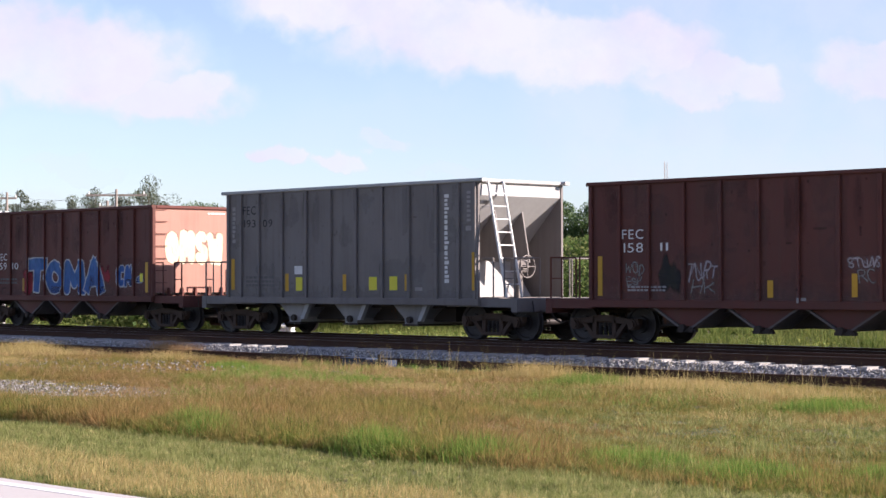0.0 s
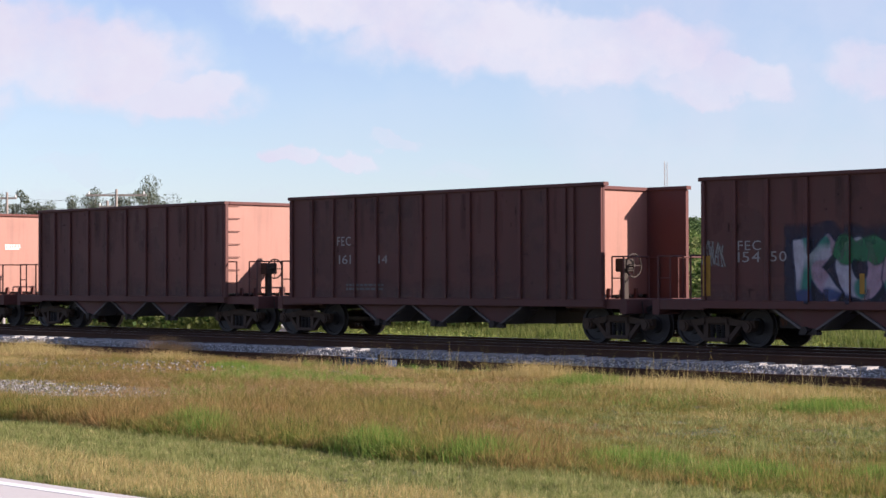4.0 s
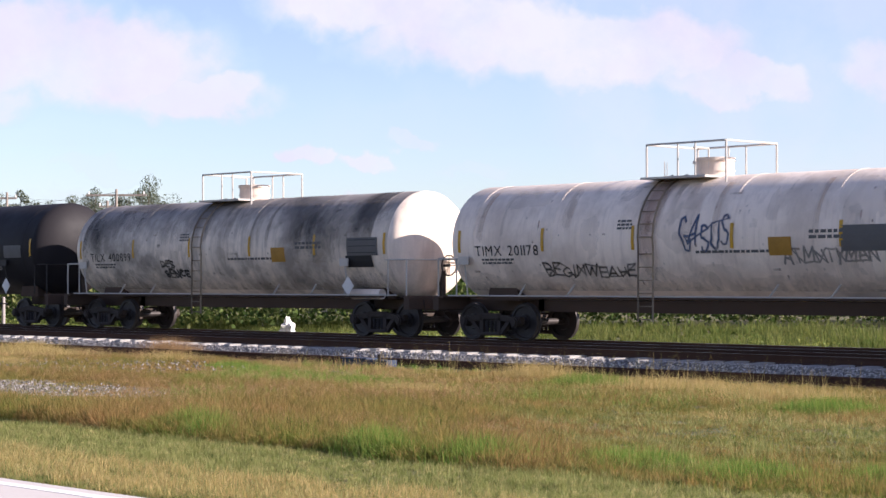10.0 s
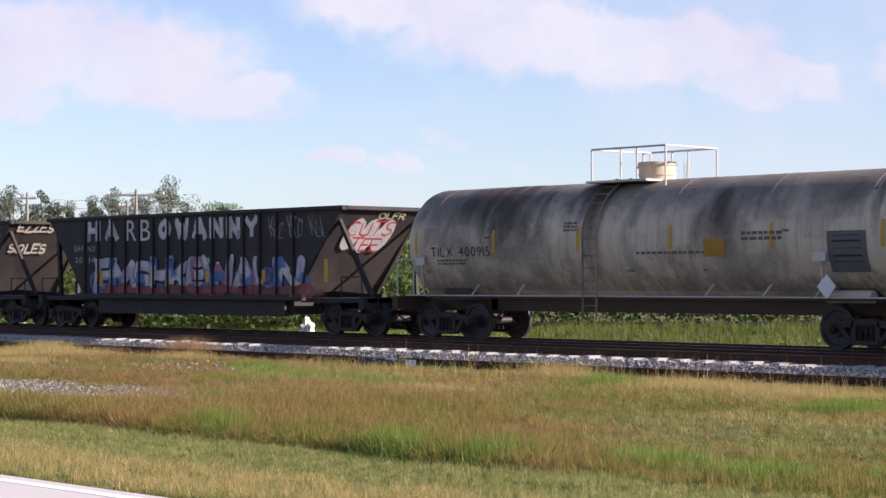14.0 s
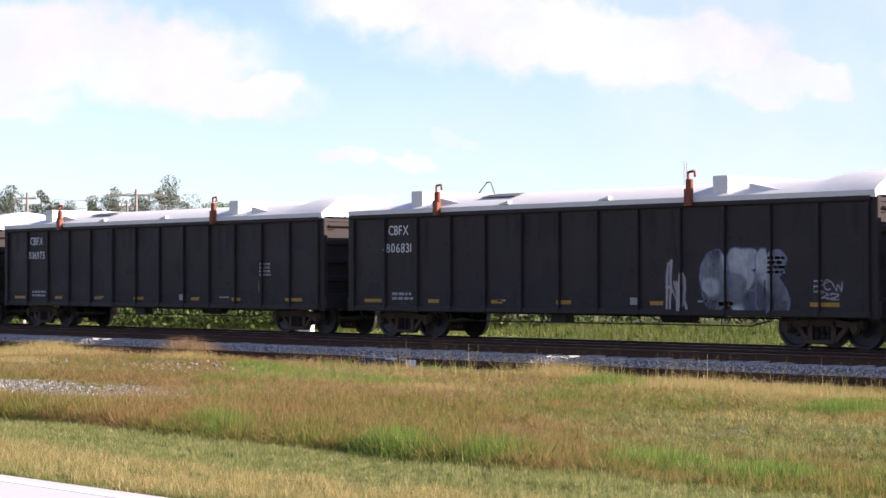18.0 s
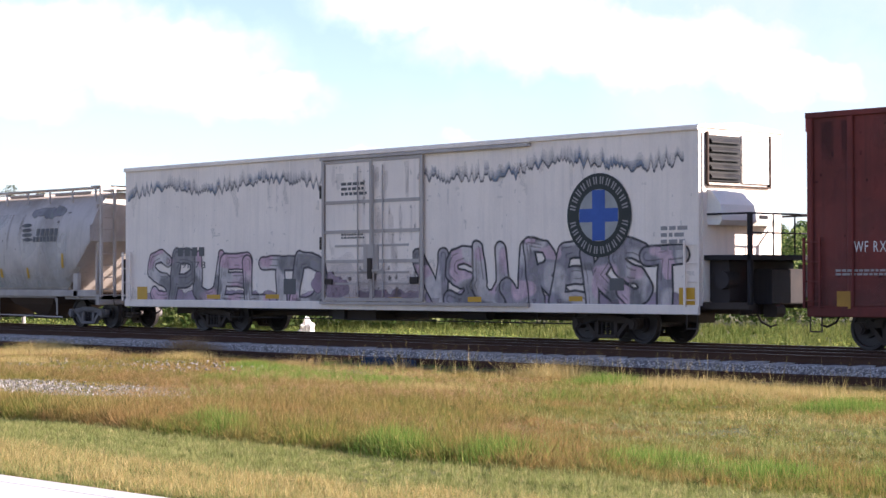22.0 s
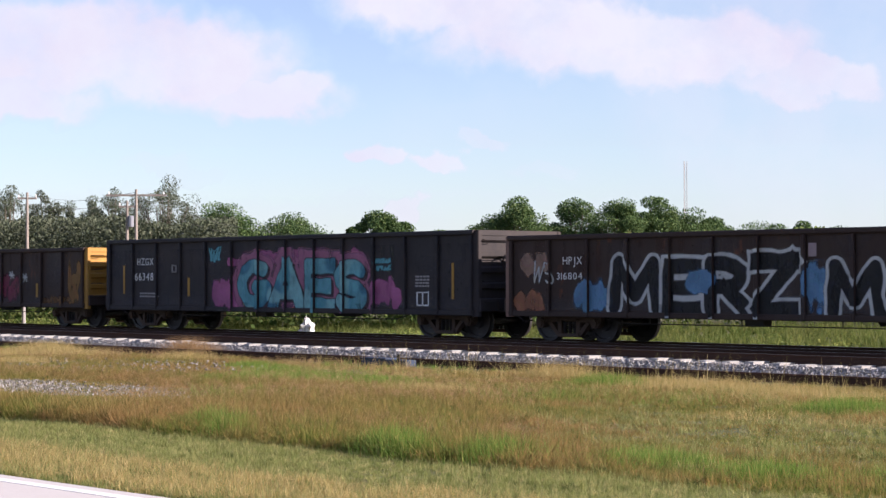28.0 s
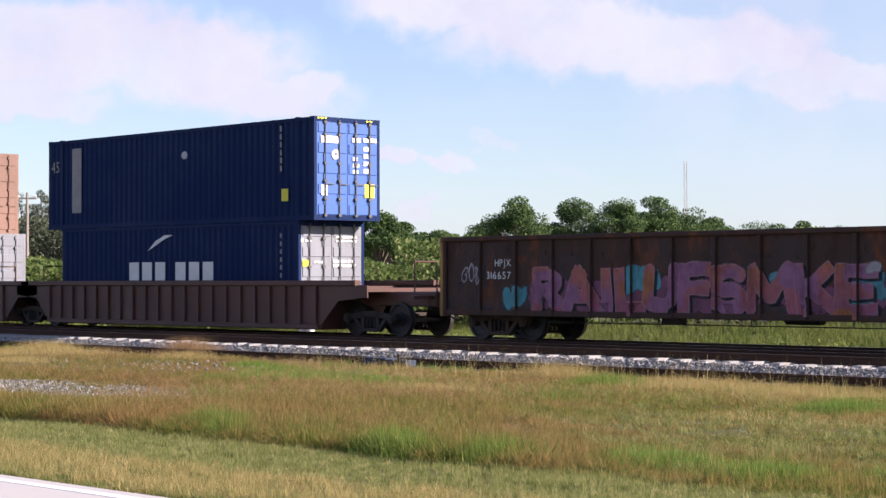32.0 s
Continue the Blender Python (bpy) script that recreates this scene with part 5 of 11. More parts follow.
        part("unit_trim", fr, M_DKBRN, w)
        hood = Build().xz([(rx, 2.75), (rx, 3.55), (rx + 0.12, 3.52), (rx + 0.38, 3.2), (rx + 0.42, 2.85), (rx + 0.34, 2.74)], -1.28, 0.95)
        part("unit_hood", hood, M_LID, w)
        part("hood_handle", Build().box(rx + 0.4, rx + 0.44, 0.1, 0.4, 2.9, 2.98), M_TBLACK, w)
        dk = part("end_deck", Build().box(hs, hs + 1.35, -1.4, 1.4, 1.95, 2.06), M_TBLACK, w)
        rr = Build()
        for y in (-1.35, 1.35):
            rr.box(hs + 1.25, hs + 1.33, y - 0.05, y + 0.05, 0.95, 3.0)
            rr.pipe([(hs + 1.29, y, 2.98), (hs + 0.1, y, 2.98)], 0.025)
        rr.pipe([(hs + 1.29, -1.35, 2.98), (hs + 1.29, 1.35, 2.98)], 0.025)
        rr.pipe([(hs + 1.29, -1.35, 2.55), (hs + 1.29, 1.35, 2.55)], 0.02)
        for y in (-0.5, 0.3, 0.9):
            rr.pipe([(hs + 1.29, y, 2.05), (hs + 1.29, y, 2.98)], 0.02)
        part("deck_rail", rr, M_TBLACK, w)
        mc = Build().box(hs + 0.05, hs + 0.6, -1.2, 1.2, 1.0, 1.95, 0.03).box(hs + 0.6, hs + 1.1, -0.3, 0.9, 0.95, 1.75, 0.03).cyl((hs + 0.5, -1.35, 1.5), (hs + 0.5, -0.9, 1.5), 0.2, 12)
        part("fuel_unit", mc, M_COAL, w)
        part("control_cabinet", Build().box(hs + 0.9, hs + 1.2, 0.95, 1.35, 1.1, 1.85, 0.02), M_FADEW, w)
        parts("end_beam", Build().box(hs, hs + 1.3, -1.4, -1.2, 0.85, 1.0).box(hs, hs + 1.3, 1.2, 1.4, 0.85, 1.0), M_IRON, w)
    else:
        part("brake_wheel", brake_wheel(hs + 0.25, 0.9, 1.9), M_IRON, w)
    b = Build().box(-hs + 1, hs - 1, -0.3, 0.3, 0.5, 0.75).box(-1.5, -0.2, -1.0, 1.0, 0.42, 0.75)
    part("underframe", b, M_IRON, w)
    brake_rods(w, -hs + 3.4, hs - 3.4, 0.45)
    running_gear(w, X, half, hs - (1.9 if not reefer else 3.55), M_IRON, shift=0.35 if reefer else 0.0)
    return w, spans, -yo, -yo - 0.06, hs


def container(X, y, z, L, H, mat, label, name="shipping_container", end_mat=None):
    """Corrugated steel box with corner castings and double end doors with lock rods."""
    w = thing(name, label, "shipping container", "containers on the well wagons")
    hs, yo = L / 2, 1.219
    b = Build()
    n = int(L / 0.28)
    for s in (-1, 1):
        pr = []
        for i in range(n):
            x = -hs + 0.18 + (L - 0.36) * i / n
            p = (L - 0.36) / n
            pr += [(x, 0.0), (x + 0.3 * p, 0.0), (x + 0.5 * p, 0.036), (x + 0.8 * p, 0.036)]
        vs, fs = [], []
        for x, d in pr:
            vs += [(x, s * (yo - 0.012 - d), 0.12), (x, s * (yo - 0.012 - d), H - 0.1)]
        for i in range(len(pr) - 1):
            fs.append((2 * i, 2 * i + 2, 2 * i + 3, 2 * i + 1))
        b.add(vs, fs)
    parts("side_wall", b, mat, w)
    part("roof", Build().box(-hs + 0.05, hs - 0.05, -yo + 0.06, yo - 0.06, H - 0.07, H - 0.03), mat, w)
    part("floor", Build().box(-hs + 0.05, hs - 0.05, -yo + 0.07, yo - 0.07, 0.08, 0.15), mat, w)
    part("front_wall", Build().box(-hs + 0.02, -hs + 0.06, -yo + 0.08, yo - 0.08, 0.12, H - 0.1), mat, w)
    fr = Build()
    for s in (-1, 1):
        fr.box(-hs + 0.1, hs - 0.1, s * yo - 0.03 - 0.03 * s, s * yo + 0.03 - 0.03 * s, 0.0, 0.14)
        fr.box(-hs + 0.1, hs - 0.1, s * yo - 0.03 - 0.03 * s, s * yo + 0.03 - 0.03 * s, H - 0.1, H - 0.01)
        for t in (-1, 1):
            fr.box(t * (hs - 0.09) - 0.09, t * (hs - 0.09) + 0.09, s * (yo - 0.05) - 0.05, s * (yo - 0.05) + 0.05, 0.0, H)
    for t in (-1, 1):
        fr.box(t * (hs - 0.05) - 0.05, t * (hs - 0.05) + 0.05, -yo + 0.1, yo - 0.1, 0.0, 0.15)
        fr.box(t * (hs - 0.05) - 0.05, t * (hs - 0.05) + 0.05, -yo + 0.1, yo - 0.1, H - 0.14, H)
    part("frame", fr, mat, w)
    cc = Build()
    for s in (-1, 1):
        for t in (-1, 1):
            for zz in (-0.004, H - 0.114):
                cc.box(t * (hs - 0.085) - 0.09, t * (hs - 0.085) + 0.09, s * (yo - 0.08) - 0.085, s * (yo - 0.08) + 0.085, zz, zz + 0.118)
    parts("corner_casting", cc, mat, w)
    if L > 13:
        ex = Build()
        for t in (-1, 1):
            for s in (-1, 1):
                ex.box(t * 6.096 - 0.09, t * 6.096 + 0.09, s * (yo - 0.045) - 0.05, s * (yo - 0.045) + 0.05, 0.0, H + 0.012)
        parts("lifting_post", ex, mat, w)
    for s in (-1, 1):
        d = Build()
        y0, y1 = (-yo + 0.1, -0.01) if s < 0 else (0.01, yo - 0.1)
        d.box(hs - 0.05, hs - 0.005, y0, y1, 0.15, H - 0.14)
        for k in range(5):
            zz = 0.3 + (H - 0.6) * k / 4
            d.box(hs - 0.01, hs + 0.018, y0 + 0.05, y1 - 0.05, zz - 0.14, zz + 0.14, 0.012)
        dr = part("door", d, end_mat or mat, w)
        lk = Build()
        for k in (0.25, 0.72):
            yy = y0 + (y1 - y0) * k
            lk.pipe([(hs + 0.045, yy, 0.08), (hs + 0.045, yy, H - 0.06)], 0.02)
            for zz in (0.14, 0.6, 1.1, H * 0.55, H - 0.5, H - 0.16):
                lk.box(hs, hs + 0.07, yy - 0.05, yy + 0.05, zz - 0.035, zz + 0.035)
            lk.box(hs + 0.03, hs + 0.065, yy, yy + 0.3, 1.0, 1.03)
        part("lock_rod", lk, M_FADEK if mat.name.startswith("navy") else mat, dr)
    TRAIN.append((w, X))
    w["y"] = 0.0
    w.location.z = z
    return w, hs


def well_wagon(X, L, half, label, bogie, trucks=(-1, 1)):
    """Well wagon: deep ribbed side girders between raised end platforms over the trucks."""
    w = thing("well_wagon", label, "freight wagon", "wagons of the train")
    wl, yo, top, z0 = L / 2, 1.45, 1.48, 0.2
    for s in (-1, 1):
        b = Build().box(-wl, wl, s * yo - 0.02, s * yo + 0.02, z0, top - 0.06)
        b.box(-wl - 1.6, wl + 1.6, s * yo - 0.1, s * yo + 0.1, top - 0.12, top + 0.03, 0.02)
        b.box(-wl, wl, s * yo - 0.1, s * yo + 0.06, z0 - 0.04, z0 + 0.1, 0.02)
        for t in (-1, 1):
            b.xz([(t * wl, z0), (t * wl, top - 0.1), (t * (wl + 2.0), top - 0.1), (t * (wl + 2.0), 1.05), (t * (wl + 0.8), 0.95)], s * yo - 0.02, s * yo + 0.02)
        part("side_girder", b, M_WELL, w)
    me = Build().box(-0.04, 0.04, -0.08, 0.0, z0 + 0.1, top - 0.12, 0.012).mesh("girder_rib", M_WELL)
    for i in range(21):
        x = -wl + 0.1 + (2 * wl - 0.2) * i / 20
        for s in (-1, 1):
            part("girder_rib", me, None, w, m=pose(x, s * (yo + 0.02), 0, 0, 0, 0 if s < 0 else 180))
    part("well_floor", Build().box(-wl, wl, -yo + 0.02, -yo + 0.35, z0 - 0.05, z0 + 0.1).box(-wl, wl, yo - 0.35, yo - 0.02, z0 - 0.05, z0 + 0.1).box(-wl, -wl + 0.8, -yo + 0.35, yo - 0.35, z0 - 0.05, z0 + 0.1).box(wl - 0.8, wl, -yo + 0.35, yo - 0.35, z0 - 0.05, z0 + 0.1).box(-0.5, 0.5, -yo + 0.35, yo - 0.35, z0 - 0.05, z0 + 0.1), M_WELL, w)
    for t in (-1, 1):
        b = Build()
        x0, x1 = t * wl, t * (half - 0.42)
        b.box(min(x0, x1), max(x0, x1), -0.7, 0.7, 0.8, 1.2, 0.04)
        b.box(min(x0, x0 + t * 0.1), max(x0, x0 + t * 0.1), -yo + 0.03, yo - 0.03, z0, 1.35)
        b.box(min(x0 + t * 0.1, t * (wl + 2.0)), max(x0 + t * 0.1, t * (wl + 2.0)), -yo + 0.02, yo - 0.02, 1.2, 1.3)
        part("end_platform", b, M_WELL, w)
        r = Build().pipe([(t * (half - 0.6), -1.3, 1.2), (t * (half - 0.6), -1.3, 2.0), (t * (half - 0.6), -0.5, 2.0), (t * (half - 0.6), -0.5, 1.2)], 0.022)
        r.box(min(t * (half - 0.9), t * (half - 0.5)), max(t * (half - 0.9), t * (half - 0.5)), -1.4, 1.4, 1.02, 1.1)
        part("end_rail", r, M_WELL, w)
    running_gear(w, X, half, bogie, M_IRON, sill=False, trucks=trucks)
    return w, -yo - 0.02, -yo - 0.1
M_WELL = weathered("brown_well_paint", (0.1, 0.042, 0.03), 0.35, 0.3)
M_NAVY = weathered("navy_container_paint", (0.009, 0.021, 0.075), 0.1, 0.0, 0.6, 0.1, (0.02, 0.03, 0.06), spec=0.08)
# for doors: a lighter blue than the navy walls
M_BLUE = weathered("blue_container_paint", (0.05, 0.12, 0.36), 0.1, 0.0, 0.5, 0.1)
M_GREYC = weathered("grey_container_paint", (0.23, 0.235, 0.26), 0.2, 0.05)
M_TANC = weathered("tan_container_paint", (0.22, 0.12, 0.085), 0.2, 0.1)
HB, HG = 6.77, 8.86

w0 = rock_hopper(317.99, 9.75, HB, 3.79, M_BROWN, "brown open hopper wagon with faded white lettering and graffiti", end_mat=M_LIT_OXIDE)
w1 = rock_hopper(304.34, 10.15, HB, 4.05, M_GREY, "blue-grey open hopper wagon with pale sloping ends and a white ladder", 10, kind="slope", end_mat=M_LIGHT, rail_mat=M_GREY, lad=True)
w2 = rock_hopper(290.71, 9.75, HB, 3.79, M_BROWN, "brown open hopper wagon with blue and white graffiti", brake=False, end_mat=M_LIT_OXIDE)
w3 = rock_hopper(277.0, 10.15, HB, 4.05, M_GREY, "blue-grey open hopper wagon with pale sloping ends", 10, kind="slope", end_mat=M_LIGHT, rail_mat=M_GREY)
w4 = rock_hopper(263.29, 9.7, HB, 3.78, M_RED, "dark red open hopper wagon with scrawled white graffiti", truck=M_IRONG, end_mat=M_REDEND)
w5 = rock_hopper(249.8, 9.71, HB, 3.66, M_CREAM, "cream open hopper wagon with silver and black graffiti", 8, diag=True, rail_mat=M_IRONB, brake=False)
w6 = rock_hopper(236.27, 9.72, HB, 3.78, M_ROSE, "faded brown open hopper wagon with dark outlined graffiti", end_mat=M_LIT_OXIDE)
w7 = rock_hopper(222.8, 11.4, HB, 3.8, M_ROSE, "faded brown open hopper wagon with recessed open ends", 13, kind="open", end_mat=M_LIT_OXIDE)
w8 = rock_hopper(209.24, 9.75, HB, 3.79, M_ROSE, "faded brown open hopper wagon without graffiti", end_mat=M_LIT_OXIDE)
w9 = rock_hopper(195.7, 9.78, HB, 3.81, M_BROWN, "brown open hopper wagon with large silver graffiti letters", brake=False, end_mat=M_LIT_OXIDE)
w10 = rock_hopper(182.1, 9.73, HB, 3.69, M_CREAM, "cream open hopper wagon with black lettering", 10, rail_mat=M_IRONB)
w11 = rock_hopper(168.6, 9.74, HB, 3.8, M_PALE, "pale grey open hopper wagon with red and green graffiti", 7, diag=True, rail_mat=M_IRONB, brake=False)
w12 = rock_hopper(155.1, 9.8, HB, 3.8, M_BROWN, "clean brown open hopper wagon with white numbers", end_mat=M_LIT_OXIDE)
w13 = gondola(139.5, 16.35, HG, 2.64, 0.66, M_DKBRN, "rusty dark brown low gondola wagon with louvred side panels", 12, end_mat=M_RUSTY)
slat = Build().prism([(-0.05, 0.0), (0.0, -0.03), (0.0, 0.07), (-0.05, 0.03)], 0, -0.5, 0.5).mesh("louvre", M_DKBRN)
for i in range(12):
    if i != 1:
        for k in range(8):
            part("louvre", slat, None, w13[0], m=pose(-8.095 + 1.349 * (i + 0.5), w13[2], 0.98 + 0.19 * k))
w14 = covered_hopper(120.76, 18.96, 9.88, M_HOP, "long grey curved-side covered hopper with graffiti along the sill", 4, 7.95)
w15 = tank_wagon(101.87, 15.72, 8.52, 1.45, 2.45, M_TWHITE, "white tank wagon with brown rust stains and small graffiti", "TIMX 201178")
w16 = tank_wagon(84.83, 15.72, 8.52, 1.45, 2.45, M_TGREY, "soot-stained pale grey tank wagon", "TILX 400899", trim=M_PIPEW, end_mat=M_TWHITE)
w17 = tank_wagon(66.1, 19.0, 10.17, 1.52, 2.57, M_TBLACK, "long black tank wagon with yellow reflector strips", "MULX 701369", 3, True, M_PIPEB, M_FADEW)
w18 = tank_wagon(47.5, 15.72, 8.49, 1.45, 2.45, M_TRUST, "beige tank wagon with a heavily rusted top", "TILX 401200", trim=M_FADEW, end_mat=M_THEAD)
w19 = tank_wagon(30.52, 15.72, 8.49, 1.45, 2.45, M_TGREY2, "dull grey stained tank wagon", "TIMX 201169", end_mat=M_THEAD, trim=M_FADEW)
w20 = tank_wagon(13.54, 15.72, 8.49, 1.45, 2.45, M_TTAN, "grimy beige tank wagon with dark streaks", "TILX 400915", end_mat=M_THEAD)
w21 = chip_gondola(-3.8, 14.8, 8.57, M_COAL, "black dump gondola with trapezoid ends and white graffiti")
w22 = chip_gondola(-20.94, 14.8, 8.57, M_COAL, "black dump gondola with trapezoid ends and pale graffiti")
COVERED = []
for k, (xc, num) in enumerate(((-38.3, "806900"), (-56.13, "806875"), (-73.88, "806831"), (-91.68, "806975"), (-109.48, "806769"), (-127.23, "806981"))):
    COVERED.append(covered_gondola(xc, 16.46, HG, ("CBFX", num), k, hoop=k in (2, 4)))
w29 = boxcar(-145.15, 16.43, 9.05, 5.08, M_BOX, "faded red-brown boxcar with graffiti along its lower side", 16)
w30 = boxcar(-167.66, 22.66, 12.4, 5.02, M_REEF, "white refrigerated boxcar with grey graffiti and a round emblem", 0, "refrigerator_car", True)
w31 = covered_hopper(-186.71, 12.64, 6.6, M_TITAN, "dusty grey two-bay covered hopper", 2, 4.87, slant=1.7, two=True, top=4.36)
w32 = rock_hopper(-200.88, 9.78, HB, 3.68, M_CREAM, "cream open hopper wagon with dark patched holes", 9, rail_mat=M_IRONB, truck=M_IRONG)
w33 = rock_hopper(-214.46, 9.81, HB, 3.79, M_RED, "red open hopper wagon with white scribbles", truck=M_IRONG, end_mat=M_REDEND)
w34 = gondola(-230.03, 16.43, HG, 2.78, 0.63, M_BLUEG, "faded navy blue gondola wagon with yellow lettering", 13, truck=M_IRONG)
w35 = gondola(-247.72, 16.39, HG, 2.8, 0.61, M_COAL, "black gondola wagon with green and blue graffiti", 13, truck=M_IRONG)
w36 = gondola(-265.6, 16.4, HG, 2.8, 0.61, M_COAL, "dull black gondola wagon with white numbers", 13)
w37 = gondola(-283.33, 16.38, HG, 2.6, 0.62, M_DKBRN, "dark brown gondola wagon with large white and blue graffiti", 13, end_mat=M_TANC)
w38 = gondola(-300.97, 16.36, HG, 2.78, 0.61, M_COAL, "black gondola wagon with turquoise and pink graffiti", 13)
w39 = gondola(-318.7, 16.33, HG, 2.58, 0.64, M_DKBRN, "rusty brown gondola wagon with yellow end and blue graffiti", 13, end_mat=M_YEND)
w40 = gondola(-336.37, 16.3, HG, 2.8, 0.61, M_COAL, "black gondola wagon with thin chalk-white graffiti letters", 13)
w41 = gondola(-354.17, 16.36, HG, 2.78, 0.6, M_COAL, "black gondola wagon with a pale scuffed patch", 13)
w42 = gondola(-371.9, 16.3, HG, 2.61, 0.62, M_RUSTY, "rusty brown gondola wagon with pink and red graffiti", 13, end_mat=M_YEND)
w43 = well_wagon(-392.0, 13.8, 11.2, "brown ribbed well wagon carrying two stacked containers", 8.55)
w44 = well_wagon(-409.1, 14.9, 10.2, "brown ribbed well wagon carrying a tan container", 8.6, (-1,))
# navy walls with lighter doors, blue above and grey below
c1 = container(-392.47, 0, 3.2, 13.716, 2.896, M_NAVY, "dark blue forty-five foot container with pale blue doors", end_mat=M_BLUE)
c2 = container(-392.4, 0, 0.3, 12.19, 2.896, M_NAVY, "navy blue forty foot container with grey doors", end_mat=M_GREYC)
c3 = container(-412.6, 0, 3.2, 14.6, 2.896, M_TANC, "tan container on top of the stack")
c4 = container(-410.9, 0, 0.3, 12.19, 2.896, M_GREYC, "light grey container in the well")


# ---- lettering and graffiti ----
def side_of(wg):
    """The wagon, its ribs, panel and rib planes, or the bend of its round shell."""
    if len(wg) == 2 and callable(wg[1]):
        return dict(parent=wg[0], y=0, bend=wg[1])
    if len(wg) == 2:
        return dict(parent=wg[0], y=-1.219)
    return dict(parent=wg[0], y=wg[2], ribs=wg[1], rib_y=wg[3])


def slices(polys, wg):
    """On a round shell, cut tall shapes into strips so that they follow it."""
    if not (len(wg) == 2 and callable(wg[1])):
        return polys
    out = []
    for n, p in polys:
        lo, hi = min(q[1] for q in p), max(q[1] for q in p)
        k = max(1, int((hi - lo) / 0.12))
        for i in range(k):
            a, b = lo + (hi - lo) * i / k, lo + (hi - lo) * (i + 1) / k
            q = cut([(w, u) for u, w in p], a, b)
            if len(q) >= 3:
                out.append((n, [(u, w) for w, u in q]))
    return out


def lay(wg, name, polys, mat, layer, label=""):
    paint_side(name, slices(polys, wg), as_mat(mat), layer=layer, label=label, **side_of(wg))


def text_on(wg, s, u0, u1, z0, z1, mat):
    if len(wg) > 2:
        # keep it clear of the posts on either side of its panel
        posts = [(-99, -99)] + sorted(wg[1]) + [(99, 99)]
        best = None
        for (_, a), (b, _) in zip(posts, posts[1:]):
            wd = min(u1 - u0, b - a - 0.13)
            v = min(max(u0, a + 0.02), b - 0.11 - wd)
            if best is None or abs(v - u0) < abs(best[0] - u0):
                best = (v, v + wd)
        u0, u1 = best
    lay(wg, "stencil", write(s, u0, z0, (z1 - z0) / 0.7, u1 - u0, 0.0, 0.0, 1, 0.15), mat, 2)


def bars_on(wg, u0, u1, z0, z1, rows, mat):
    hh = (z1 - z0) / (1.7 * rows)
    lay(wg, "data_stencil", bars(u0, z1 - hh, u1 - u0, rows, hh, int(abs(u0) * 100)), mat, 2)


def mark_on(wg, u0, u1, z0, z1, mat):
    lay(wg, "reflector" if mat in (M_YEL, M_DYEL) else "decal", bar(u0, u1, z0, z1), mat, 3)


def blocks_on(wg, n, u0, u1, z0, z1, mat):
    """Lettering shown as plain blocks."""
    p, d = [], (u1 - u0) / n
    for i in range(n):
        a = u0 + d * i
        p += bar(a + 0.1 * d, a + 0.85 * d, z0, z1)
    lay(wg, "lettering_block", p, mat, 2)


# ---- spray paint: letters drawn with a can ----
def bow(cx, cy, rx, ry, a0, a1, n=7):
    return [(cx + rx * math.cos(radians(a0 + (a1 - a0) * i / n)), cy + ry * math.sin(radians(a0 + (a1 - a0) * i / n))) for i in range(n + 1)]


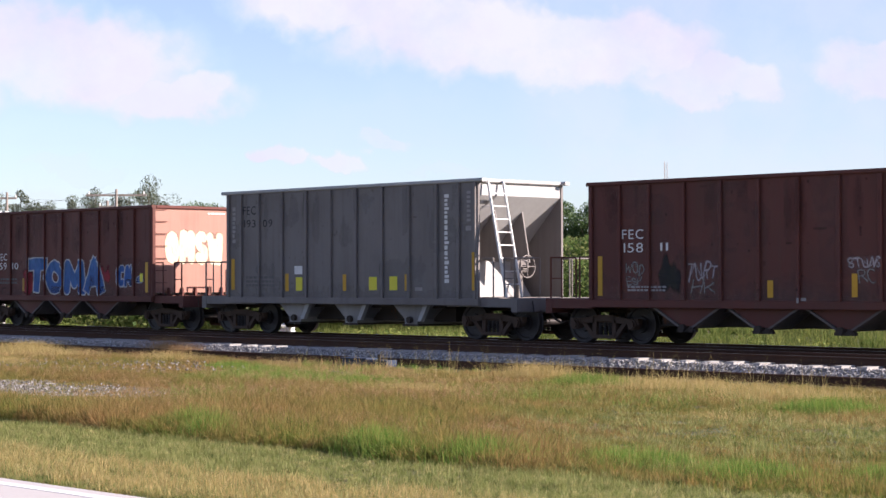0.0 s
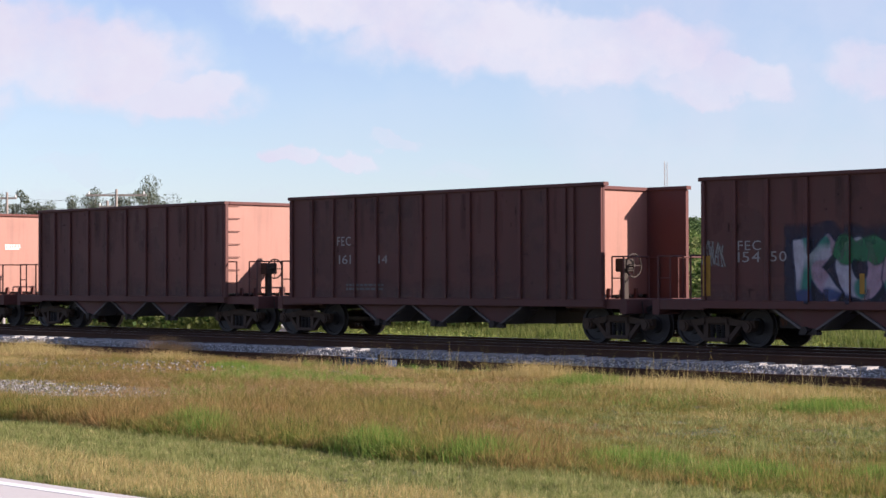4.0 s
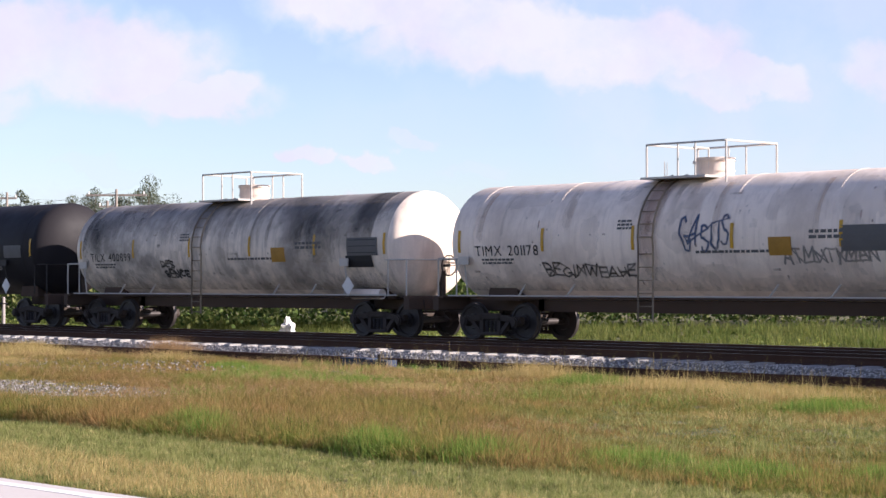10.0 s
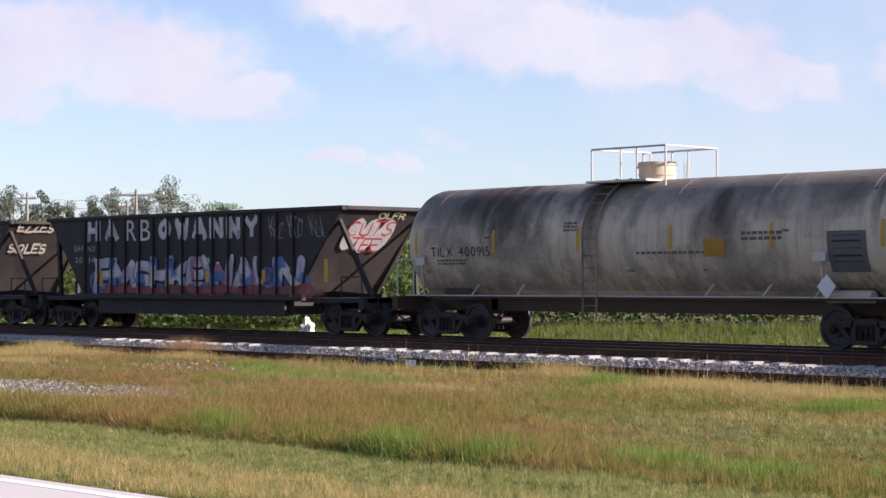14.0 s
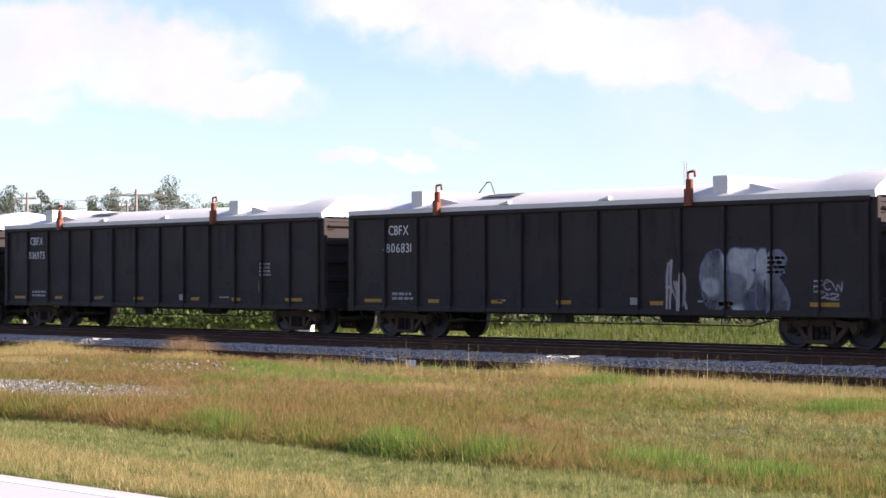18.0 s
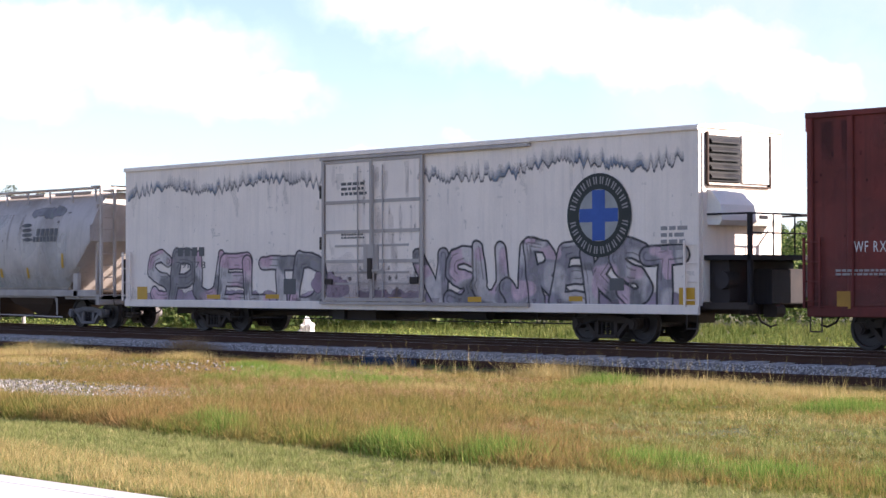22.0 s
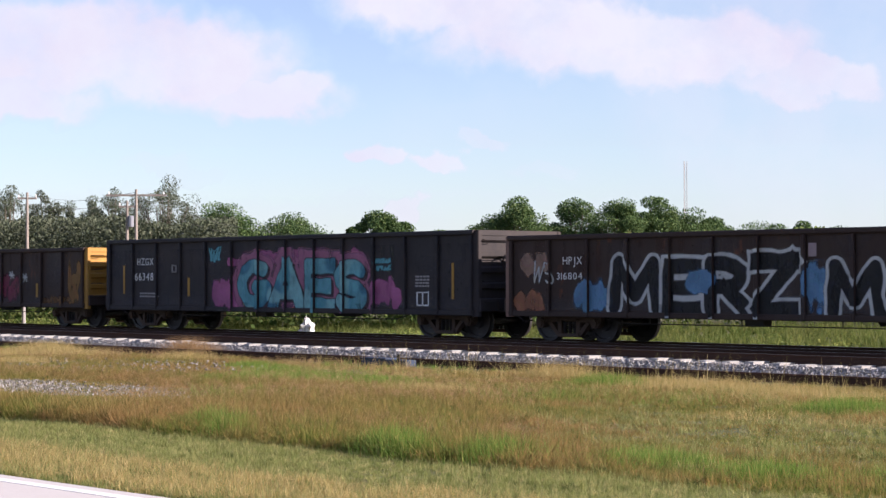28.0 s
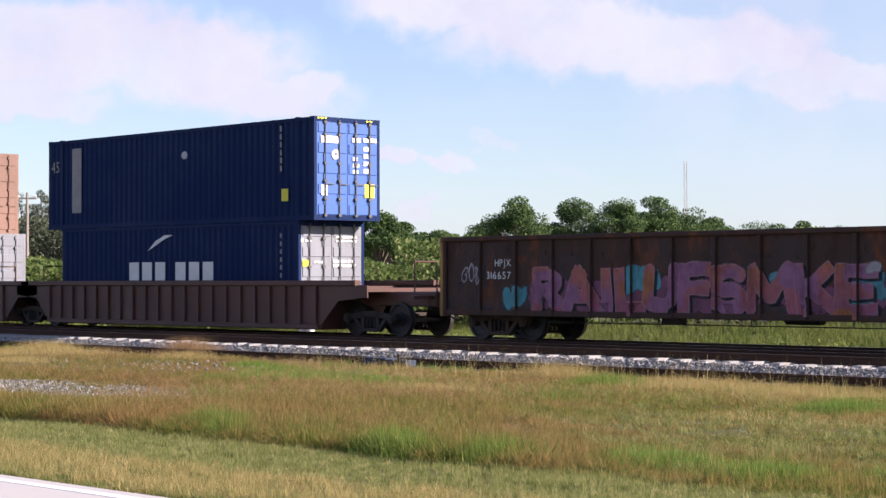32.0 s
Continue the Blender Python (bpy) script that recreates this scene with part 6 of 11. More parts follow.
STROKES = {  # the way each letter is drawn, in a box one high
    "A": (0.8, [[(0.02, 0), (0.4, 1), (0.78, 0)], [(0.2, 0.32), (0.6, 0.32)]]),
    "B": (0.72, [[(0.08, 0), (0.08, 1)], [(0.08, 1)] + bow(0.38, 0.76, 0.28, 0.24, 90, -90, 5) + [(0.08, 0.52)], [(0.08, 0.52)] + bow(0.42, 0.26, 0.3, 0.26, 90, -90, 5) + [(0.08, 0)]]),
    "C": (0.72, [bow(0.4, 0.5, 0.37, 0.5, 55, 305, 9)]),
    "D": (0.74, [[(0.08, 0), (0.08, 1)], [(0.08, 1)] + bow(0.3, 0.5, 0.42, 0.5, 80, -80, 7) + [(0.08, 0)]]),
    "E": (0.66, [[(0.66, 1), (0.06, 1), (0.06, 0), (0.66, 0)], [(0.06, 0.5), (0.55, 0.5)]]),
    "F": (0.62, [[(0.64, 1), (0.06, 1), (0.06, 0)], [(0.06, 0.52), (0.5, 0.52)]]),
    "G": (0.76, [bow(0.4, 0.5, 0.37, 0.5, 50, 330, 9) + [(0.74, 0.42), (0.44, 0.42)]]),
    "H": (0.74, [[(0.06, 0), (0.06, 1)], [(0.7, 0), (0.7, 1)], [(0.06, 0.48), (0.7, 0.52)]]),
    "I": (0.3, [[(0.15, 0), (0.15, 1)]]),
    "J": (0.62, [[(0.56, 1), (0.56, 0.3)] + bow(0.32, 0.28, 0.24, 0.28, 0, -170, 6)]),
    "K": (0.72, [[(0.06, 0), (0.06, 1)], [(0.68, 1), (0.1, 0.45)], [(0.26, 0.58), (0.72, 0)]]),
    "L": (0.6, [[(0.08, 1), (0.08, 0), (0.6, 0)]]),
    "M": (0.95, [[(0.05, 0), (0.12, 1), (0.48, 0.3), (0.84, 1), (0.92, 0)]]),
    "N": (0.78, [[(0.06, 0), (0.06, 1), (0.7, 0), (0.7, 1)]]),
    "O": (0.8, [bow(0.4, 0.5, 0.36, 0.48, 90, 450, 12)]),
    "P": (0.7, [[(0.08, 0), (0.08, 1)] + bow(0.36, 0.7, 0.3, 0.3, 90, -90, 6) + [(0.1, 0.4)]]),
    "Q": (0.82, [bow(0.4, 0.5, 0.36, 0.48, 90, 450, 12), [(0.5, 0.25), (0.82, -0.08)]]),
    "R": (0.74, [[(0.08, 0), (0.08, 1)] + bow(0.38, 0.74, 0.28, 0.26, 90, -90, 5) + [(0.1, 0.48)], [(0.34, 0.48), (0.74, 0)]]),
    "S": (0.68, [bow(0.36, 0.74, 0.3, 0.26, 35, 270, 7) + bow(0.34, 0.24, 0.3, 0.24, 90, -150, 7)]),
    "T": (0.76, [[(0, 1), (0.76, 1)], [(0.38, 1), (0.36, 0)]]),
    "U": (0.76, [[(0.07, 1), (0.07, 0.35)] + bow(0.38, 0.32, 0.31, 0.32, 180, 360, 6) + [(0.69, 1)]]),
    "V": (0.76, [[(0.02, 1), (0.38, 0), (0.74, 1)]]),
    "W": (1.0, [[(0.02, 1), (0.25, 0), (0.5, 0.75), (0.75, 0), (0.98, 1)]]),
    "X": (0.76, [[(0.04, 0), (0.72, 1)], [(0.04, 1), (0.72, 0)]]),
    "Y": (0.74, [[(0.02, 1), (0.37, 0.5), (0.72, 1)], [(0.37, 0.5), (0.37, 0)]]),
    "Z": (0.72, [[(0.04, 1), (0.7, 1), (0.04, 0), (0.72, 0)]]),
    "0": (0.6, [bow(0.3, 0.5, 0.26, 0.5, 90, 450, 10)]), "1": (0.3, [[(0.02, 0.8), (0.17, 1), (0.17, 0)]]),
    "2": (0.62, [bow(0.3, 0.72, 0.28, 0.28, 160, -40, 6) + [(0.02, 0), (0.62, 0)]]), "3": (0.6, [bow(0.26, 0.74, 0.28, 0.26, 150, -90, 6) + bow(0.28, 0.25, 0.3, 0.25, 90, -150, 6)]),
    "*": (0.8, [[(0.1, 0.5), (0.75, 0.55)], [(0.22, 0.05), (0.6, 0.98)], [(0.2, 0.92), (0.62, 0.1)]]), "!": (0.3, [[(0.18, 1), (0.12, 0.35)], [(0.12, 0.05), (0.13, 0.0)]])}


def vnoise(u, z, scale, seed):
    """Smooth noise from 0 to 1 over the side of a wagon."""
    g = np.random.default_rng(seed).random((64, 64))
    x, y = u * scale + 200.0, z * scale + 200.0
    i, j = np.floor(x).astype(int), np.floor(y).astype(int)
    fx, fy = x - i, y - j
    fx, fy = fx * fx * (3 - 2 * fx), fy * fy * (3 - 2 * fy)
    i, j, i1, j1 = i % 64, j % 64, (i + 1) % 64, (j + 1) % 64
    return (g[i, j] * (1 - fx) + g[i1, j] * fx) * (1 - fy) + (g[i, j1] * (1 - fx) + g[i1, j1] * fx) * fy


def edge(d, soft=0.025):
    return np.clip(0.5 - d / soft, 0, 1)


def lettered(s, u0, u1, z0, z1, hw, wob, seed, square=False, overlap=1.0):
    """Each letter of s as strokes (two ends, two half widths), filling the given stretch."""
    rnd = random.Random(seed)
    todo = [STROKES[c] for c in s.upper() if c in STROKES]
    pads = hw * 0.9
    total = sum(w for w, _ in todo)
    span = u1 - u0
    k = (span * overlap - len(todo) * 2 * pads * 0.9) / total if span * overlap > len(todo) * 2.6 * pads else span * 0.45 / total
    step_pad = (span - k * total) / max(1, len(todo))
    pen, out = u0, []
    H = z1 - z0 - 2 * hw
    for w, strokes in todo:
        tilt, up, tall, fl = rnd.uniform(-1, 1) * wob * 0.8, rnd.uniform(-0.5, 0.5) * wob * H * 0.5, 1 + rnd.uniform(-0.5, 0.3) * wob, rnd.uniform(-0.35, 0.35) * min(1, 3 * wob)
        segs = []
        for st in strokes:
            pts = []
            for x, y in st:
                px, py = pen + step_pad / 2 + x * k, z0 + hw + y * H * tall + up
                px += tilt * (py - (z0 + z1) / 2)
                pts.append((px + rnd.uniform(-1, 1) * 0.12 * wob * k, py + rnd.uniform(-1, 1) * 0.06 * wob * H))
            for (ax, ay), (bx, by) in zip(pts, pts[1:]):
                ha = hw * (1 + fl * (1 - 2 * min(1, max(0, (ay - z0) / (z1 - z0)))))
                hb = hw * (1 + fl * (1 - 2 * min(1, max(0, (by - z0) / (z1 - z0)))))
                segs.append((ax, ay, bx, by, ha, hb, square and len(st) <= 4))
        out.append(segs)
        pen += w * k + step_pad
    return out


class Canvas:
    """A stretch of a wagon's side that is sprayed cell by cell."""

    def __init__(self, u0, u1, z0, z1, cell=0.024):
        self.cell = cell
        us, zs = np.arange(u0, u1, cell) + cell / 2, np.arange(z0, z1, cell) + cell / 2
        self.u, self.z = np.meshgrid(us, zs)
        self.rgb, self.a = np.zeros(self.u.shape + (3,)), np.zeros(self.u.shape)

    def over(self, mask, col, strength=1.0):
        m = np.clip(mask, 0, 1) * strength
        a = m + self.a * (1 - m)
        col = np.array(col)
        self.rgb = (col * m[..., None] + self.rgb * (self.a * (1 - m))[..., None]) / np.maximum(a, 1e-6)[..., None]
        self.a = a

    def dist(self, segs, wob=0.0, du=0.0, dz=0.0, seed=1):
        """Distance to the edge of a letter; below zero inside it."""
        u, z = self.u - du, self.z - dz
        if wob:
            u, z = u + wob * 2 * (vnoise(u, z, 3.1, seed) - 0.5), z + wob * 2 * (vnoise(u, z, 3.7, seed + 1) - 0.5)
        best = np.full(u.shape, 9.0)
        for ax, ay, bx, by, ha, hb, sq in segs:
            lx, ly = bx - ax, by - ay
            L = math.hypot(lx, ly) or 1e-6
            t = ((u - ax) * lx + (z - ay) * ly) / (L * L)
            tc = np.clip(t, 0, 1)
            h = ha + (hb - ha) * tc
            if sq:
                al = (np.abs(t - 0.5) - 0.5) * L - 0.8 * h
                pe = np.abs((u - ax) * ly - (z - ay) * lx) / L - h
                d = np.maximum(al, pe)
            else:
                d = np.hypot(u - ax - lx * tc, z - ay - ly * tc) - h
            best = np.minimum(best, d)
        return best

    def cells(self):
        """Runs of like-coloured cells along each row: row, first, last cell and colour."""
        q = np.round(np.concatenate([np.sqrt(self.rgb) * 40, self.a[..., None] * 8], 2)).astype(int)
        for r in range(q.shape[0]):
            row = q[r]
            cuts = np.nonzero(np.any(row[1:] != row[:-1], 1))[0] + 1
            for a, b in zip([0] + cuts.tolist(), cuts.tolist() + [len(row)]):
                if row[a][3] > 0:
                    yield r, a, b, ((row[a][0] / 40.0) ** 2, (row[a][1] / 40.0) ** 2, (row[a][2] / 40.0) ** 2, row[a][3] / 8.0)

    def build(self, quads, cols, parent):
        me = raw_mesh("graffiti", np.array(quads, float), [(0, 1, 2, 3)], M_SPRAYED)
        at = me.attributes.new("paint", "FLOAT_COLOR", "CORNER")
        at.data.foreach_set("color", np.repeat(np.array(cols, np.float32), 4, 0).reshape(-1))
        return part("graffiti", me, None, parent)

    def lay(self, wg, dark=1.0):
        side = side_of(wg)
        LAYERS[side["parent"].name] = k = LAYERS.get(side["parent"].name, 0) + 1
        d = 0.003 + 0.0005 * k
        edges, pos = [], -99.0
        for a, c in sorted(side.get("ribs", ())):
            edges += [(pos, a, side["y"]), (a, c, side["rib_y"])]
            pos = c
        edges.append((pos, 99.0, side["y"]))
        bend, h = side.get("bend"), self.cell / 2
        quads, cols = [], []
        for r, a, b, c in self.cells():
            z = self.z[r, 0]
            ua, ub = self.u[r, a] - h, self.u[r, b - 1] + h
            y0, y1 = (bend(z - h) - d, bend(z + h) - d) if bend else (None, None)
            for e0, e1, yy in (edges if not bend else [(-99, 99, 0)]):
                p, q = max(ua, e0), min(ub, e1)
                if q - p > 1e-4:
                    ya, yb = (y0, y1) if bend else (yy - d, yy - d)
                    quads.append([(p, ya, z - h), (q, ya, z - h), (q, yb, z + h), (p, yb, z + h)])
                    cols.append(c)
        if quads:
            return self.build(quads, cols, side["parent"])

    def lay_end(self, wg):
        LAYERS[wg[0].name + "_end"] = k = LAYERS.get(wg[0].name + "_end", 0) + 1
        x, h = end_x(wg) + 0.004 + 0.0005 * k, self.cell / 2
        quads, cols = [], []
        for r, a, b, c in self.cells():
            z, ua, ub = self.z[r, 0], self.u[r, a] - h, self.u[r, b - 1] + h
            xa = xb = x
            if "ballast_gondola" in wg[0].name:
                xa, xb = (x - 2.1 * (3.5 - zz) / 2.4 + 0.03 for zz in (z - h, z + h))
            quads.append([(xa, ua, z - h), (xa, ub, z - h), (xb, ub, z + h), (xb, ua, z + h)])
            cols.append(c)
        if quads:
            return self.build(quads, cols, wg[0])


LAYERS = {}


def graffiti(wg, s, u0, u1, z0, z1, fill, line, back, light, jit, off, deep=True, accents=(), rim=0.035, fat=None, square=False, outer=None, shine=None, overlap=1.06):
    """A sprayed piece: a haze behind, a drop shade, then letter over letter with outline, a fade from fill to light, patches of other colours and glints."""
    sd = len(s) + int(abs(u0) * 10)
    hw = (fat or 0.09 + 0.7 * min(off, 0.1)) * (z1 - z0)
    c = Canvas(u0 - 0.3, u1 + 0.3, max(z0 - 0.06, 0.62), z1 + 0.3)
    hw = min(hw, 0.42 * (u1 - u0) / max(1, len(s)))
    segs = lettered(s, u0, u1, z0, z1, hw, jit, sd, square, overlap)
    ds = [c.dist(g, 0.03, seed=sd + i) for i, g in enumerate(segs)]
    every = np.minimum.reduce(ds)
    n1, n2, n3 = vnoise(c.u, c.z, 1.3, sd), vnoise(c.u, c.z, 3.0, sd + 1), vnoise(c.u, c.z, 7.0, sd + 2)
    if back:
        c.over(edge(every - 0.2 - 0.12 * n2, 0.14), as_col(back), 0.8)
    if outer:
        c.over(edge(every - rim - 0.1 - 0.03 * n2, 0.05), as_col(outer), 0.9)
    if deep:
        sh = np.minimum.reduce([c.dist(g, 0.03, 0.05 * k, -0.035 * k, sd + i) for i, g in enumerate(segs) for k in (1, 2)])
        c.over(edge(sh - rim * 0.6, 0.03), (0.012, 0.012, 0.016), 0.9)
    f0, f1 = np.array(as_col(fill)), np.array(as_col(light) if light else as_col(fill))
    t = np.clip((c.z - z0) / (z1 - z0) + 0.5 * (n1 - 0.5), 0, 1)[..., None]
    body = f0 * (1 - t) + f1 * t
    for i, ac in enumerate(accents):
        m = np.clip((vnoise(c.u, c.z, 1.5 + 0.4 * i, sd + 20 + i) - 0.58) * 9, 0, 1)[..., None]
        body = body * (1 - m) + np.array(as_col(ac)) * m
    body = body * (0.85 + 0.3 * n3)[..., None]
    for i, d in enumerate(ds):
        c.over(edge(d - rim), as_col(line), 0.95)
        c.over(edge(d), body)
        if shine:
            c.over(edge(np.abs(d + 0.5 * hw) - 0.014) * np.clip((n2 - 0.55) * 12, 0, 1), as_col(shine), 0.8)
    # paint that has run at the foot
    c.a *= np.clip(1.15 - 0.5 * (vnoise(c.u, c.z * 0.15, 5.0, sd + 7) > 0.75) * (c.z < z0 + 0.25), 0, 1)
    c.lay(wg)


def scrawl(wg, s, u0, u1, z0, z1, mat, off, jit):
    """A quick tag in one line: thin slanting strokes run together."""
    sd = len(s) + int(abs(z0) * 50)
    c = Canvas(u0 - 0.1, u1 + 0.1, z0 - 0.1, z1 + 0.1, 0.02)
    hw = 0.016 + max(0, off) * 0.5 + 0.012 * (z1 - z0)
    segs = lettered(s, u0, u1, z0, z1, hw, jit + 0.25, sd)
    m = np.zeros(c.u.shape)
    last = None
    for g in segs:
        if last and len(s) > 2:
            g = g + [(last[2], last[3], g[0][0], g[0][1], hw * 0.7, hw * 0.7, False)]
        m = np.maximum(m, edge(c.dist(g, 0.02, seed=sd), 0.03))
        last = g[-1]
    c.over(m, as_col(mat), 0.85)
    c.lay(wg)


def cloud_on(wg, u0, u1, z0, z1, mat, n):
    """A soft sprayed patch with a billowing rim."""
    sd = int(abs(u0 * 37 + z1 * 11) * 10)
    rnd = random.Random(sd)
    c = Canvas(u0 - 0.06, u1 + 0.06, max(z0 - 0.04, 0.62), z1 + 0.05)
    d = np.full(c.u.shape, 9.0)
    if n == 1:
        d = np.hypot((c.u - (u0 + u1) / 2) / (u1 - u0) * 2, (c.z - (z0 + z1) / 2) / (z1 - z0) * 2) - 1
        d = d * min(u1 - u0, z1 - z0) / 2
    else:
        for i in range(n):
            ru, rw = min((u1 - u0) / 2, (u1 - u0) / n * rnd.uniform(0.7, 1.1)), (z1 - z0) * rnd.uniform(0.28, 0.48)
            bu, bz = u0 + ru + (u1 - u0 - 2 * ru) * (i + rnd.uniform(-0.2, 0.2)) / max(1, n - 1), z0 + rw + (z1 - z0 - 2 * rw) * rnd.random()
            d = np.minimum(d, (np.hypot((c.u - bu) / ru, (c.z - bz) / rw) - 1) * min(ru, rw))
        d = d + 0.12 * (vnoise(c.u, c.z, 5.0, sd) - 0.5)
    col = np.array(as_col(mat)) * (0.75 + 0.5 * vnoise(c.u, c.z, 2.5, sd + 3))[..., None]
    c.over(edge(d, 0.05 if n > 1 else 0.02), col, 0.88)
    c.lay(wg)


def runs_on(wg, u0, u1, z0, z1, n, mat):
    """Stains that have run down the side: thin ragged tapering streaks."""
    rnd, p = random.Random(int(abs(u0 * 53 + z0 * 17) * 10)), []
    for i in range(n):
        u, wd = rnd.uniform(u0, u1), rnd.uniform(0.012, 0.05)
        a = z1 - (z1 - z0) * rnd.random() ** 2 * 0.6
        b = a - (z1 - z0) * rnd.uniform(0.15, 0.75)
        b = max(b, z0)
        m = a * 0.4 + b * 0.6
        p.append((i, [(u - wd, a), (u - wd * rnd.uniform(0.5, 1.2), m), (u + rnd.uniform(-0.3, 0.3) * wd, b), (u + wd * rnd.uniform(0.5, 1.2), m), (u + wd, a)]))
    lay(wg, "stain_run", p, mat, 1.2)


def end_x(wg):
    return wg[4] if len(wg) > 2 else wg[1] + 0.02


def end_bars(wg, u0, u1, z0, z1, rows, mat):
    hh = (z1 - z0) / (1.7 * rows)
    paint_end("end_stencil", bars(u0, z1 - hh, u1 - u0, rows, hh, rows), mat, wg[0], end_x(wg), 1)


def end_mark(wg, u0, u1, z0, z1, mat):
    paint_end("end_decal", bar(u0, u1, z0, z1), mat, wg[0], end_x(wg), 1)


def end_scrawl(wg, s, u0, u1, z0, z1, mat, off, jit):
    """Sprayed letters on the end that faces the train's head."""
    c = Canvas(u0 - 0.06, u1 + 0.06, z0 - 0.06, z1 + 0.06)
    thick = 0.02 if off < 0.02 else (z1 - z0) * min(0.2, 0.06 + off)
    segs = lettered(s, u0, u1, z0, z1, thick, jit, len(s) + 3, off > 0.04)
    for k, g in enumerate(segs):
        c.over(edge(c.dist(g, 0.02 * (off > 0.04))), as_col(mat), 0.9)
    c.lay_end(wg)


def drips(wg, u0, u1, z):
    """A sprayed fringe of icicles under the eaves: thin, fading up, with a dark jagged rim."""
    c = Canvas(u0, u1, z - 0.7, z + 0.12)
    tooth = np.abs(((c.u * 2.6 + 0.6 * np.sin(c.u * 3.1)) % 1.0) - 0.5) * 2
    small = np.abs(((c.u * 6.1 + 0.8 * np.sin(c.u * 4.3)) % 1.0) - 0.5) * 2
    low = z - 0.42 + 0.2 * np.sin(c.u * 1.15 + 0.6 * np.sin(c.u * 0.7)) * 0.6 - 0.2 * tooth * (0.5 + vnoise(c.u, c.u * 0, 1.1, 5)) + 0.1 * small
    d = low - c.z
    up = np.clip(1 - (c.z - low) / (0.14 + 0.3 * vnoise(c.u, c.z * 0.3, 5.0, 8)), 0, 1)
    c.over(edge(d, 0.03) * up * 0.55, (0.34, 0.33, 0.36))
    c.over(edge(d, 0.03) * up * (vnoise(c.u, c.z, 2.2, 3) > 0.66) * 0.5, (0.14, 0.24, 0.38))
    c.over(edge(np.abs(d + 0.01) - 0.022, 0.025) * 0.9, (0.035, 0.035, 0.045))
    c.lay(wg)


def door_wear(wg, u0, u1, z0, z1):
    """Rust scabs, run marks and overspray on a sliding door, heaviest along its foot."""
    c = Canvas(u0, u1, z0, z1, 0.035)
    k = (c.z - z0) / (z1 - z0)
    fine, wide = vnoise(c.u, c.z, 7.0, 71), vnoise(c.u, c.z, 1.6, 72)
    runs = vnoise(c.u, c.z * 0.14, 7.0, 73)
    c.over(np.clip((runs - 0.6) * 4, 0, 1) * np.clip(wide - 0.25, 0, 1) * 0.5, (0.2, 0.13, 0.1))
    c.over(np.clip(0.42 - k - 0.3 * wide, 0, 0.4) * 1.6, (0.3, 0.22, 0.24))
    c.over(np.clip((fine - 0.76) * 9, 0, 1) * (k < 0.22) * 0.6, (0.08, 0.05, 0.045))
    c.over(np.clip((fine - 0.86) * 9, 0, 1) * (wide > 0.5) * 0.5, (0.16, 0.09, 0.06))
    c.lay(wg)


def emblem(wg, u0, u1, z0, z1):
    """Round dark badge with a pale ring of lettering bars and a blue cross."""
    cu, cw, ru, rw = (u0 + u1) / 2, (z0 + z1) / 2, (u1 - u0) / 2, (z1 - z0) / 2
    lay(wg, "emblem_disc", [(0, [(cu + ru * math.cos(a * 0.157), cw + rw * math.sin(a * 0.157)) for a in range(40)])], spray(0.035, 0.04, 0.035), 5)
    p = []
    for k in range(26):
        a = 2 * math.pi * k / 26
        if k in (0, 13):
            continue
        c, sn = math.cos(a), math.sin(a)
        for d in (-0.06, 0.03):
            p.append((0, [(cu + ru * f * math.cos(a + e), cw + rw * f * math.sin(a + e)) for f, e in ((0.74, d), (0.92, d), (0.92, d + 0.045), (0.74, d + 0.045))]))
    lay(wg, "emblem_lettering", p, M_FADEW, 6)
    lay(wg, "emblem_field", [(0, [(cu + 0.62 * ru * math.cos(a * 0.157), cw + 0.62 * rw * math.sin(a * 0.157)) for a in range(40)])], spray(0.4, 0.4, 0.38), 6)
    lay(wg, "emblem_cross", bar(cu - 0.2 * ru, cu + 0.2 * ru, cw - 0.6 * rw, cw + 0.6 * rw) + bar(cu - 0.6 * ru, cu - 0.2 * ru, cw - 0.16 * rw, cw + 0.16 * rw) + bar(cu + 0.2 * ru, cu + 0.6 * ru, cw - 0.16 * rw, cw + 0.16 * rw), spray(0.05, 0.12, 0.42), 7)


def grime(wg, u0, u1, z0, z1, seed, rust, dust, feet=0.0, amount=1.0):
    """Wear with a shape of its own: rust below the rim, run marks, dust thrown up along the sill, scabs and dents."""
    c = Canvas(u0, u1, z0, z1, 0.05)
    k = (c.z - z0) / (z1 - z0)
    fine, wide = vnoise(c.u, c.z, 6.0, seed), vnoise(c.u, c.z, 1.1, seed + 1)
    runs, thin = vnoise(c.u, c.z * 0.12, 5.5, seed + 2), vnoise(c.u, c.z * 0.3, 11.0, seed + 3)
    c.over(np.clip((runs - 0.6) * 4, 0, 1) * np.clip((k - 0.3 - 0.5 * wide) * 3, 0, 1) * 0.4 * amount, rust)
    c.over(np.clip((wide - 0.55) * 4, 0, 1) * (0.5 + 0.5 * fine) * 0.3 * amount, dust)
    c.over(np.clip(0.3 - k - 0.25 * wide, 0, 0.3) * 2.2 * (0.4 + thin) * amount, dust)
    c.over(np.clip((vnoise(c.u, c.z, 7.0, seed + 5) - 0.93) * 20, 0, 1) * 0.7 * amount, rust)
    for a, b in (wg[1] if feet and len(wg) > 2 else ()):
        top = z0 + 0.2 + 0.3 * random.Random(int(a * 100)).random()
        c.over((np.abs(c.u - (a + b) / 2) < 0.08 + 0.05 * fine) * np.clip((top - c.z) * 6, 0, 1) * feet, rust)
    c.lay(wg)


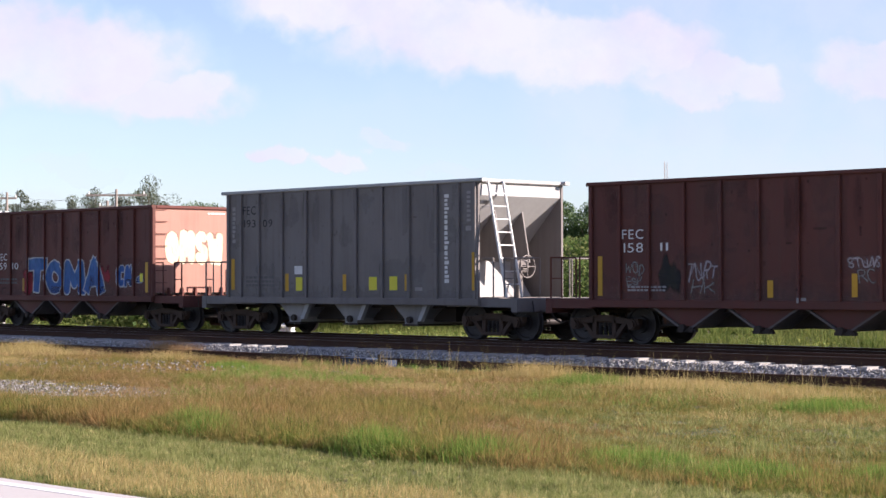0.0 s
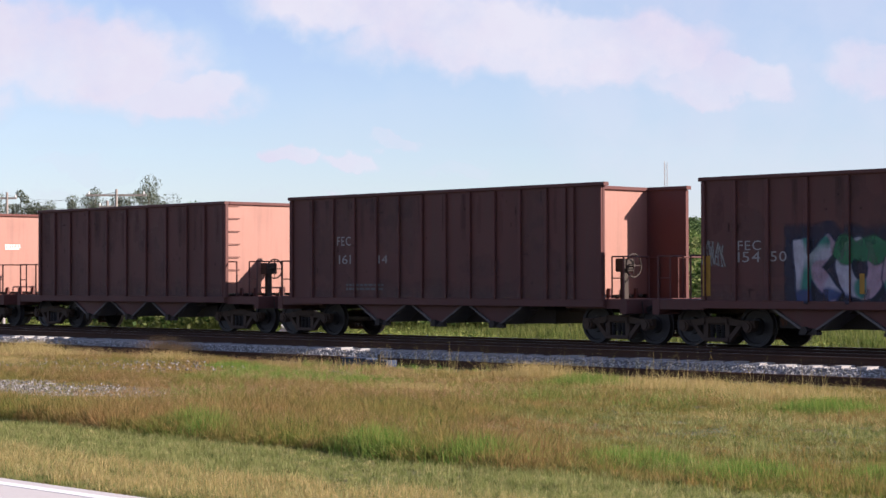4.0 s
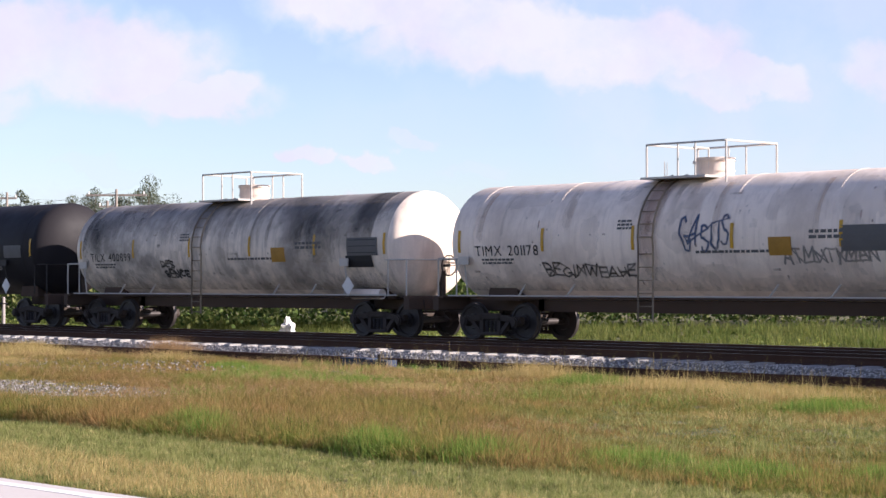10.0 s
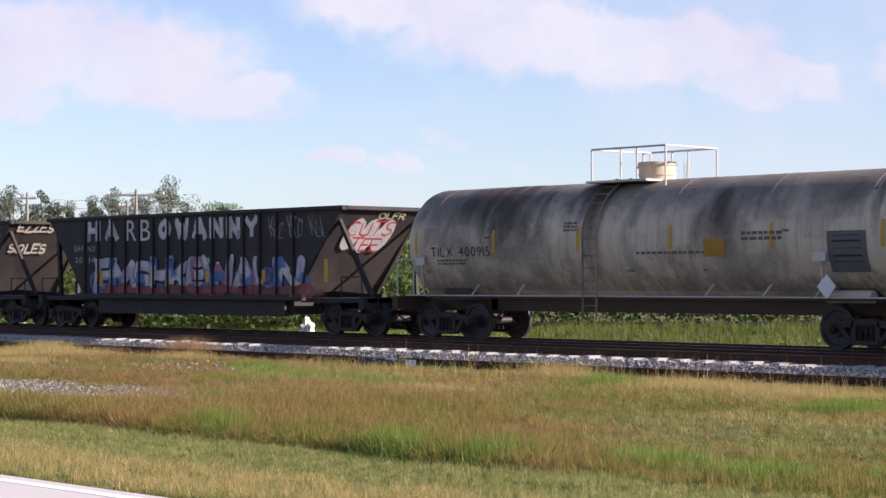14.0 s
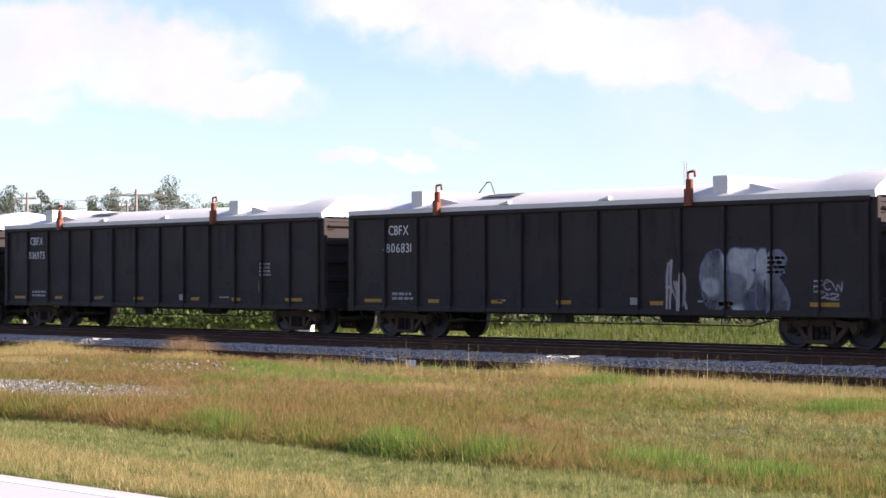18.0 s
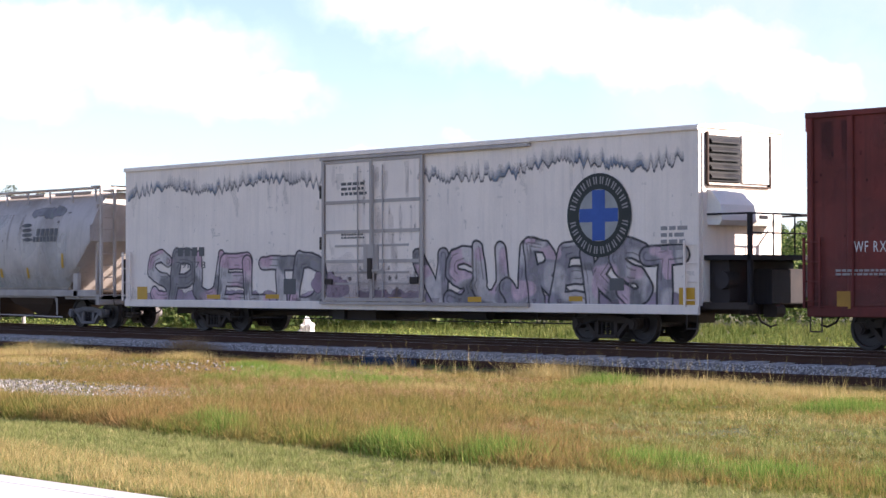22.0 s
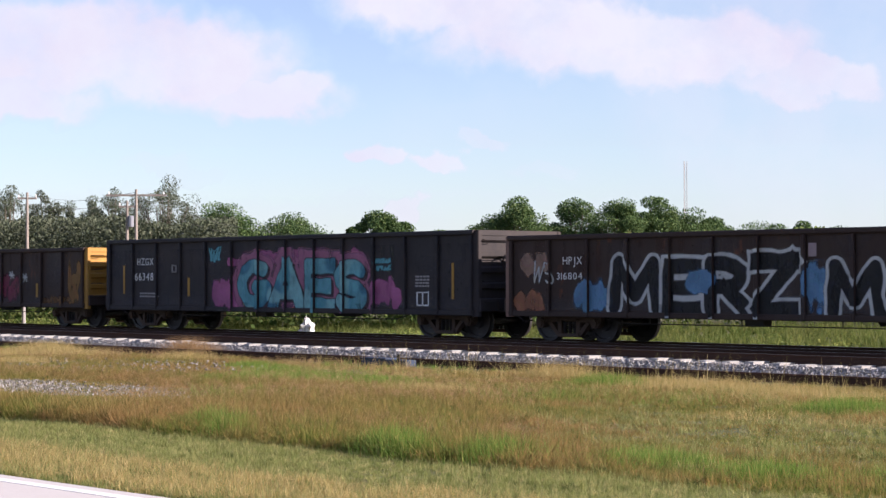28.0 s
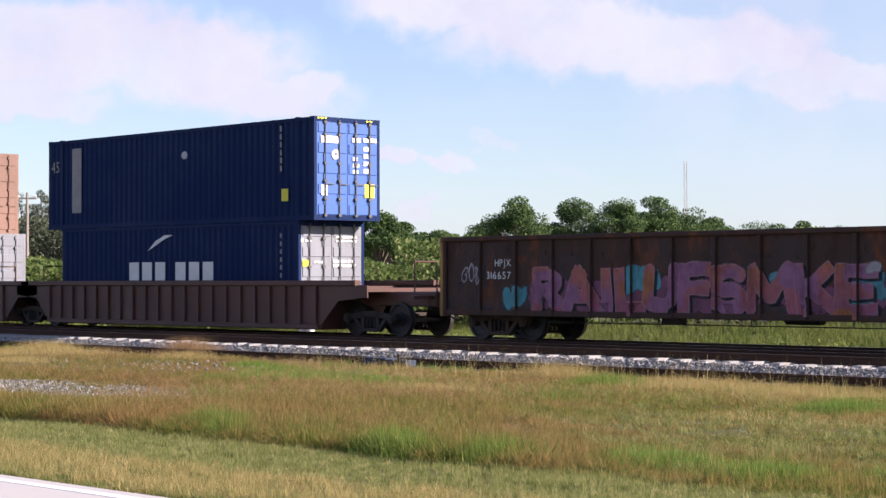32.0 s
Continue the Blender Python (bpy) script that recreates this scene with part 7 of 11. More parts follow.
RUST, DUST, SOOT = (0.1, 0.045, 0.026), (0.2, 0.165, 0.145), (0.045, 0.038, 0.034)
for k, wg in enumerate((w0, w2, w6, w7, w8, w9, w12)):
    grime(wg, -4.85, 4.85, 1.06, 3.66, 60 + k, (0.06, 0.022, 0.016), (0.17, 0.1, 0.085), 0.0, 0.8)
for k, wg in enumerate((w4, w33)):
    grime(wg, -4.8, 4.8, 1.06, 3.66, 70 + k, (0.07, 0.015, 0.012), (0.22, 0.11, 0.1), 0.0, 0.8)
for k, wg in enumerate((w5, w10, w32)):
    grime(wg, -4.8, 4.8, 1.06, 3.55, 80 + k, (0.2, 0.12, 0.06), (0.45, 0.34, 0.19), 0.7, 0.55)
grime(w11, -4.8, 4.8, 1.06, 3.66, 90, (0.16, 0.13, 0.1), (0.25, 0.22, 0.2), 0.3, 0.5)
for k, wg in enumerate((w1, w3)):
    grime(wg, -5.0, 5.0, 1.06, 3.9, 92 + k, (0.1, 0.09, 0.086), (0.21, 0.197, 0.19), 0.0, 0.35)
for k, wg in enumerate((w34, w35, w36, w37, w38, w39, w40, w41, w42)):
    grime(wg, -8.1, 8.1, 0.8, 2.45, 100 + k, RUST if k in (3, 5, 8) else SOOT, (0.13, 0.11, 0.1), 0.0, 0.8)
for k, wg in enumerate(COVERED):
    grime(wg, -8.1, 8.1, 0.85, 3.1, 120 + k, (0.03, 0.025, 0.024), (0.075, 0.066, 0.062), 0.0, 0.6)
grime(w29, -8.1, 8.1, 0.95, 4.85, 130, (0.05, 0.015, 0.013), (0.2, 0.09, 0.08), 0.0, 1.0)
grime(w30, -11.2, 11.2, 0.95, 4.4, 131, (0.42, 0.35, 0.28), (0.56, 0.52, 0.47), 0.0, 0.22)
grime(w31, -4.4, 4.4, 1.3, 3.7, 132, (0.2, 0.17, 0.145), (0.62, 0.59, 0.56), 0.0, 1.0)
grime(w14, -7.4, 7.4, 1.3, 3.6, 133, (0.22, 0.18, 0.145), (0.42, 0.37, 0.31), 0.0, 0.8)
for wg, sd, dark, pale in ((w15, 140, (0.55, 0.42, 0.33), (0.66, 0.56, 0.48)), (w16, 141, (0.1, 0.085, 0.08), (0.48, 0.42, 0.37)), (w18, 142, (0.24, 0.1, 0.05), (0.36, 0.3, 0.24)),
                           (w19, 143, (0.06, 0.05, 0.048), (0.24, 0.2, 0.17)), (w20, 144, (0.07, 0.058, 0.05), (0.34, 0.28, 0.22))):
    grime(wg, -7.2, 7.0, 1.25, 3.7, sd, dark, pale, 0.0, 0.8)
# rust washed down from the domes and soot on the crown of the second tank
for wg, col, a in ((w15, (0.32, 0.15, 0.085), 0.75), (w18, (0.2, 0.09, 0.05), 0.6), (w19, (0.12, 0.07, 0.05), 0.6), (w20, (0.1, 0.06, 0.045), 0.8)):
    c = Canvas(-1.6, 0.2, 1.5, 3.85, 0.04)
    m = np.exp(-((c.u + 0.98) / (0.18 + 0.12 * vnoise(c.u * 0, c.z, 2.0, 5))) ** 2) * (0.4 + 0.6 * vnoise(c.u, c.z * 0.3, 6.0, 9)) * np.clip((c.z - 1.3) / 2.0, 0.15, 1)
    c.over(m * a, col)
    c.lay(wg)
for wg, sd, col in ((w16, 5, (0.035, 0.033, 0.035)), (w20, 8, (0.07, 0.06, 0.055)), (w19, 11, (0.06, 0.055, 0.055))):
    c = Canvas(-7.0, 6.6, 1.7, 3.85, 0.05)
    m = np.clip((vnoise(c.u, c.z * 0.6, 0.75, sd) - 0.56) * 6, 0, 1) * (0.35 + 0.65 * vnoise(c.u, c.z * 0.25, 4.0, sd + 1)) * np.clip((c.z - 1.9) / 0.9, 0, 1)
    c.over(m * 0.8, col)
    c.lay(wg)
text_on(w0, "FEC", -3.83, -3.18, 2.45, 2.67, M_WHITE)
text_on(w0, "158", -3.83, -3.25, 2.14, 2.36, M_WHITE)
text_on(w0, "11", -2.75, -2.52, 2.17, 2.35, M_WHITE)
scrawl(w0, "WOD", -3.81, -3.22, 1.63, 1.93, spray(0.3, 0.265, 0.25), -0.012, 0.2)
scrawl(w0, "ESP", -3.76, -3.28, 1.37, 1.63, spray(0.3, 0.265, 0.25), -0.012, 0.2)
scrawl(w0, "TURT", -1.97, -1.12, 1.48, 1.86, spray(0.48, 0.43, 0.41), -0.012, 0.2)
scrawl(w0, "HK", -1.88, -1.20, 1.2, 1.51, spray(0.3, 0.265, 0.25), -0.012, 0.2)
scrawl(w0, "STUNS", 2.26, 3.11, 1.75, 1.98, spray(0.48, 0.43, 0.41), -0.012, 0.2)
scrawl(w0, "RC", 2.47, 2.95, 1.43, 1.73, spray(0.3, 0.265, 0.25), -0.012, 0.2)
cloud_on(w0, -2.80, -2.15, 1.22, 2.05, spray(0.02, 0.02, 0.016), 5)
mark_on(w0, -4.62, -4.48, 1.14, 2.06, M_YEL)
mark_on(w0, 0.22, 0.37, 1.12, 1.49, M_YEL)
mark_on(w0, 2.36, 2.50, 1.14, 1.63, M_YEL)
mark_on(w0, 1.02, 1.22, 1.01, 1.12, M_FADEW)
bars_on(w0, -3.72, -2.55, 1.22, 1.37, 2, M_FADEW)
text_on(w1, "FEC", -4.25, -3.63, 3.37, 3.61, M_INK)
text_on(w1, "193", -4.21, -3.69, 3.01, 3.23, M_INK)
text_on(w1, "09", -3.44, -3.01, 3.01, 3.22, M_INK)
bars_on(w1, -4.20, -2.95, 1.3, 1.63, 3, M_FADEK)
mark_on(w1, -2.05, -1.71, 1.68, 1.91, M_WHITE)
mark_on(w1, -1.99, -1.71, 1.23, 1.6, M_LEMON)
mark_on(w1, 1.02, 1.33, 1.25, 1.6, M_LEMON)
mark_on(w1, 1.82, 2.12, 1.25, 1.61, M_LEMON)
mark_on(w1, -4.87, -4.71, 1.25, 2.13, M_YEL)
mark_on(w1, -2.45, -2.30, 1.21, 1.7, M_YEL)
mark_on(w1, -0.03, 0.11, 1.23, 1.67, M_YEL)
mark_on(w1, 2.40, 2.53, 1.24, 1.67, M_YEL)
mark_on(w1, 4.86, 5.02, 1.25, 2.21, M_YEL)
mark_on(w1, 2.79, 3.07, 1.24, 1.33, M_FADEW)
mark_on(w1, 4.65, 4.85, 2.75, 2.87, M_FADEW)
bars_on(w1, 4.68, 4.82, 2.93, 3.74, 7, M_FADEW)
text_on(w3, "FEC", -4.25, -3.63, 3.42, 3.68, M_INK)
text_on(w3, "193", -4.22, -3.65, 3.0, 3.26, M_INK)
text_on(w3, "03", -3.38, -2.95, 3.0, 3.24, M_INK)
bars_on(w3, -4.14, -2.63, 1.27, 1.63, 3, M_FADEK)
mark_on(w3, -2.09, -1.7, 1.64, 1.89, M_WHITE)
mark_on(w3, -2.04, -1.74, 1.23, 1.61, M_LEMON)
mark_on(w3, -1.29, -1.0, 1.24, 1.61, M_LEMON)
mark_on(w3, 1.75, 2.03, 1.23, 1.61, M_LEMON)
mark_on(w3, -4.89, -4.72, 1.23, 2.18, M_YEL)
mark_on(w3, -2.46, -2.33, 1.17, 1.67, M_YEL)
mark_on(w3, -0.09, 0.06, 1.21, 1.67, M_YEL)
mark_on(w3, 2.34, 2.45, 1.2, 1.67, M_YEL)
mark_on(w3, 4.76, 4.91, 1.23, 2.16, M_YEL)
mark_on(w3, 2.74, 3.0, 1.23, 1.33, M_FADEW)
for wg in (w1, w3):
    for u, z0, z1, mat, wd in ((3.88, 1.44, 3.76, M_WHITE, 0.16), (-4.82, 2.58, 3.62, M_FADEW, 0.14)):
        rb, z, p = random.Random(int(z1 * 100)), z0, []
        while z < z1 - 0.06:
            d = rb.uniform(0.05, 0.12)
            p += bar(u, u + wd * rb.choice((0.7, 0.7, 1.0)), z, min(z + d, z1))
            z += d + (0.035 if rb.random() < 0.85 else 0.14)
        lay(wg, "lettering_block", p, mat, 2)
text_on(w2, "FEC", -3.89, -3.31, 2.19, 2.42, M_WHITE)
text_on(w2, "159", -3.87, -3.33, 1.89, 2.12, M_WHITE)
text_on(w2, "10", -2.98, -2.61, 1.9, 2.11, M_WHITE)
cloud_on(w2, -2.35, -1.68, 1.04, 1.99, spray(0.32, 0.02, 0.03), 4)
cloud_on(w2, 1.99, 2.68, 1.47, 1.97, spray(0.32, 0.02, 0.03), 4)
graffiti(w2, "TOMA", -1.95, 2.34, 1.09, 2.2, spray(0.05, 0.13, 0.36), spray(0.62, 0.6, 0.58), None, spray(0.07, 0.18, 0.42), 0.1, 0.09, False, rim=0.045, fat=0.155, square=True)
graffiti(w2, "CM", 3.12, 3.86, 1.32, 1.96, spray(0.04, 0.12, 0.36), spray(0.62, 0.6, 0.58), None, None, 0.2, 0.06, False)
graffiti(w2, "S", 4.05, 4.41, 1.45, 1.66, spray(0.04, 0.12, 0.36), spray(0.62, 0.6, 0.58), None, None, 0.2, 0.06, False)
mark_on(w2, 4.26, 4.41, 1.48, 1.73, M_LEMON)
mark_on(w2, -4.69, -4.54, 1.16, 2.11, M_DYEL)
mark_on(w2, 4.54, 4.68, 1.16, 2.07, M_YEL)
mark_on(w2, -2.35, -2.23, 1.18, 1.6, M_DYEL)
bars_on(w2, -3.82, -2.61, 1.38, 1.6, 2, M_FADEK)
end_scrawl(w2, "OMSW", -1.1, 1.1, 2.0, 3.05, spray(0.3, 0.17, 0.12), 0.11, 0.12)
end_scrawl(w2, "OMSW", -1.1, 1.1, 2.0, 3.05, spray(0.85, 0.7, 0.5), 0.07, 0.12)
end_bars(w2, 0.52, 1.17, 3.52, 3.6, 1, M_WHITE)
text_on(w4, "FEC", -3.73, -3.24, 2.19, 2.39, M_WHITE)
text_on(w4, "157", -3.73, -3.29, 1.8, 2.0, M_WHITE)
text_on(w4, "92", -2.87, -2.54, 1.8, 2.0, M_WHITE)
scrawl(w4, "HALL", -4.71, -4.16, 2.62, 3.05, spray(0.3, 0.265, 0.25), -0.012, 0.2)
scrawl(w4, "MEL", -4.75, -4.1, 1.51, 2.15, spray(0.3, 0.265, 0.25), -0.012, 0.2)
scrawl(w4, "2013", -1.87, -1.31, 1.87, 2.2, spray(0.48, 0.43, 0.41), -0.012, 0.2)
scrawl(w4, "Simplz", -0.85, 3.07, 1.38, 2.4, spray(0.5, 0.36, 0.33), 0.04, 0.2)
scrawl(w4, "EMUR", 0.09, 1.83, 1.16, 1.77, spray(0.22, 0.28, 0.25), 0.01, 0.2)
scrawl(w4, "DRES", 2.14, 3.78, 1.24, 1.74, spray(0.2, 0.26, 0.24), 0.01, 0.2)
scrawl(w4, "QVE", 3.99, 4.7, 2.19, 2.41, spray(0.3, 0.26, 0.42), -0.012, 0.2)
mark_on(w4, 4.29, 4.5, 1.94, 2.12, M_WHITE)
mark_on(w4, 3.23, 3.72, 1.37, 1.6, M_FADEW)
mark_on(w4, -4.65, -4.5, 1.12, 2.15, M_YEL)
mark_on(w4, -1.96, -1.82, 1.14, 1.56, M_YEL)
mark_on(w4, -0.22, -0.08, 1.15, 1.57, M_YEL)
mark_on(w4, 1.44, 1.57, 1.16, 1.57, M_YEL)
mark_on(w4, 4.62, 4.74, 1.18, 2.09, M_YEL)
bars_on(w4, -3.7, -2.56, 1.35, 1.59, 2, M_FADEW)
end_bars(w4, -0.45, 0.26, 2.23, 2.45, 3, M_WHITE)
end_bars(w4, 0.85, 1.24, 2.36, 2.61, 4, M_WHITE)
end_bars(w4, 0.64, 1.24, 3.5, 3.59, 1, M_WHITE)
cloud_on(w5, -4.58, -2.91, 1.18, 2.51, spray(0.3, 0.06, 0.03), 5)
cloud_on(w5, -1.05, 0.71, 2.26, 2.73, spray(0.32, 0.02, 0.03), 5)
graffiti(w5, "TELOUS", -3.53, 2.3, 1.1, 2.53, spray(0.38, 0.34, 0.35), spray(0.012, 0.012, 0.014), None, spray(0.42, 0.39, 0.39), 0.14, 0.09, accents=(spray(0.24, 0.31, 0.38), spray(0.4, 0.3, 0.34), spray(0.2, 0.18, 0.19)), fat=0.155, rim=0.04, shine=spray(0.6, 0.6, 0.6), overlap=1.15)
graffiti(w5, "o", 2.3, 3.02, 1.13, 1.54, spray(0.3, 0.26, 0.42), spray(0.012, 0.012, 0.014), None, None, 0.1, 0.05)
scrawl(w5, "To!", 1.81, 2.73, 1.92, 2.3, spray(0.32, 0.02, 0.03), 0.05, 0.25)
scrawl(w5, "KTO", 3.4, 4.14, 1.79, 2.2, spray(0.012, 0.012, 0.014), 0.02, 0.2)
scrawl(w5, "MF", -4.72, -4.24, 2.31, 2.59, spray(0.012, 0.012, 0.014), 0.02, 0.2)
cloud_on(w5, -4.28, -3.49, 1.11, 1.95, spray(0.2, 0.33, 0.5), 4)
cloud_on(w5, 3.37, 4.26, 1.17, 1.42, spray(0.32, 0.02, 0.03), 3)
mark_on(w5, 3.65, 4.03, 1.53, 1.75, M_FADEK)
mark_on(w5, 2.25, 2.3, 2.69, 3.0, M_INK)
mark_on(w5, -0.51, -0.44, 2.67, 3.0, M_INK)
end_bars(w5, 1.25, 1.36, 3.46, 3.66, 1, M_FADEK)
text_on(w6, "FEC", -3.94, -3.32, 2.15, 2.36, M_FADEW)
text_on(w6, "154", -3.94, -3.34, 1.89, 2.12, M_FADEW)
text_on(w6, "50", -3.03, -2.61, 1.9, 2.12, M_FADEW)
graffiti(w6, "KOUPS", -2.36, 2.92, 1.05, 2.42, spray(0.5, 0.45, 0.52), spray(0.03, 0.035, 0.07), spray(0.05, 0.05, 0.08), spray(0.56, 0.52, 0.56), 0.12, 0.09, accents=(spray(0.06, 0.24, 0.18), spray(0.07, 0.09, 0.2), spray(0.42, 0.28, 0.34)), fat=0.135, square=True)
cloud_on(w6, -1.47, -0.1, 1.81, 2.44, spray(0.05, 0.2, 0.09), 4)
scrawl(w6, "BR", 3.98, 4.46, 2.06, 2.44, spray(0.3, 0.265, 0.25), -0.012, 0.2)
scrawl(w6, "SWAK", -4.79, -4.24, 1.82, 2.33, spray(0.3, 0.265, 0.25), -0.012, 0.2)
mark_on(w6, -4.79, -4.63, 1.15, 2.04, M_DYEL)
mark_on(w6, -0.76, -0.64, 1.21, 1.63, M_DYEL)
mark_on(w6, 4.53, 4.66, 1.16, 2.05, M_DYEL)
end_scrawl(w6, "SWAPOS", -1.12, -0.08, 2.06, 2.77, spray(0.75, 0.66, 0.6), 0.0, 0.5)
end_bars(w6, -0.56, 0.07, 2.59, 2.73, 3, M_FADEW)
end_bars(w6, 0.41, 1.14, 3.49, 3.6, 1, M_WHITE)
text_on(w7, "FEC", -3.47, -2.92, 2.44, 2.68, M_FADEW)
text_on(w7, "161", -3.43, -2.95, 1.95, 2.19, M_FADEW)
text_on(w7, "14", -2.29, -1.94, 1.95, 2.17, M_FADEW)
bars_on(w7, -3.39, -1.9, 1.21, 1.42, 2, M_FADEK)
text_on(w9, "FEC", -3.88, -3.36, 2.2, 2.4, M_FADEW)
text_on(w9, "159", -3.82, -3.3, 1.94, 2.16, M_FADEW)
text_on(w9, "39", -2.95, -2.54, 1.93, 2.16, M_WHITE)
graffiti(w9, "SHOVE", -2.29, 2.6, 1.06, 2.56, spray(0.42, 0.4, 0.54), spray(0.012, 0.012, 0.014), spray(0.16, 0.34, 0.34), spray(0.56, 0.55, 0.54), 0.1, 0.09, rim=0.04, fat=0.135, overlap=1.12)
cloud_on(w9, -2.83, 3.0, 2.27, 2.73, spray(0.14, 0.26, 0.26), 7)
scrawl(w9, "WBO", -3.03, -2.48, 2.18, 2.46, spray(0.48, 0.43, 0.41), -0.012, 0.2)
scrawl(w9, "ZAZ", 3.08, 3.73, 1.73, 2.23, spray(0.3, 0.265, 0.25), -0.012, 0.2)
scrawl(w9, "RIO", 4.03, 4.54, 1.73, 2.16, spray(0.3, 0.265, 0.25), -0.012, 0.2)
cloud_on(w9, 3.08, 4.57, 1.17, 1.48, spray(0.14, 0.26, 0.26), 6)
cloud_on(w9, -3.81, -2.35, 1.15, 1.46, spray(0.14, 0.26, 0.26), 5)
mark_on(w9, 4.54, 4.69, 1.18, 2.04, M_DYEL)
mark_on(w9, 3.13, 3.26, 1.2, 1.61, M_DYEL)
mark_on(w9, -4.77, -4.6, 1.28, 2.06, M_DYEL)
end_bars(w9, -0.58, 0.02, 2.56, 2.76, 3, M_WHITE)
end_bars(w9, 0.71, 1.41, 3.53, 3.6, 1, M_FADEW)
text_on(w10, "RGCX", -3.01, -2.21, 2.03, 2.26, M_INK)
text_on(w10, "7220", -2.9, -2.27, 1.74, 1.96, M_INK)
mark_on(w10, 3.41, 3.79, 1.6, 1.81, M_FADEK)
cloud_on(w10, -2.17, -2.05, 2.17, 2.6, M_FADEK, 3)
mark_on(w10, 0.1, 0.19, 1.35, 1.71, M_FADEK)
mark_on(w10, 2.16, 2.25, 1.33, 1.71, M_FADEK)
mark_on(w10, -4.64, -4.49, 1.37, 1.67, M_FADEK)
mark_on(w10, 4.01, 4.1, 1.21, 1.6, M_FADEK)
mark_on(w10, 4.6, 4.72, 1.28, 2.06, M_FADEK)
cloud_on(w10, 0.33, 1.55, 1.88, 2.08, spray(0.5, 0.4, 0.3), 5)
bars_on(w10, 3.53, 3.91, 1.21, 1.32, 2, M_FADEK)
text_on(w11, "16", -2.99, -2.44, 1.82, 2.05, M_INK)
cloud_on(w11, -4.78, -2.21, 1.02, 1.75, spray(0.3, 0.26, 0.42), 6)
cloud_on(w11, 3.19, 4.78, 1.08, 1.87, spray(0.3, 0.26, 0.42), 6)
cloud_on(w11, -2.67, 2.8, 1.89, 2.39, spray(0.05, 0.2, 0.09), 8)
graffiti(w11, "JEHBS", -3.36, 3.09, 1.1, 2.72, spray(0.34, 0.03, 0.045), spray(0.66, 0.64, 0.62), spray(0.07, 0.25, 0.16), spray(0.42, 0.05, 0.06), 0.3, 0.09, False, accents=(spray(0.26, 0.02, 0.04),), fat=0.14, rim=0.045, outer=spray(0.06, 0.3, 0.28), overlap=1.1)
scrawl(w11, "Hi", -4.18, -3.47, 1.98, 2.44, spray(0.3, 0.26, 0.42), -0.012, 0.2)
cloud_on(w11, 3.19, 3.76, 1.12, 1.53, spray(0.03, 0.06, 0.03), 3)
mark_on(w11, 4.0, 4.13, 1.33, 2.01, M_YEL)
mark_on(w11, -3.87, -3.73, 1.21, 1.75, M_YEL)
end_bars(w11, 0.4, 0.74, 2.69, 3.0, 4, M_FADEK)
end_bars(w11, 0.34, 0.98, 3.56, 3.7, 1, M_FADEW)
text_on(w12, "FEC", -3.83, -3.27, 2.5, 2.72, M_WHITE)
text_on(w12, "153", -3.82, -3.27, 2.0, 2.24, M_WHITE)
text_on(w12, "42", -2.75, -2.33, 2.02, 2.23, M_WHITE)
bars_on(w12, -0.87, -0.22, 1.4, 1.57, 3, M_FADEW)
bars_on(w12, 2.52, 2.77, 1.6, 1.82, 2, M_FADEK)
bars_on(w12, 3.46, 3.61, 1.6, 1.81, 1, M_FADEK)
bars_on(w12, -3.74, -2.38, 1.18, 1.44, 2, M_FADEK)
mark_on(w12, -4.85, -4.69, 1.11, 2.16, M_DYEL)
mark_on(w12, 4.42, 4.56, 1.11, 2.09, M_YEL)
mark_on(w12, 1.11, 1.2, 1.18, 1.6, M_DYEL)
end_bars(w12, -0.54, 0.14, 2.66, 2.86, 3, M_WHITE)
end_bars(w12, 0.82, 1.09, 2.12, 2.33, 3, M_WHITE)
end_bars(w12, 0.39, 1.16, 3.52, 3.64, 1, M_WHITE)
text_on(w13, "FXE", -6.17, -5.55, 1.97, 2.18, M_WHITE)
text_on(w13, "911201", -6.47, -5.44, 1.55, 1.76, M_WHITE)
mark_on(w13, -7.96, -7.0, 0.76, 0.9, M_DYEL)
mark_on(w13, -4.88, -4.39, 0.8, 0.93, M_DYEL)
mark_on(w13, 1.15, 1.67, 0.87, 0.99, M_DYEL)
mark_on(w13, 4.29, 4.79, 0.91, 1.03, M_DYEL)
mark_on(w13, 6.94, 7.9, 0.95, 1.06, M_DYEL)
mark_on(w13, -2.83, -2.41, 0.76, 1.14, M_FADEW)
mark_on(w13, 5.78, 6.27, 0.74, 1.09, M_WHITE)
mark_on(w13, 5.84, 6.0, 0.8, 1.03, M_COAL)
mark_on(w13, 6.05, 6.21, 0.8, 1.03, M_COAL)
cloud_on(w13, -1.9, -1.19, 0.86, 1.1, spray(0.3, 0.3, 0.28), 3)
text_on(w14, "CBFX", -7.48, -6.6, 2.71, 2.93, M_INK)
text_on(w14, "450825", -7.44, -6.34, 2.25, 2.47, M_INK)
bars_on(w14, -7.41, -6.34, 2.06, 2.15, 1, M_FADEK)
cloud_on(w14, -6.2, -2.14, 1.92, 2.54, spray(0.24, 0.17, 0.14), 8)
graffiti(w14, "EXIT", -6.25, -1.98, 1.07, 2.31, spray(0.02, 0.13, 0.17), spray(0.62, 0.62, 0.6), None, spray(0.02, 0.07, 0.12), 0.14, 0.1, True, rim=0.06, fat=0.145, square=True)
scrawl(w14, "RAK", -1.68, -0.26, 1.62, 2.1, spray(0.02, 0.04, 0.1), 0.03, 0.2)
cloud_on(w14, -0.14, 6.7, 1.12, 2.56, spray(0.035, 0.09, 0.035), 14)
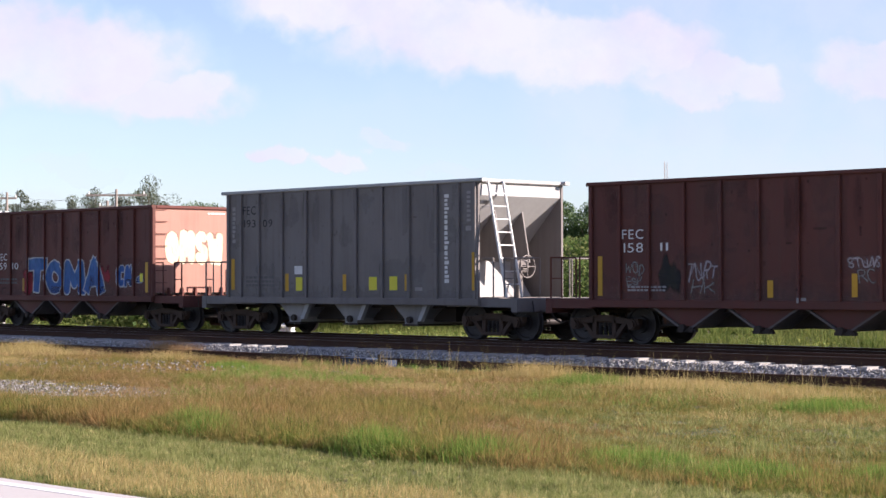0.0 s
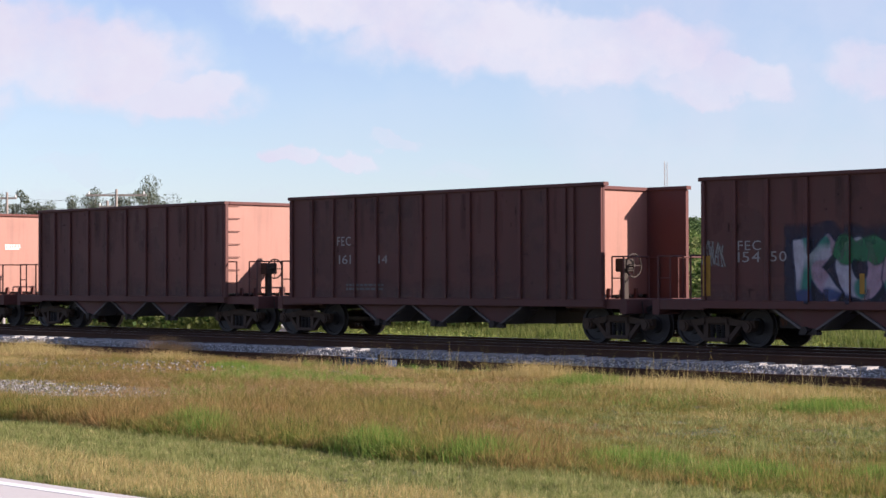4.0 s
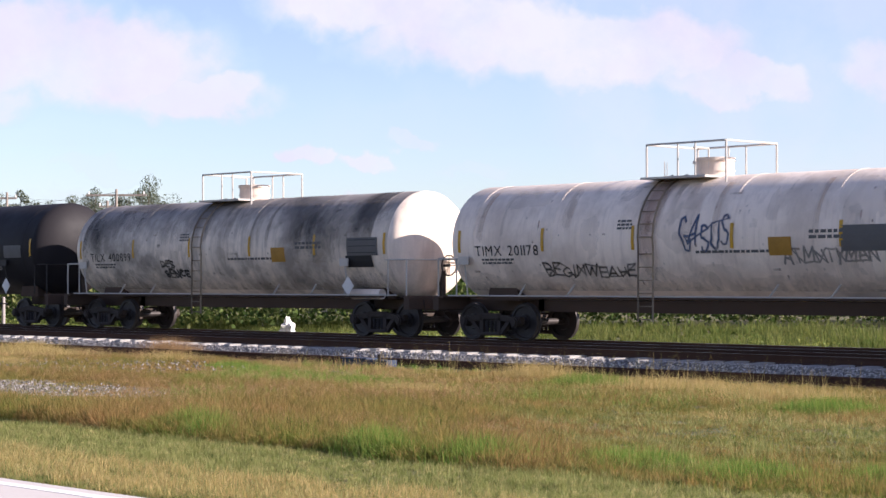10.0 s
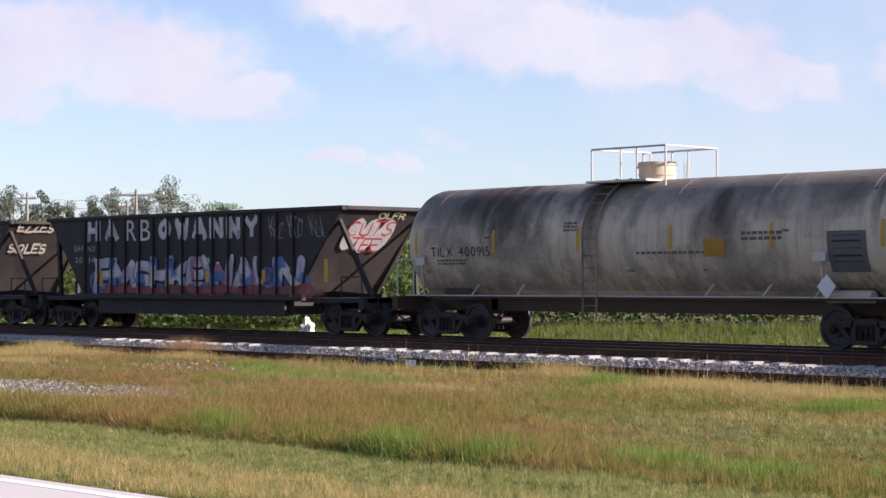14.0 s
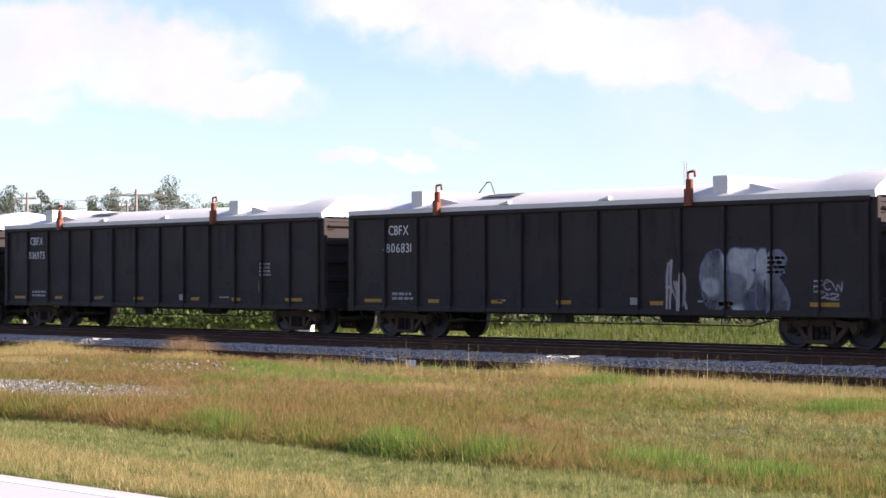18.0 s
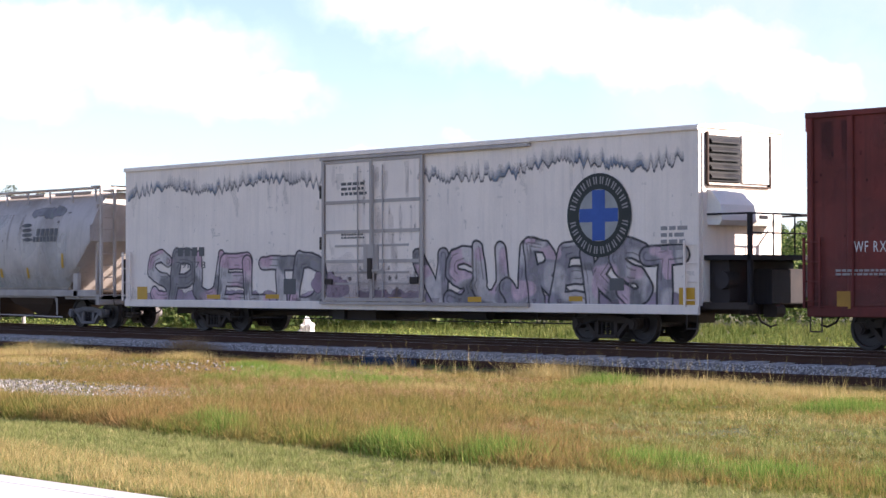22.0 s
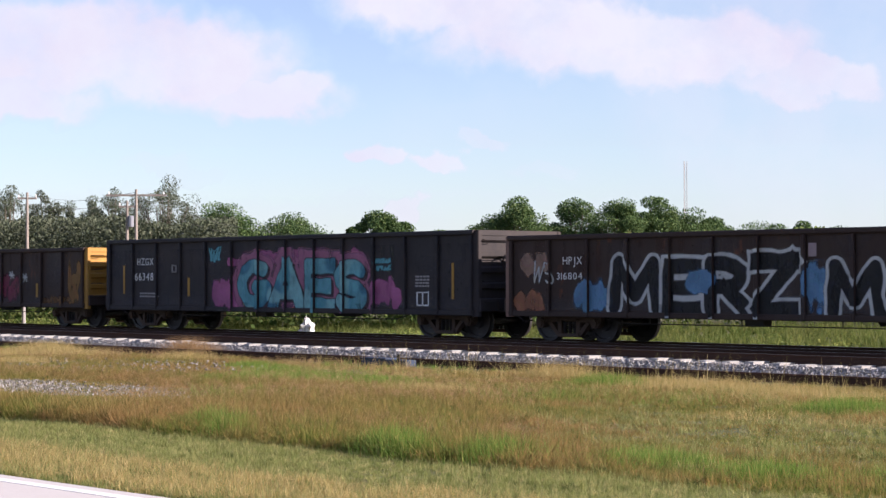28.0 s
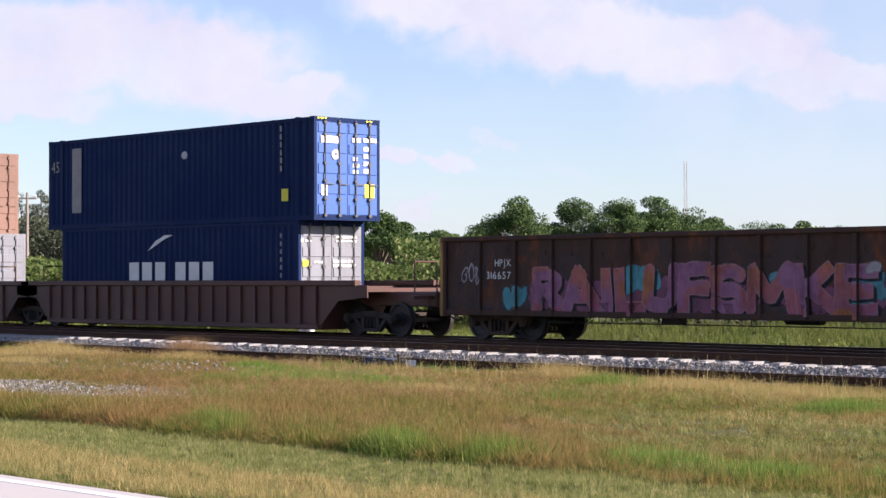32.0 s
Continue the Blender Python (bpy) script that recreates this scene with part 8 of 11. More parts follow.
graffiti(w14, "CARGO", 0.64, 5.58, 1.06, 2.32, spray(0.24, 0.075, 0.13), spray(0.48, 0.22, 0.33), None, spray(0.26, 0.09, 0.15), 0.08, 0.12, fat=0.155, rim=0.022, overlap=1.12)
cloud_on(w14, -1.0, 0.2, 2.14, 2.87, spray(0.62, 0.58, 0.5), 1)
cloud_on(w14, -0.85, 0.05, 2.22, 2.78, spray(0.4, 0.38, 0.34), 1)
scrawl(w14, "DUKES", 7.33, 8.17, 2.43, 3.13, spray(0.35, 0.06, 0.08), 0.0, 0.4)
scrawl(w15, "Gasus", -0.07, 1.36, 2.19, 3.01, spray(0.06, 0.1, 0.22), 0.0, 0.3)
scrawl(w15, "BEGINWEAHE", -4.33, -1.45, 1.59, 1.88, spray(0.012, 0.012, 0.014), 0.0, 0.2)
scrawl(w15, "ATMNTYMAN", 2.75, 5.16, 1.85, 2.19, spray(0.3, 0.265, 0.25), -0.01, 0.2)
scrawl(w16, "DES", -2.93, -2.23, 1.89, 2.11, spray(0.012, 0.012, 0.014), 0.01, 0.2)
scrawl(w16, "SENCE", -2.85, -1.6, 1.6, 1.86, spray(0.012, 0.012, 0.014), 0.02, 0.25)
mark_on(w16, 5.63, 6.85, 2.17, 2.65, M_FADEK)
mark_on(w16, 5.55, 6.61, 1.86, 2.17, M_INK)
mark_on(w16, 5.68, 6.78, 2.24, 2.6, M_INK)
graffiti(w17, "ATAGS", 2.73, 4.57, 1.93, 2.57, spray(0.3, 0.24, 0.4), spray(0.3, 0.08, 0.12), None, spray(0.46, 0.4, 0.5), 0.25, 0.06, False, fat=0.14, rim=0.02)
mark_on(w17, 7.14, 8.2, 2.28, 2.69, M_FADEK)
mark_on(w17, 0.88, 1.65, 2.14, 2.56, M_DYEL)
scrawl(w17, "MOSS", 1.65, 2.82, 1.6, 2.02, spray(0.3, 0.265, 0.25), -0.012, 0.2)
cloud_on(w17, -1.94, -1.11, 1.75, 2.11, spray(0.2, 0.24, 0.07), 4)
bars_on(w17, 5.54, 6.86, 1.86, 2.0, 2, M_FADEW)
mark_on(w18, 4.68, 5.9, 2.02, 2.4, M_FADEK)
mark_on(w18, 3.6, 4.08, 1.64, 1.92, M_INK)
bars_on(w18, 2.38, 4.01, 2.11, 2.37, 2, M_INK)
mark_on(w19, 4.88, 5.91, 2.06, 2.54, M_FADEW)
cloud_on(w19, 1.28, 1.85, 1.53, 1.85, M_DYEL, 3)
mark_on(w20, 5.73, 6.7, 1.66, 2.54, M_FADEK)
mark_on(w20, 5.86, 6.58, 1.88, 2.45, M_INK)
graffiti(w21, "H", -5.13, -4.39, 2.75, 3.42, spray(0.55, 0.53, 0.52), spray(0.5, 0.48, 0.47), None, spray(0.66, 0.64, 0.62), 0.0, 0.09, False, rim=0.0, fat=0.145, square=True)
graffiti(w21, "A", -4.12, -3.4, 2.75, 3.41, spray(0.55, 0.53, 0.52), spray(0.5, 0.48, 0.47), None, spray(0.66, 0.64, 0.62), 0.0, 0.09, False, rim=0.0, fat=0.145, square=True)
text_on(w21, "R", -3.13, -2.44, 2.75, 3.4, spray(0.62, 0.6, 0.58))
text_on(w21, "B", -2.17, -1.5, 2.74, 3.4, spray(0.62, 0.6, 0.58))
graffiti(w21, "O", -1.24, -0.58, 2.74, 3.39, spray(0.55, 0.53, 0.52), spray(0.5, 0.48, 0.47), None, spray(0.66, 0.64, 0.62), 0.0, 0.09, False, rim=0.0, fat=0.145, square=True)
graffiti(w21, "W", -0.33, 0.31, 2.74, 3.38, spray(0.55, 0.53, 0.52), spray(0.5, 0.48, 0.47), None, spray(0.66, 0.64, 0.62), 0.0, 0.09, False, rim=0.0, fat=0.145, square=True)
graffiti(w21, "A", 0.55, 1.18, 2.73, 3.37, spray(0.55, 0.53, 0.52), spray(0.5, 0.48, 0.47), None, spray(0.66, 0.64, 0.62), 0.0, 0.09, False, rim=0.0, fat=0.145, square=True)
graffiti(w21, "N", 1.42, 2.03, 2.73, 3.36, spray(0.55, 0.53, 0.52), spray(0.5, 0.48, 0.47), None, spray(0.66, 0.64, 0.62), 0.0, 0.09, False, rim=0.0, fat=0.145, square=True)
graffiti(w21, "N", 2.26, 2.85, 2.73, 3.36, spray(0.55, 0.53, 0.52), spray(0.5, 0.48, 0.47), None, spray(0.66, 0.64, 0.62), 0.0, 0.09, False, rim=0.0, fat=0.145, square=True)
graffiti(w21, "Y", 3.08, 3.66, 2.73, 3.35, spray(0.55, 0.53, 0.52), spray(0.5, 0.48, 0.47), None, spray(0.66, 0.64, 0.62), 0.0, 0.09, False, rim=0.0, fat=0.145, square=True)
scrawl(w21, "KIC", 4.16, 4.87, 2.72, 3.31, spray(0.3, 0.265, 0.25), -0.012, 0.2)
scrawl(w21, "KCO", 5.02, 5.69, 2.71, 3.32, spray(0.3, 0.265, 0.25), -0.012, 0.2)
scrawl(w21, "KLI", 5.96, 6.57, 2.73, 3.3, spray(0.3, 0.265, 0.25), -0.012, 0.2)
text_on(w21, "SH", -5.85, -5.37, 2.45, 2.64, M_FADEW)
text_on(w21, "NX", -4.98, -4.54, 2.44, 2.63, M_FADEW)
text_on(w21, "20", -5.85, -5.42, 2.08, 2.27, M_FADEW)
text_on(w21, "14", -4.98, -4.61, 2.08, 2.27, M_FADEW)
cloud_on(w21, -4.92, 5.96, 1.1, 1.89, spray(0.12, 0.15, 0.28), 16)
graffiti(w21, "EMSHKEWAUN", -4.6, 5.6, 1.12, 2.25, spray(0.5, 0.42, 0.46), spray(0.03, 0.03, 0.05), None, spray(0.5, 0.48, 0.54), 0.3, 0.06, accents=(spray(0.45, 0.16, 0.2), spray(0.12, 0.2, 0.45), spray(0.64, 0.62, 0.6)), fat=0.13, overlap=1.3)
cloud_on(w21, -4.43, 6.66, 1.03, 1.39, spray(0.28, 0.08, 0.06), 10)
mark_on(w21, -4.44, -4.24, 1.44, 1.83, M_YEL)
mark_on(w21, -1.68, -1.5, 1.45, 1.82, M_YEL)
mark_on(w21, 1.16, 1.33, 1.46, 1.81, M_YEL)
mark_on(w21, 3.84, 3.99, 1.46, 1.81, M_YEL)
mark_on(w21, 6.61, 6.75, 1.47, 2.1, M_YEL)
end_scrawl(w21, "OOO", -0.95, 0.75, 2.3, 3.2, spray(0.6, 0.58, 0.57), 0.12, 0.3)
end_scrawl(w21, "CUTS", -0.95, 0.75, 2.75, 3.15, spray(0.55, 0.04, 0.06), 0.0, 0.3)
end_scrawl(w21, "TEE", -0.6, 0.5, 2.32, 2.7, spray(0.55, 0.04, 0.06), 0.0, 0.3)
end_scrawl(w21, "OLFR", -0.1, 0.9, 3.2, 3.4, spray(0.6, 0.58, 0.4), 0.0, 0.2)
graffiti(w22, "RIAMRSE", -3.67, 3.9, 1.3, 3.01, spray(0.3, 0.265, 0.25), spray(0.4, 0.4, 0.43), None, spray(0.34, 0.33, 0.36), 0.2, 0.04, accents=(spray(0.06, 0.06, 0.07), spray(0.4, 0.2, 0.22)), fat=0.1, rim=0.025)
cloud_on(w22, 2.92, 5.79, 1.42, 2.32, spray(0.3, 0.26, 0.42), 7)
scrawl(w22, "WK", 6.24, 6.76, 3.02, 3.36, spray(0.3, 0.265, 0.25), -0.012, 0.2)
mark_on(w22, 5.03, 5.24, 1.42, 1.93, M_YEL)
mark_on(w22, 6.22, 6.4, 1.51, 2.35, M_YEL)
end_scrawl(w22, "EZZES", -1.22, 0.25, 3.15, 3.49, spray(0.7, 0.62, 0.55), 0.03, 0.3)
end_scrawl(w22, "SOLES", -1.22, 0.26, 2.44, 2.81, spray(0.7, 0.62, 0.55), 0.03, 0.3)
scrawl(COVERED[1], "VK", -2.33, -1.67, 1.23, 1.6, spray(0.04, 0.07, 0.22), -0.012, 0.2)
scrawl(COVERED[1], "DOES", -0.41, 0.41, 1.24, 1.6, spray(0.04, 0.07, 0.22), -0.012, 0.2)
scrawl(COVERED[1], "TRA", 1.7, 2.43, 1.3, 1.6, spray(0.04, 0.07, 0.22), -0.012, 0.2)
scrawl(COVERED[1], "KUNE", 5.33, 5.88, 1.5, 1.76, spray(0.3, 0.45, 0.55), -0.012, 0.2)
graffiti(COVERED[2], "GEK", 3.76, 6.05, 0.79, 2.2, spray(0.17, 0.17, 0.18), spray(0.2, 0.2, 0.3), None, spray(0.26, 0.26, 0.28), 0.12, 0.07, False, accents=(spray(0.5, 0.5, 0.5), spray(0.1, 0.1, 0.12)), fat=0.16)
scrawl(COVERED[2], "HMD", 2.7, 3.31, 0.9, 2.05, spray(0.48, 0.43, 0.41), 0.02, 0.5)
scrawl(COVERED[2], "ecw", 6.79, 7.56, 1.25, 1.49, spray(0.48, 0.43, 0.41), 0.0, 0.15)
scrawl(COVERED[2], "22", 6.93, 7.42, 1.07, 1.25, spray(0.48, 0.43, 0.41), -0.012, 0.2)
scrawl(COVERED[4], "gup", 6.66, 7.42, 2.01, 2.43, spray(0.4, 0.42, 0.45), 0.0, 0.3)
text_on(w29, "WF RX", -7.38, -6.36, 2.08, 2.31, M_WHITE)
text_on(w29, "571 011", -5.83, -4.74, 2.07, 2.3, M_WHITE)
cloud_on(w29, -5.9, -2.04, 0.73, 1.44, spray(0.16, 0.2, 0.26), 8)
graffiti(w29, "RSMJ", -5.77, -2.6, 0.95, 2.15, spray(0.5, 0.5, 0.5), spray(0.03, 0.03, 0.035), None, spray(0.62, 0.6, 0.58), 0.3, 0.05, accents=(spray(0.2, 0.26, 0.36), spray(0.5, 0.42, 0.16), spray(0.3, 0.1, 0.08)), fat=0.135, overlap=1.25)
cloud_on(w29, -3.61, -2.64, 1.44, 2.14, spray(0.62, 0.6, 0.58), 3)
cloud_on(w29, -3.29, -2.71, 0.74, 1.44, spray(0.5, 0.48, 0.46), 3)
bars_on(w29, -7.51, -6.03, 1.56, 1.72, 2, M_FADEW)
graffiti(w29, "WUNHO", 2.08, 4.99, 0.93, 2.2, spray(0.5, 0.52, 0.5), spray(0.22, 0.22, 0.23), None, spray(0.36, 0.38, 0.38), 0.2, 0.05, False, accents=(spray(0.12, 0.06, 0.05), spray(0.24, 0.26, 0.25)), fat=0.135, square=True)
runs_on(w29, 1.97, 6.4, 0.83, 2.09, 46, spray(0.3, 0.31, 0.32))
runs_on(w29, -5.9, -2.04, 0.73, 2.07, 30, spray(0.4, 0.4, 0.42))
cloud_on(w29, -1.34, -1.02, 1.84, 2.05, spray(0.62, 0.6, 0.58), 1)
cloud_on(w29, -1.11, -0.79, 1.7, 1.91, spray(0.62, 0.6, 0.58), 1)
cloud_on(w29, -1.34, -1.02, 1.57, 1.78, spray(0.62, 0.6, 0.58), 1)
cloud_on(w29, 5.93, 6.19, 1.85, 2.04, spray(0.62, 0.6, 0.58), 1)
cloud_on(w29, 6.12, 6.38, 1.72, 1.91, spray(0.62, 0.6, 0.58), 1)
cloud_on(w29, 5.94, 6.2, 1.6, 1.79, spray(0.62, 0.6, 0.58), 1)
mark_on(w29, -7.48, -7.1, 0.9, 1.26, M_DYEL)
mark_on(w29, 2.08, 2.39, 1.02, 1.2, M_DYEL)
mark_on(w29, 4.51, 4.99, 1.12, 1.25, M_DYEL)
mark_on(w29, 6.77, 7.18, 0.8, 1.0, M_DYEL)
mark_on(w29, -3.98, -3.49, 1.08, 1.23, M_DYEL)
scrawl(w29, "SEN", 7.48, 7.88, 3.19, 3.79, spray(0.3, 0.265, 0.25), 0.0, 0.4)
end_mark(w29, -0.3, 1.03, 4.69, 4.99, M_WHITE)
blocks_on(w30, 4, -8.6, -7.18, 2.24, 2.5, M_FADEK)
text_on(w30, "791378", -8.65, -7.18, 1.88, 2.08, M_FADEK)
mark_on(w30, -10.69, -10.15, 0.9, 1.33, M_YEL)
mark_on(w30, -7.11, -6.45, 0.98, 1.1, M_YEL)
mark_on(w30, -4.33, -3.71, 1.0, 1.12, M_YEL)
mark_on(w30, -0.76, -0.2, 1.03, 1.05, M_YEL)
mark_on(w30, 0.96, 1.49, 1.05, 1.06, M_YEL)
mark_on(w30, 3.9, 4.39, 0.96, 1.09, M_YEL)
mark_on(w30, 7.37, 7.81, 1.0, 1.12, M_YEL)
mark_on(w30, 10.76, 11.22, 0.89, 1.33, M_YEL)
mark_on(w30, 8.67, 9.12, 1.26, 1.55, M_FADEK)
mark_on(w30, -3.51, -2.96, 1.12, 1.56, M_FADEK)
cloud_on(w30, -10.42, -1.8, 0.72, 1.25, spray(0.5, 0.38, 0.44), 22)
cloud_on(w30, 2.31, 11.01, 0.75, 1.25, spray(0.5, 0.38, 0.44), 22)
cloud_on(w30, -1.6, -0.6, 0.95, 1.7, spray(0.5, 0.37, 0.43), 4)
cloud_on(w30, -0.3, 2.0, 0.95, 1.25, spray(0.38, 0.28, 0.32), 8)
graffiti(w30, "SPUELTD", -10.0, -1.75, 0.76, 2.3, spray(0.66, 0.58, 0.53), spray(0.06, 0.05, 0.06), None, spray(0.74, 0.65, 0.6), 0.34, 0.09, False, accents=(spray(0.3, 0.27, 0.26), spray(0.7, 0.46, 0.5)), rim=0.05, fat=0.115, overlap=1.25, shine=spray(0.12, 0.1, 0.11))
graffiti(w30, "VSUJREKST", 2.2, 10.85, 0.8, 2.5, spray(0.64, 0.56, 0.52), spray(0.05, 0.042, 0.05), None, spray(0.72, 0.64, 0.59), 0.36, 0.09, False, accents=(spray(0.26, 0.235, 0.23), spray(0.36, 0.32, 0.33), spray(0.7, 0.5, 0.53)), rim=0.055, fat=0.115, overlap=1.3, shine=spray(0.12, 0.1, 0.11))
door_wear(w30, -1.6, 2.16, 1.05, 4.6)
bars_on(w30, -0.95, 0.1, 3.75, 4.15, 3, M_FADEK)
bars_on(w30, -0.95, 0.0, 2.6, 2.85, 3, M_FADEK)
cloud_on(w30, -2.27, -1.75, 1.13, 1.75, spray(0.5, 0.35, 0.42), 2)
bars_on(w30, 10.23, 11.01, 2.12, 2.73, 4, M_FADEW)
drips(w30, -11.2, -1.85, 4.66)
drips(w30, 2.3, 10.9, 4.66)
emblem(w30, 7.33, 9.36, 2.04, 4.03)
blocks_on(w31, 5, 2.5, 3.85, 2.99, 3.23, M_FADEK)
blocks_on(w31, 7, 2.34, 3.82, 2.8, 2.97, M_FADEK)
cloud_on(w31, 1.55, 2.14, 3.29, 3.42, M_FADEK, 1)
cloud_on(w31, 1.61, 2.2, 3.13, 3.26, M_FADEK, 1)
cloud_on(w31, 1.67, 2.26, 2.97, 3.1, M_FADEK, 1)
cloud_on(w31, 1.74, 2.32, 2.82, 2.94, M_FADEK, 1)
mark_on(w31, -4.98, -4.86, 1.94, 2.38, M_YEL)
mark_on(w31, -3.46, -3.34, 1.63, 1.93, M_YEL)
mark_on(w31, 0.25, 0.4, 1.63, 1.92, M_YEL)
mark_on(w31, 1.94, 2.06, 1.6, 1.95, M_YEL)
mark_on(w31, 4.1, 4.23, 1.93, 2.4, M_YEL)
cloud_on(w31, 1.89, 4.04, 3.55, 3.97, spray(0.3, 0.28, 0.27), 8)
text_on(w32, "RGCX", -3.13, -2.25, 2.01, 2.23, M_INK)
text_on(w32, "7174", -2.98, -2.32, 1.77, 1.97, M_INK)
cloud_on(w32, -1.24, -1.0, 2.07, 2.42, spray(0.04, 0.035, 0.03), 2)
cloud_on(w32, -1.22, -1.03, 1.45, 1.67, spray(0.04, 0.035, 0.03), 2)
cloud_on(w32, 0.86, 1.14, 1.07, 1.61, spray(0.04, 0.035, 0.03), 2)
mark_on(w32, 4.2, 4.58, 1.63, 1.85, M_INK)
cloud_on(w32, -4.67, -4.28, 1.35, 1.53, spray(0.48, 0.43, 0.41), 2)
mark_on(w32, 3.77, 3.85, 1.49, 2.03, M_FADEK)
mark_on(w32, -0.86, -0.79, 2.53, 2.99, M_FADEK)
text_on(w33, "FEC", -3.87, -3.31, 2.19, 2.43, M_WHITE)
text_on(w33, "155", -3.87, -3.33, 1.82, 2.03, M_WHITE)
text_on(w33, "19", -2.98, -2.66, 1.83, 2.03, M_WHITE)
scrawl(w33, "SEEF", -3.07, -2.42, 2.2, 2.52, spray(0.48, 0.43, 0.41), -0.012, 0.2)
scrawl(w33, "SEEN", 2.11, 2.93, 2.15, 2.52, spray(0.48, 0.43, 0.41), 0.01, 0.3)
scrawl(w33, "MTB", 3.19, 3.8, 2.15, 2.48, spray(0.48, 0.43, 0.41), -0.012, 0.2)
cloud_on(w33, -0.99, -0.04, 1.26, 2.08, spray(0.3, 0.2, 0.2), 4)
cloud_on(w33, 0.05, 0.78, 1.27, 2.08, spray(0.3, 0.2, 0.2), 4)
mark_on(w33, 4.26, 4.46, 1.96, 2.15, M_WHITE)
mark_on(w33, 3.27, 3.75, 1.3, 1.59, M_FADEW)
bars_on(w33, 2.34, 2.71, 1.74, 2.06, 4, M_FADEW)
cloud_on(w33, 1.05, 1.5, 1.74, 2.0, spray(0.3, 0.2, 0.2), 2)
bars_on(w33, -3.78, -2.56, 1.39, 1.6, 2, M_FADEW)
end_scrawl(w33, "SEEF", -0.91, 0.82, 2.77, 3.28, spray(0.62, 0.6, 0.58), -0.02, 0.35)
end_scrawl(w33, "MiB", -1.55, -0.97, 2.43, 2.72, spray(0.62, 0.6, 0.58), 0.0, 0.2)
end_scrawl(w33, "SBK", 0.61, 1.21, 2.14, 2.46, spray(0.62, 0.6, 0.58), 0.0, 0.2)
end_bars(w33, -0.53, 0.14, 2.28, 2.46, 3, M_WHITE)
end_bars(w33, 0.5, 1.21, 3.54, 3.63, 1, M_WHITE)
text_on(w34, "HZG", -6.26, -5.37, 1.83, 2.16, M_WHITE)
text_on(w34, "X", -4.92, -4.69, 1.84, 2.15, M_WHITE)
text_on(w34, "663", -6.18, -5.44, 1.36, 1.64, M_WHITE)
text_on(w34, "83", -5.06, -4.61, 1.35, 1.63, M_WHITE)
bars_on(w34, -6.26, -4.74, 0.98, 1.2, 2, M_FADEW)
blocks_on(w34, 7, -1.39, 0.57, 2.0, 2.29, M_DYEL)
blocks_on(w34, 9, -1.39, 1.42, 1.61, 1.88, M_DYEL)
cloud_on(w34, -2.83, -1.67, 1.71, 2.25, M_DYEL, 4)
mark_on(w34, -7.48, -7.36, 1.39, 2.3, M_DYEL)
mark_on(w34, -7.15, -6.63, 1.3, 1.4, M_DYEL)
mark_on(w34, -4.17, -3.74, 1.17, 1.28, M_DYEL)
mark_on(w34, -1.2, -0.78, 1.18, 1.29, M_DYEL)
mark_on(w34, 0.87, 1.33, 1.17, 1.28, M_DYEL)
mark_on(w34, 2.89, 3.24, 1.2, 1.32, M_DYEL)
mark_on(w34, 5.51, 6.16, 1.52, 1.58, M_FADEW)
mark_on(w34, 5.51, 6.16, 1.23, 1.28, M_FADEW)
mark_on(w34, 5.51, 5.58, 1.23, 1.58, M_FADEW)
mark_on(w34, 6.09, 6.16, 1.23, 1.58, M_FADEW)
mark_on(w34, 5.8, 5.87, 1.23, 1.58, M_FADEW)
mark_on(w34, 7.39, 7.5, 1.32, 2.13, M_DYEL)
mark_on(w34, 6.83, 7.38, 1.22, 1.32, M_DYEL)
mark_on(w34, 2.74, 3.23, 1.24, 1.31, M_DYEL)
mark_on(w34, 0.81, 1.24, 1.21, 1.28, M_DYEL)
text_on(w35, "CMEX", -6.36, -5.42, 2.02, 2.28, M_WHITE)
text_on(w35, "100333", -6.48, -5.36, 1.57, 1.8, M_WHITE)
cloud_on(w35, -3.69, 2.65, 0.78, 2.56, spray(0.06, 0.14, 0.22), 12)
graffiti(w35, "HIDLE", -3.5, 2.75, 0.72, 2.45, spray(0.1, 0.24, 0.4), spray(0.02, 0.025, 0.03), spray(0.12, 0.15, 0.05), spray(0.3, 0.36, 0.14), 0.22, 0.07, accents=(spray(0.5, 0.55, 0.56), spray(0.08, 0.2, 0.45), spray(0.2, 0.3, 0.14)), fat=0.135, rim=0.03, shine=spray(0.65, 0.66, 0.62), overlap=1.1)
scrawl(w35, "KOER", 2.28, 3.01, 1.94, 2.45, spray(0.48, 0.43, 0.41), -0.012, 0.2)
cloud_on(w35, 4.19, 5.18, 0.77, 2.58, spray(0.1, 0.16, 0.3), 6)
scrawl(w35, "OTT", 3.36, 4.12, 2.21, 2.51, spray(0.48, 0.43, 0.41), -0.012, 0.2)
scrawl(w35, "RIZED", 3.25, 4.12, 1.6, 2.18, spray(0.48, 0.43, 0.41), -0.012, 0.2)
scrawl(w35, "HAE", 5.44, 6.15, 1.97, 2.42, spray(0.3, 0.265, 0.25), -0.012, 0.2)
mark_on(w35, 7.32, 7.45, 1.16, 2.06, M_DYEL)
mark_on(w35, 3.96, 4.05, 1.14, 1.6, M_DYEL)
scrawl(w35, "OK", -4.1, -3.41, 1.93, 2.52, spray(0.48, 0.43, 0.41), -0.012, 0.2)
bars_on(w35, 5.67, 6.55, 1.08, 1.6, 4, M_FADEK)
mark_on(w35, 6.94, 7.96, 0.85, 0.99, M_FADEW)
text_on(w36, "HZ", -6.16, -5.56, 2.09, 2.37, M_WHITE)
text_on(w36, "GX", -4.91, -4.29, 2.08, 2.36, M_WHITE)
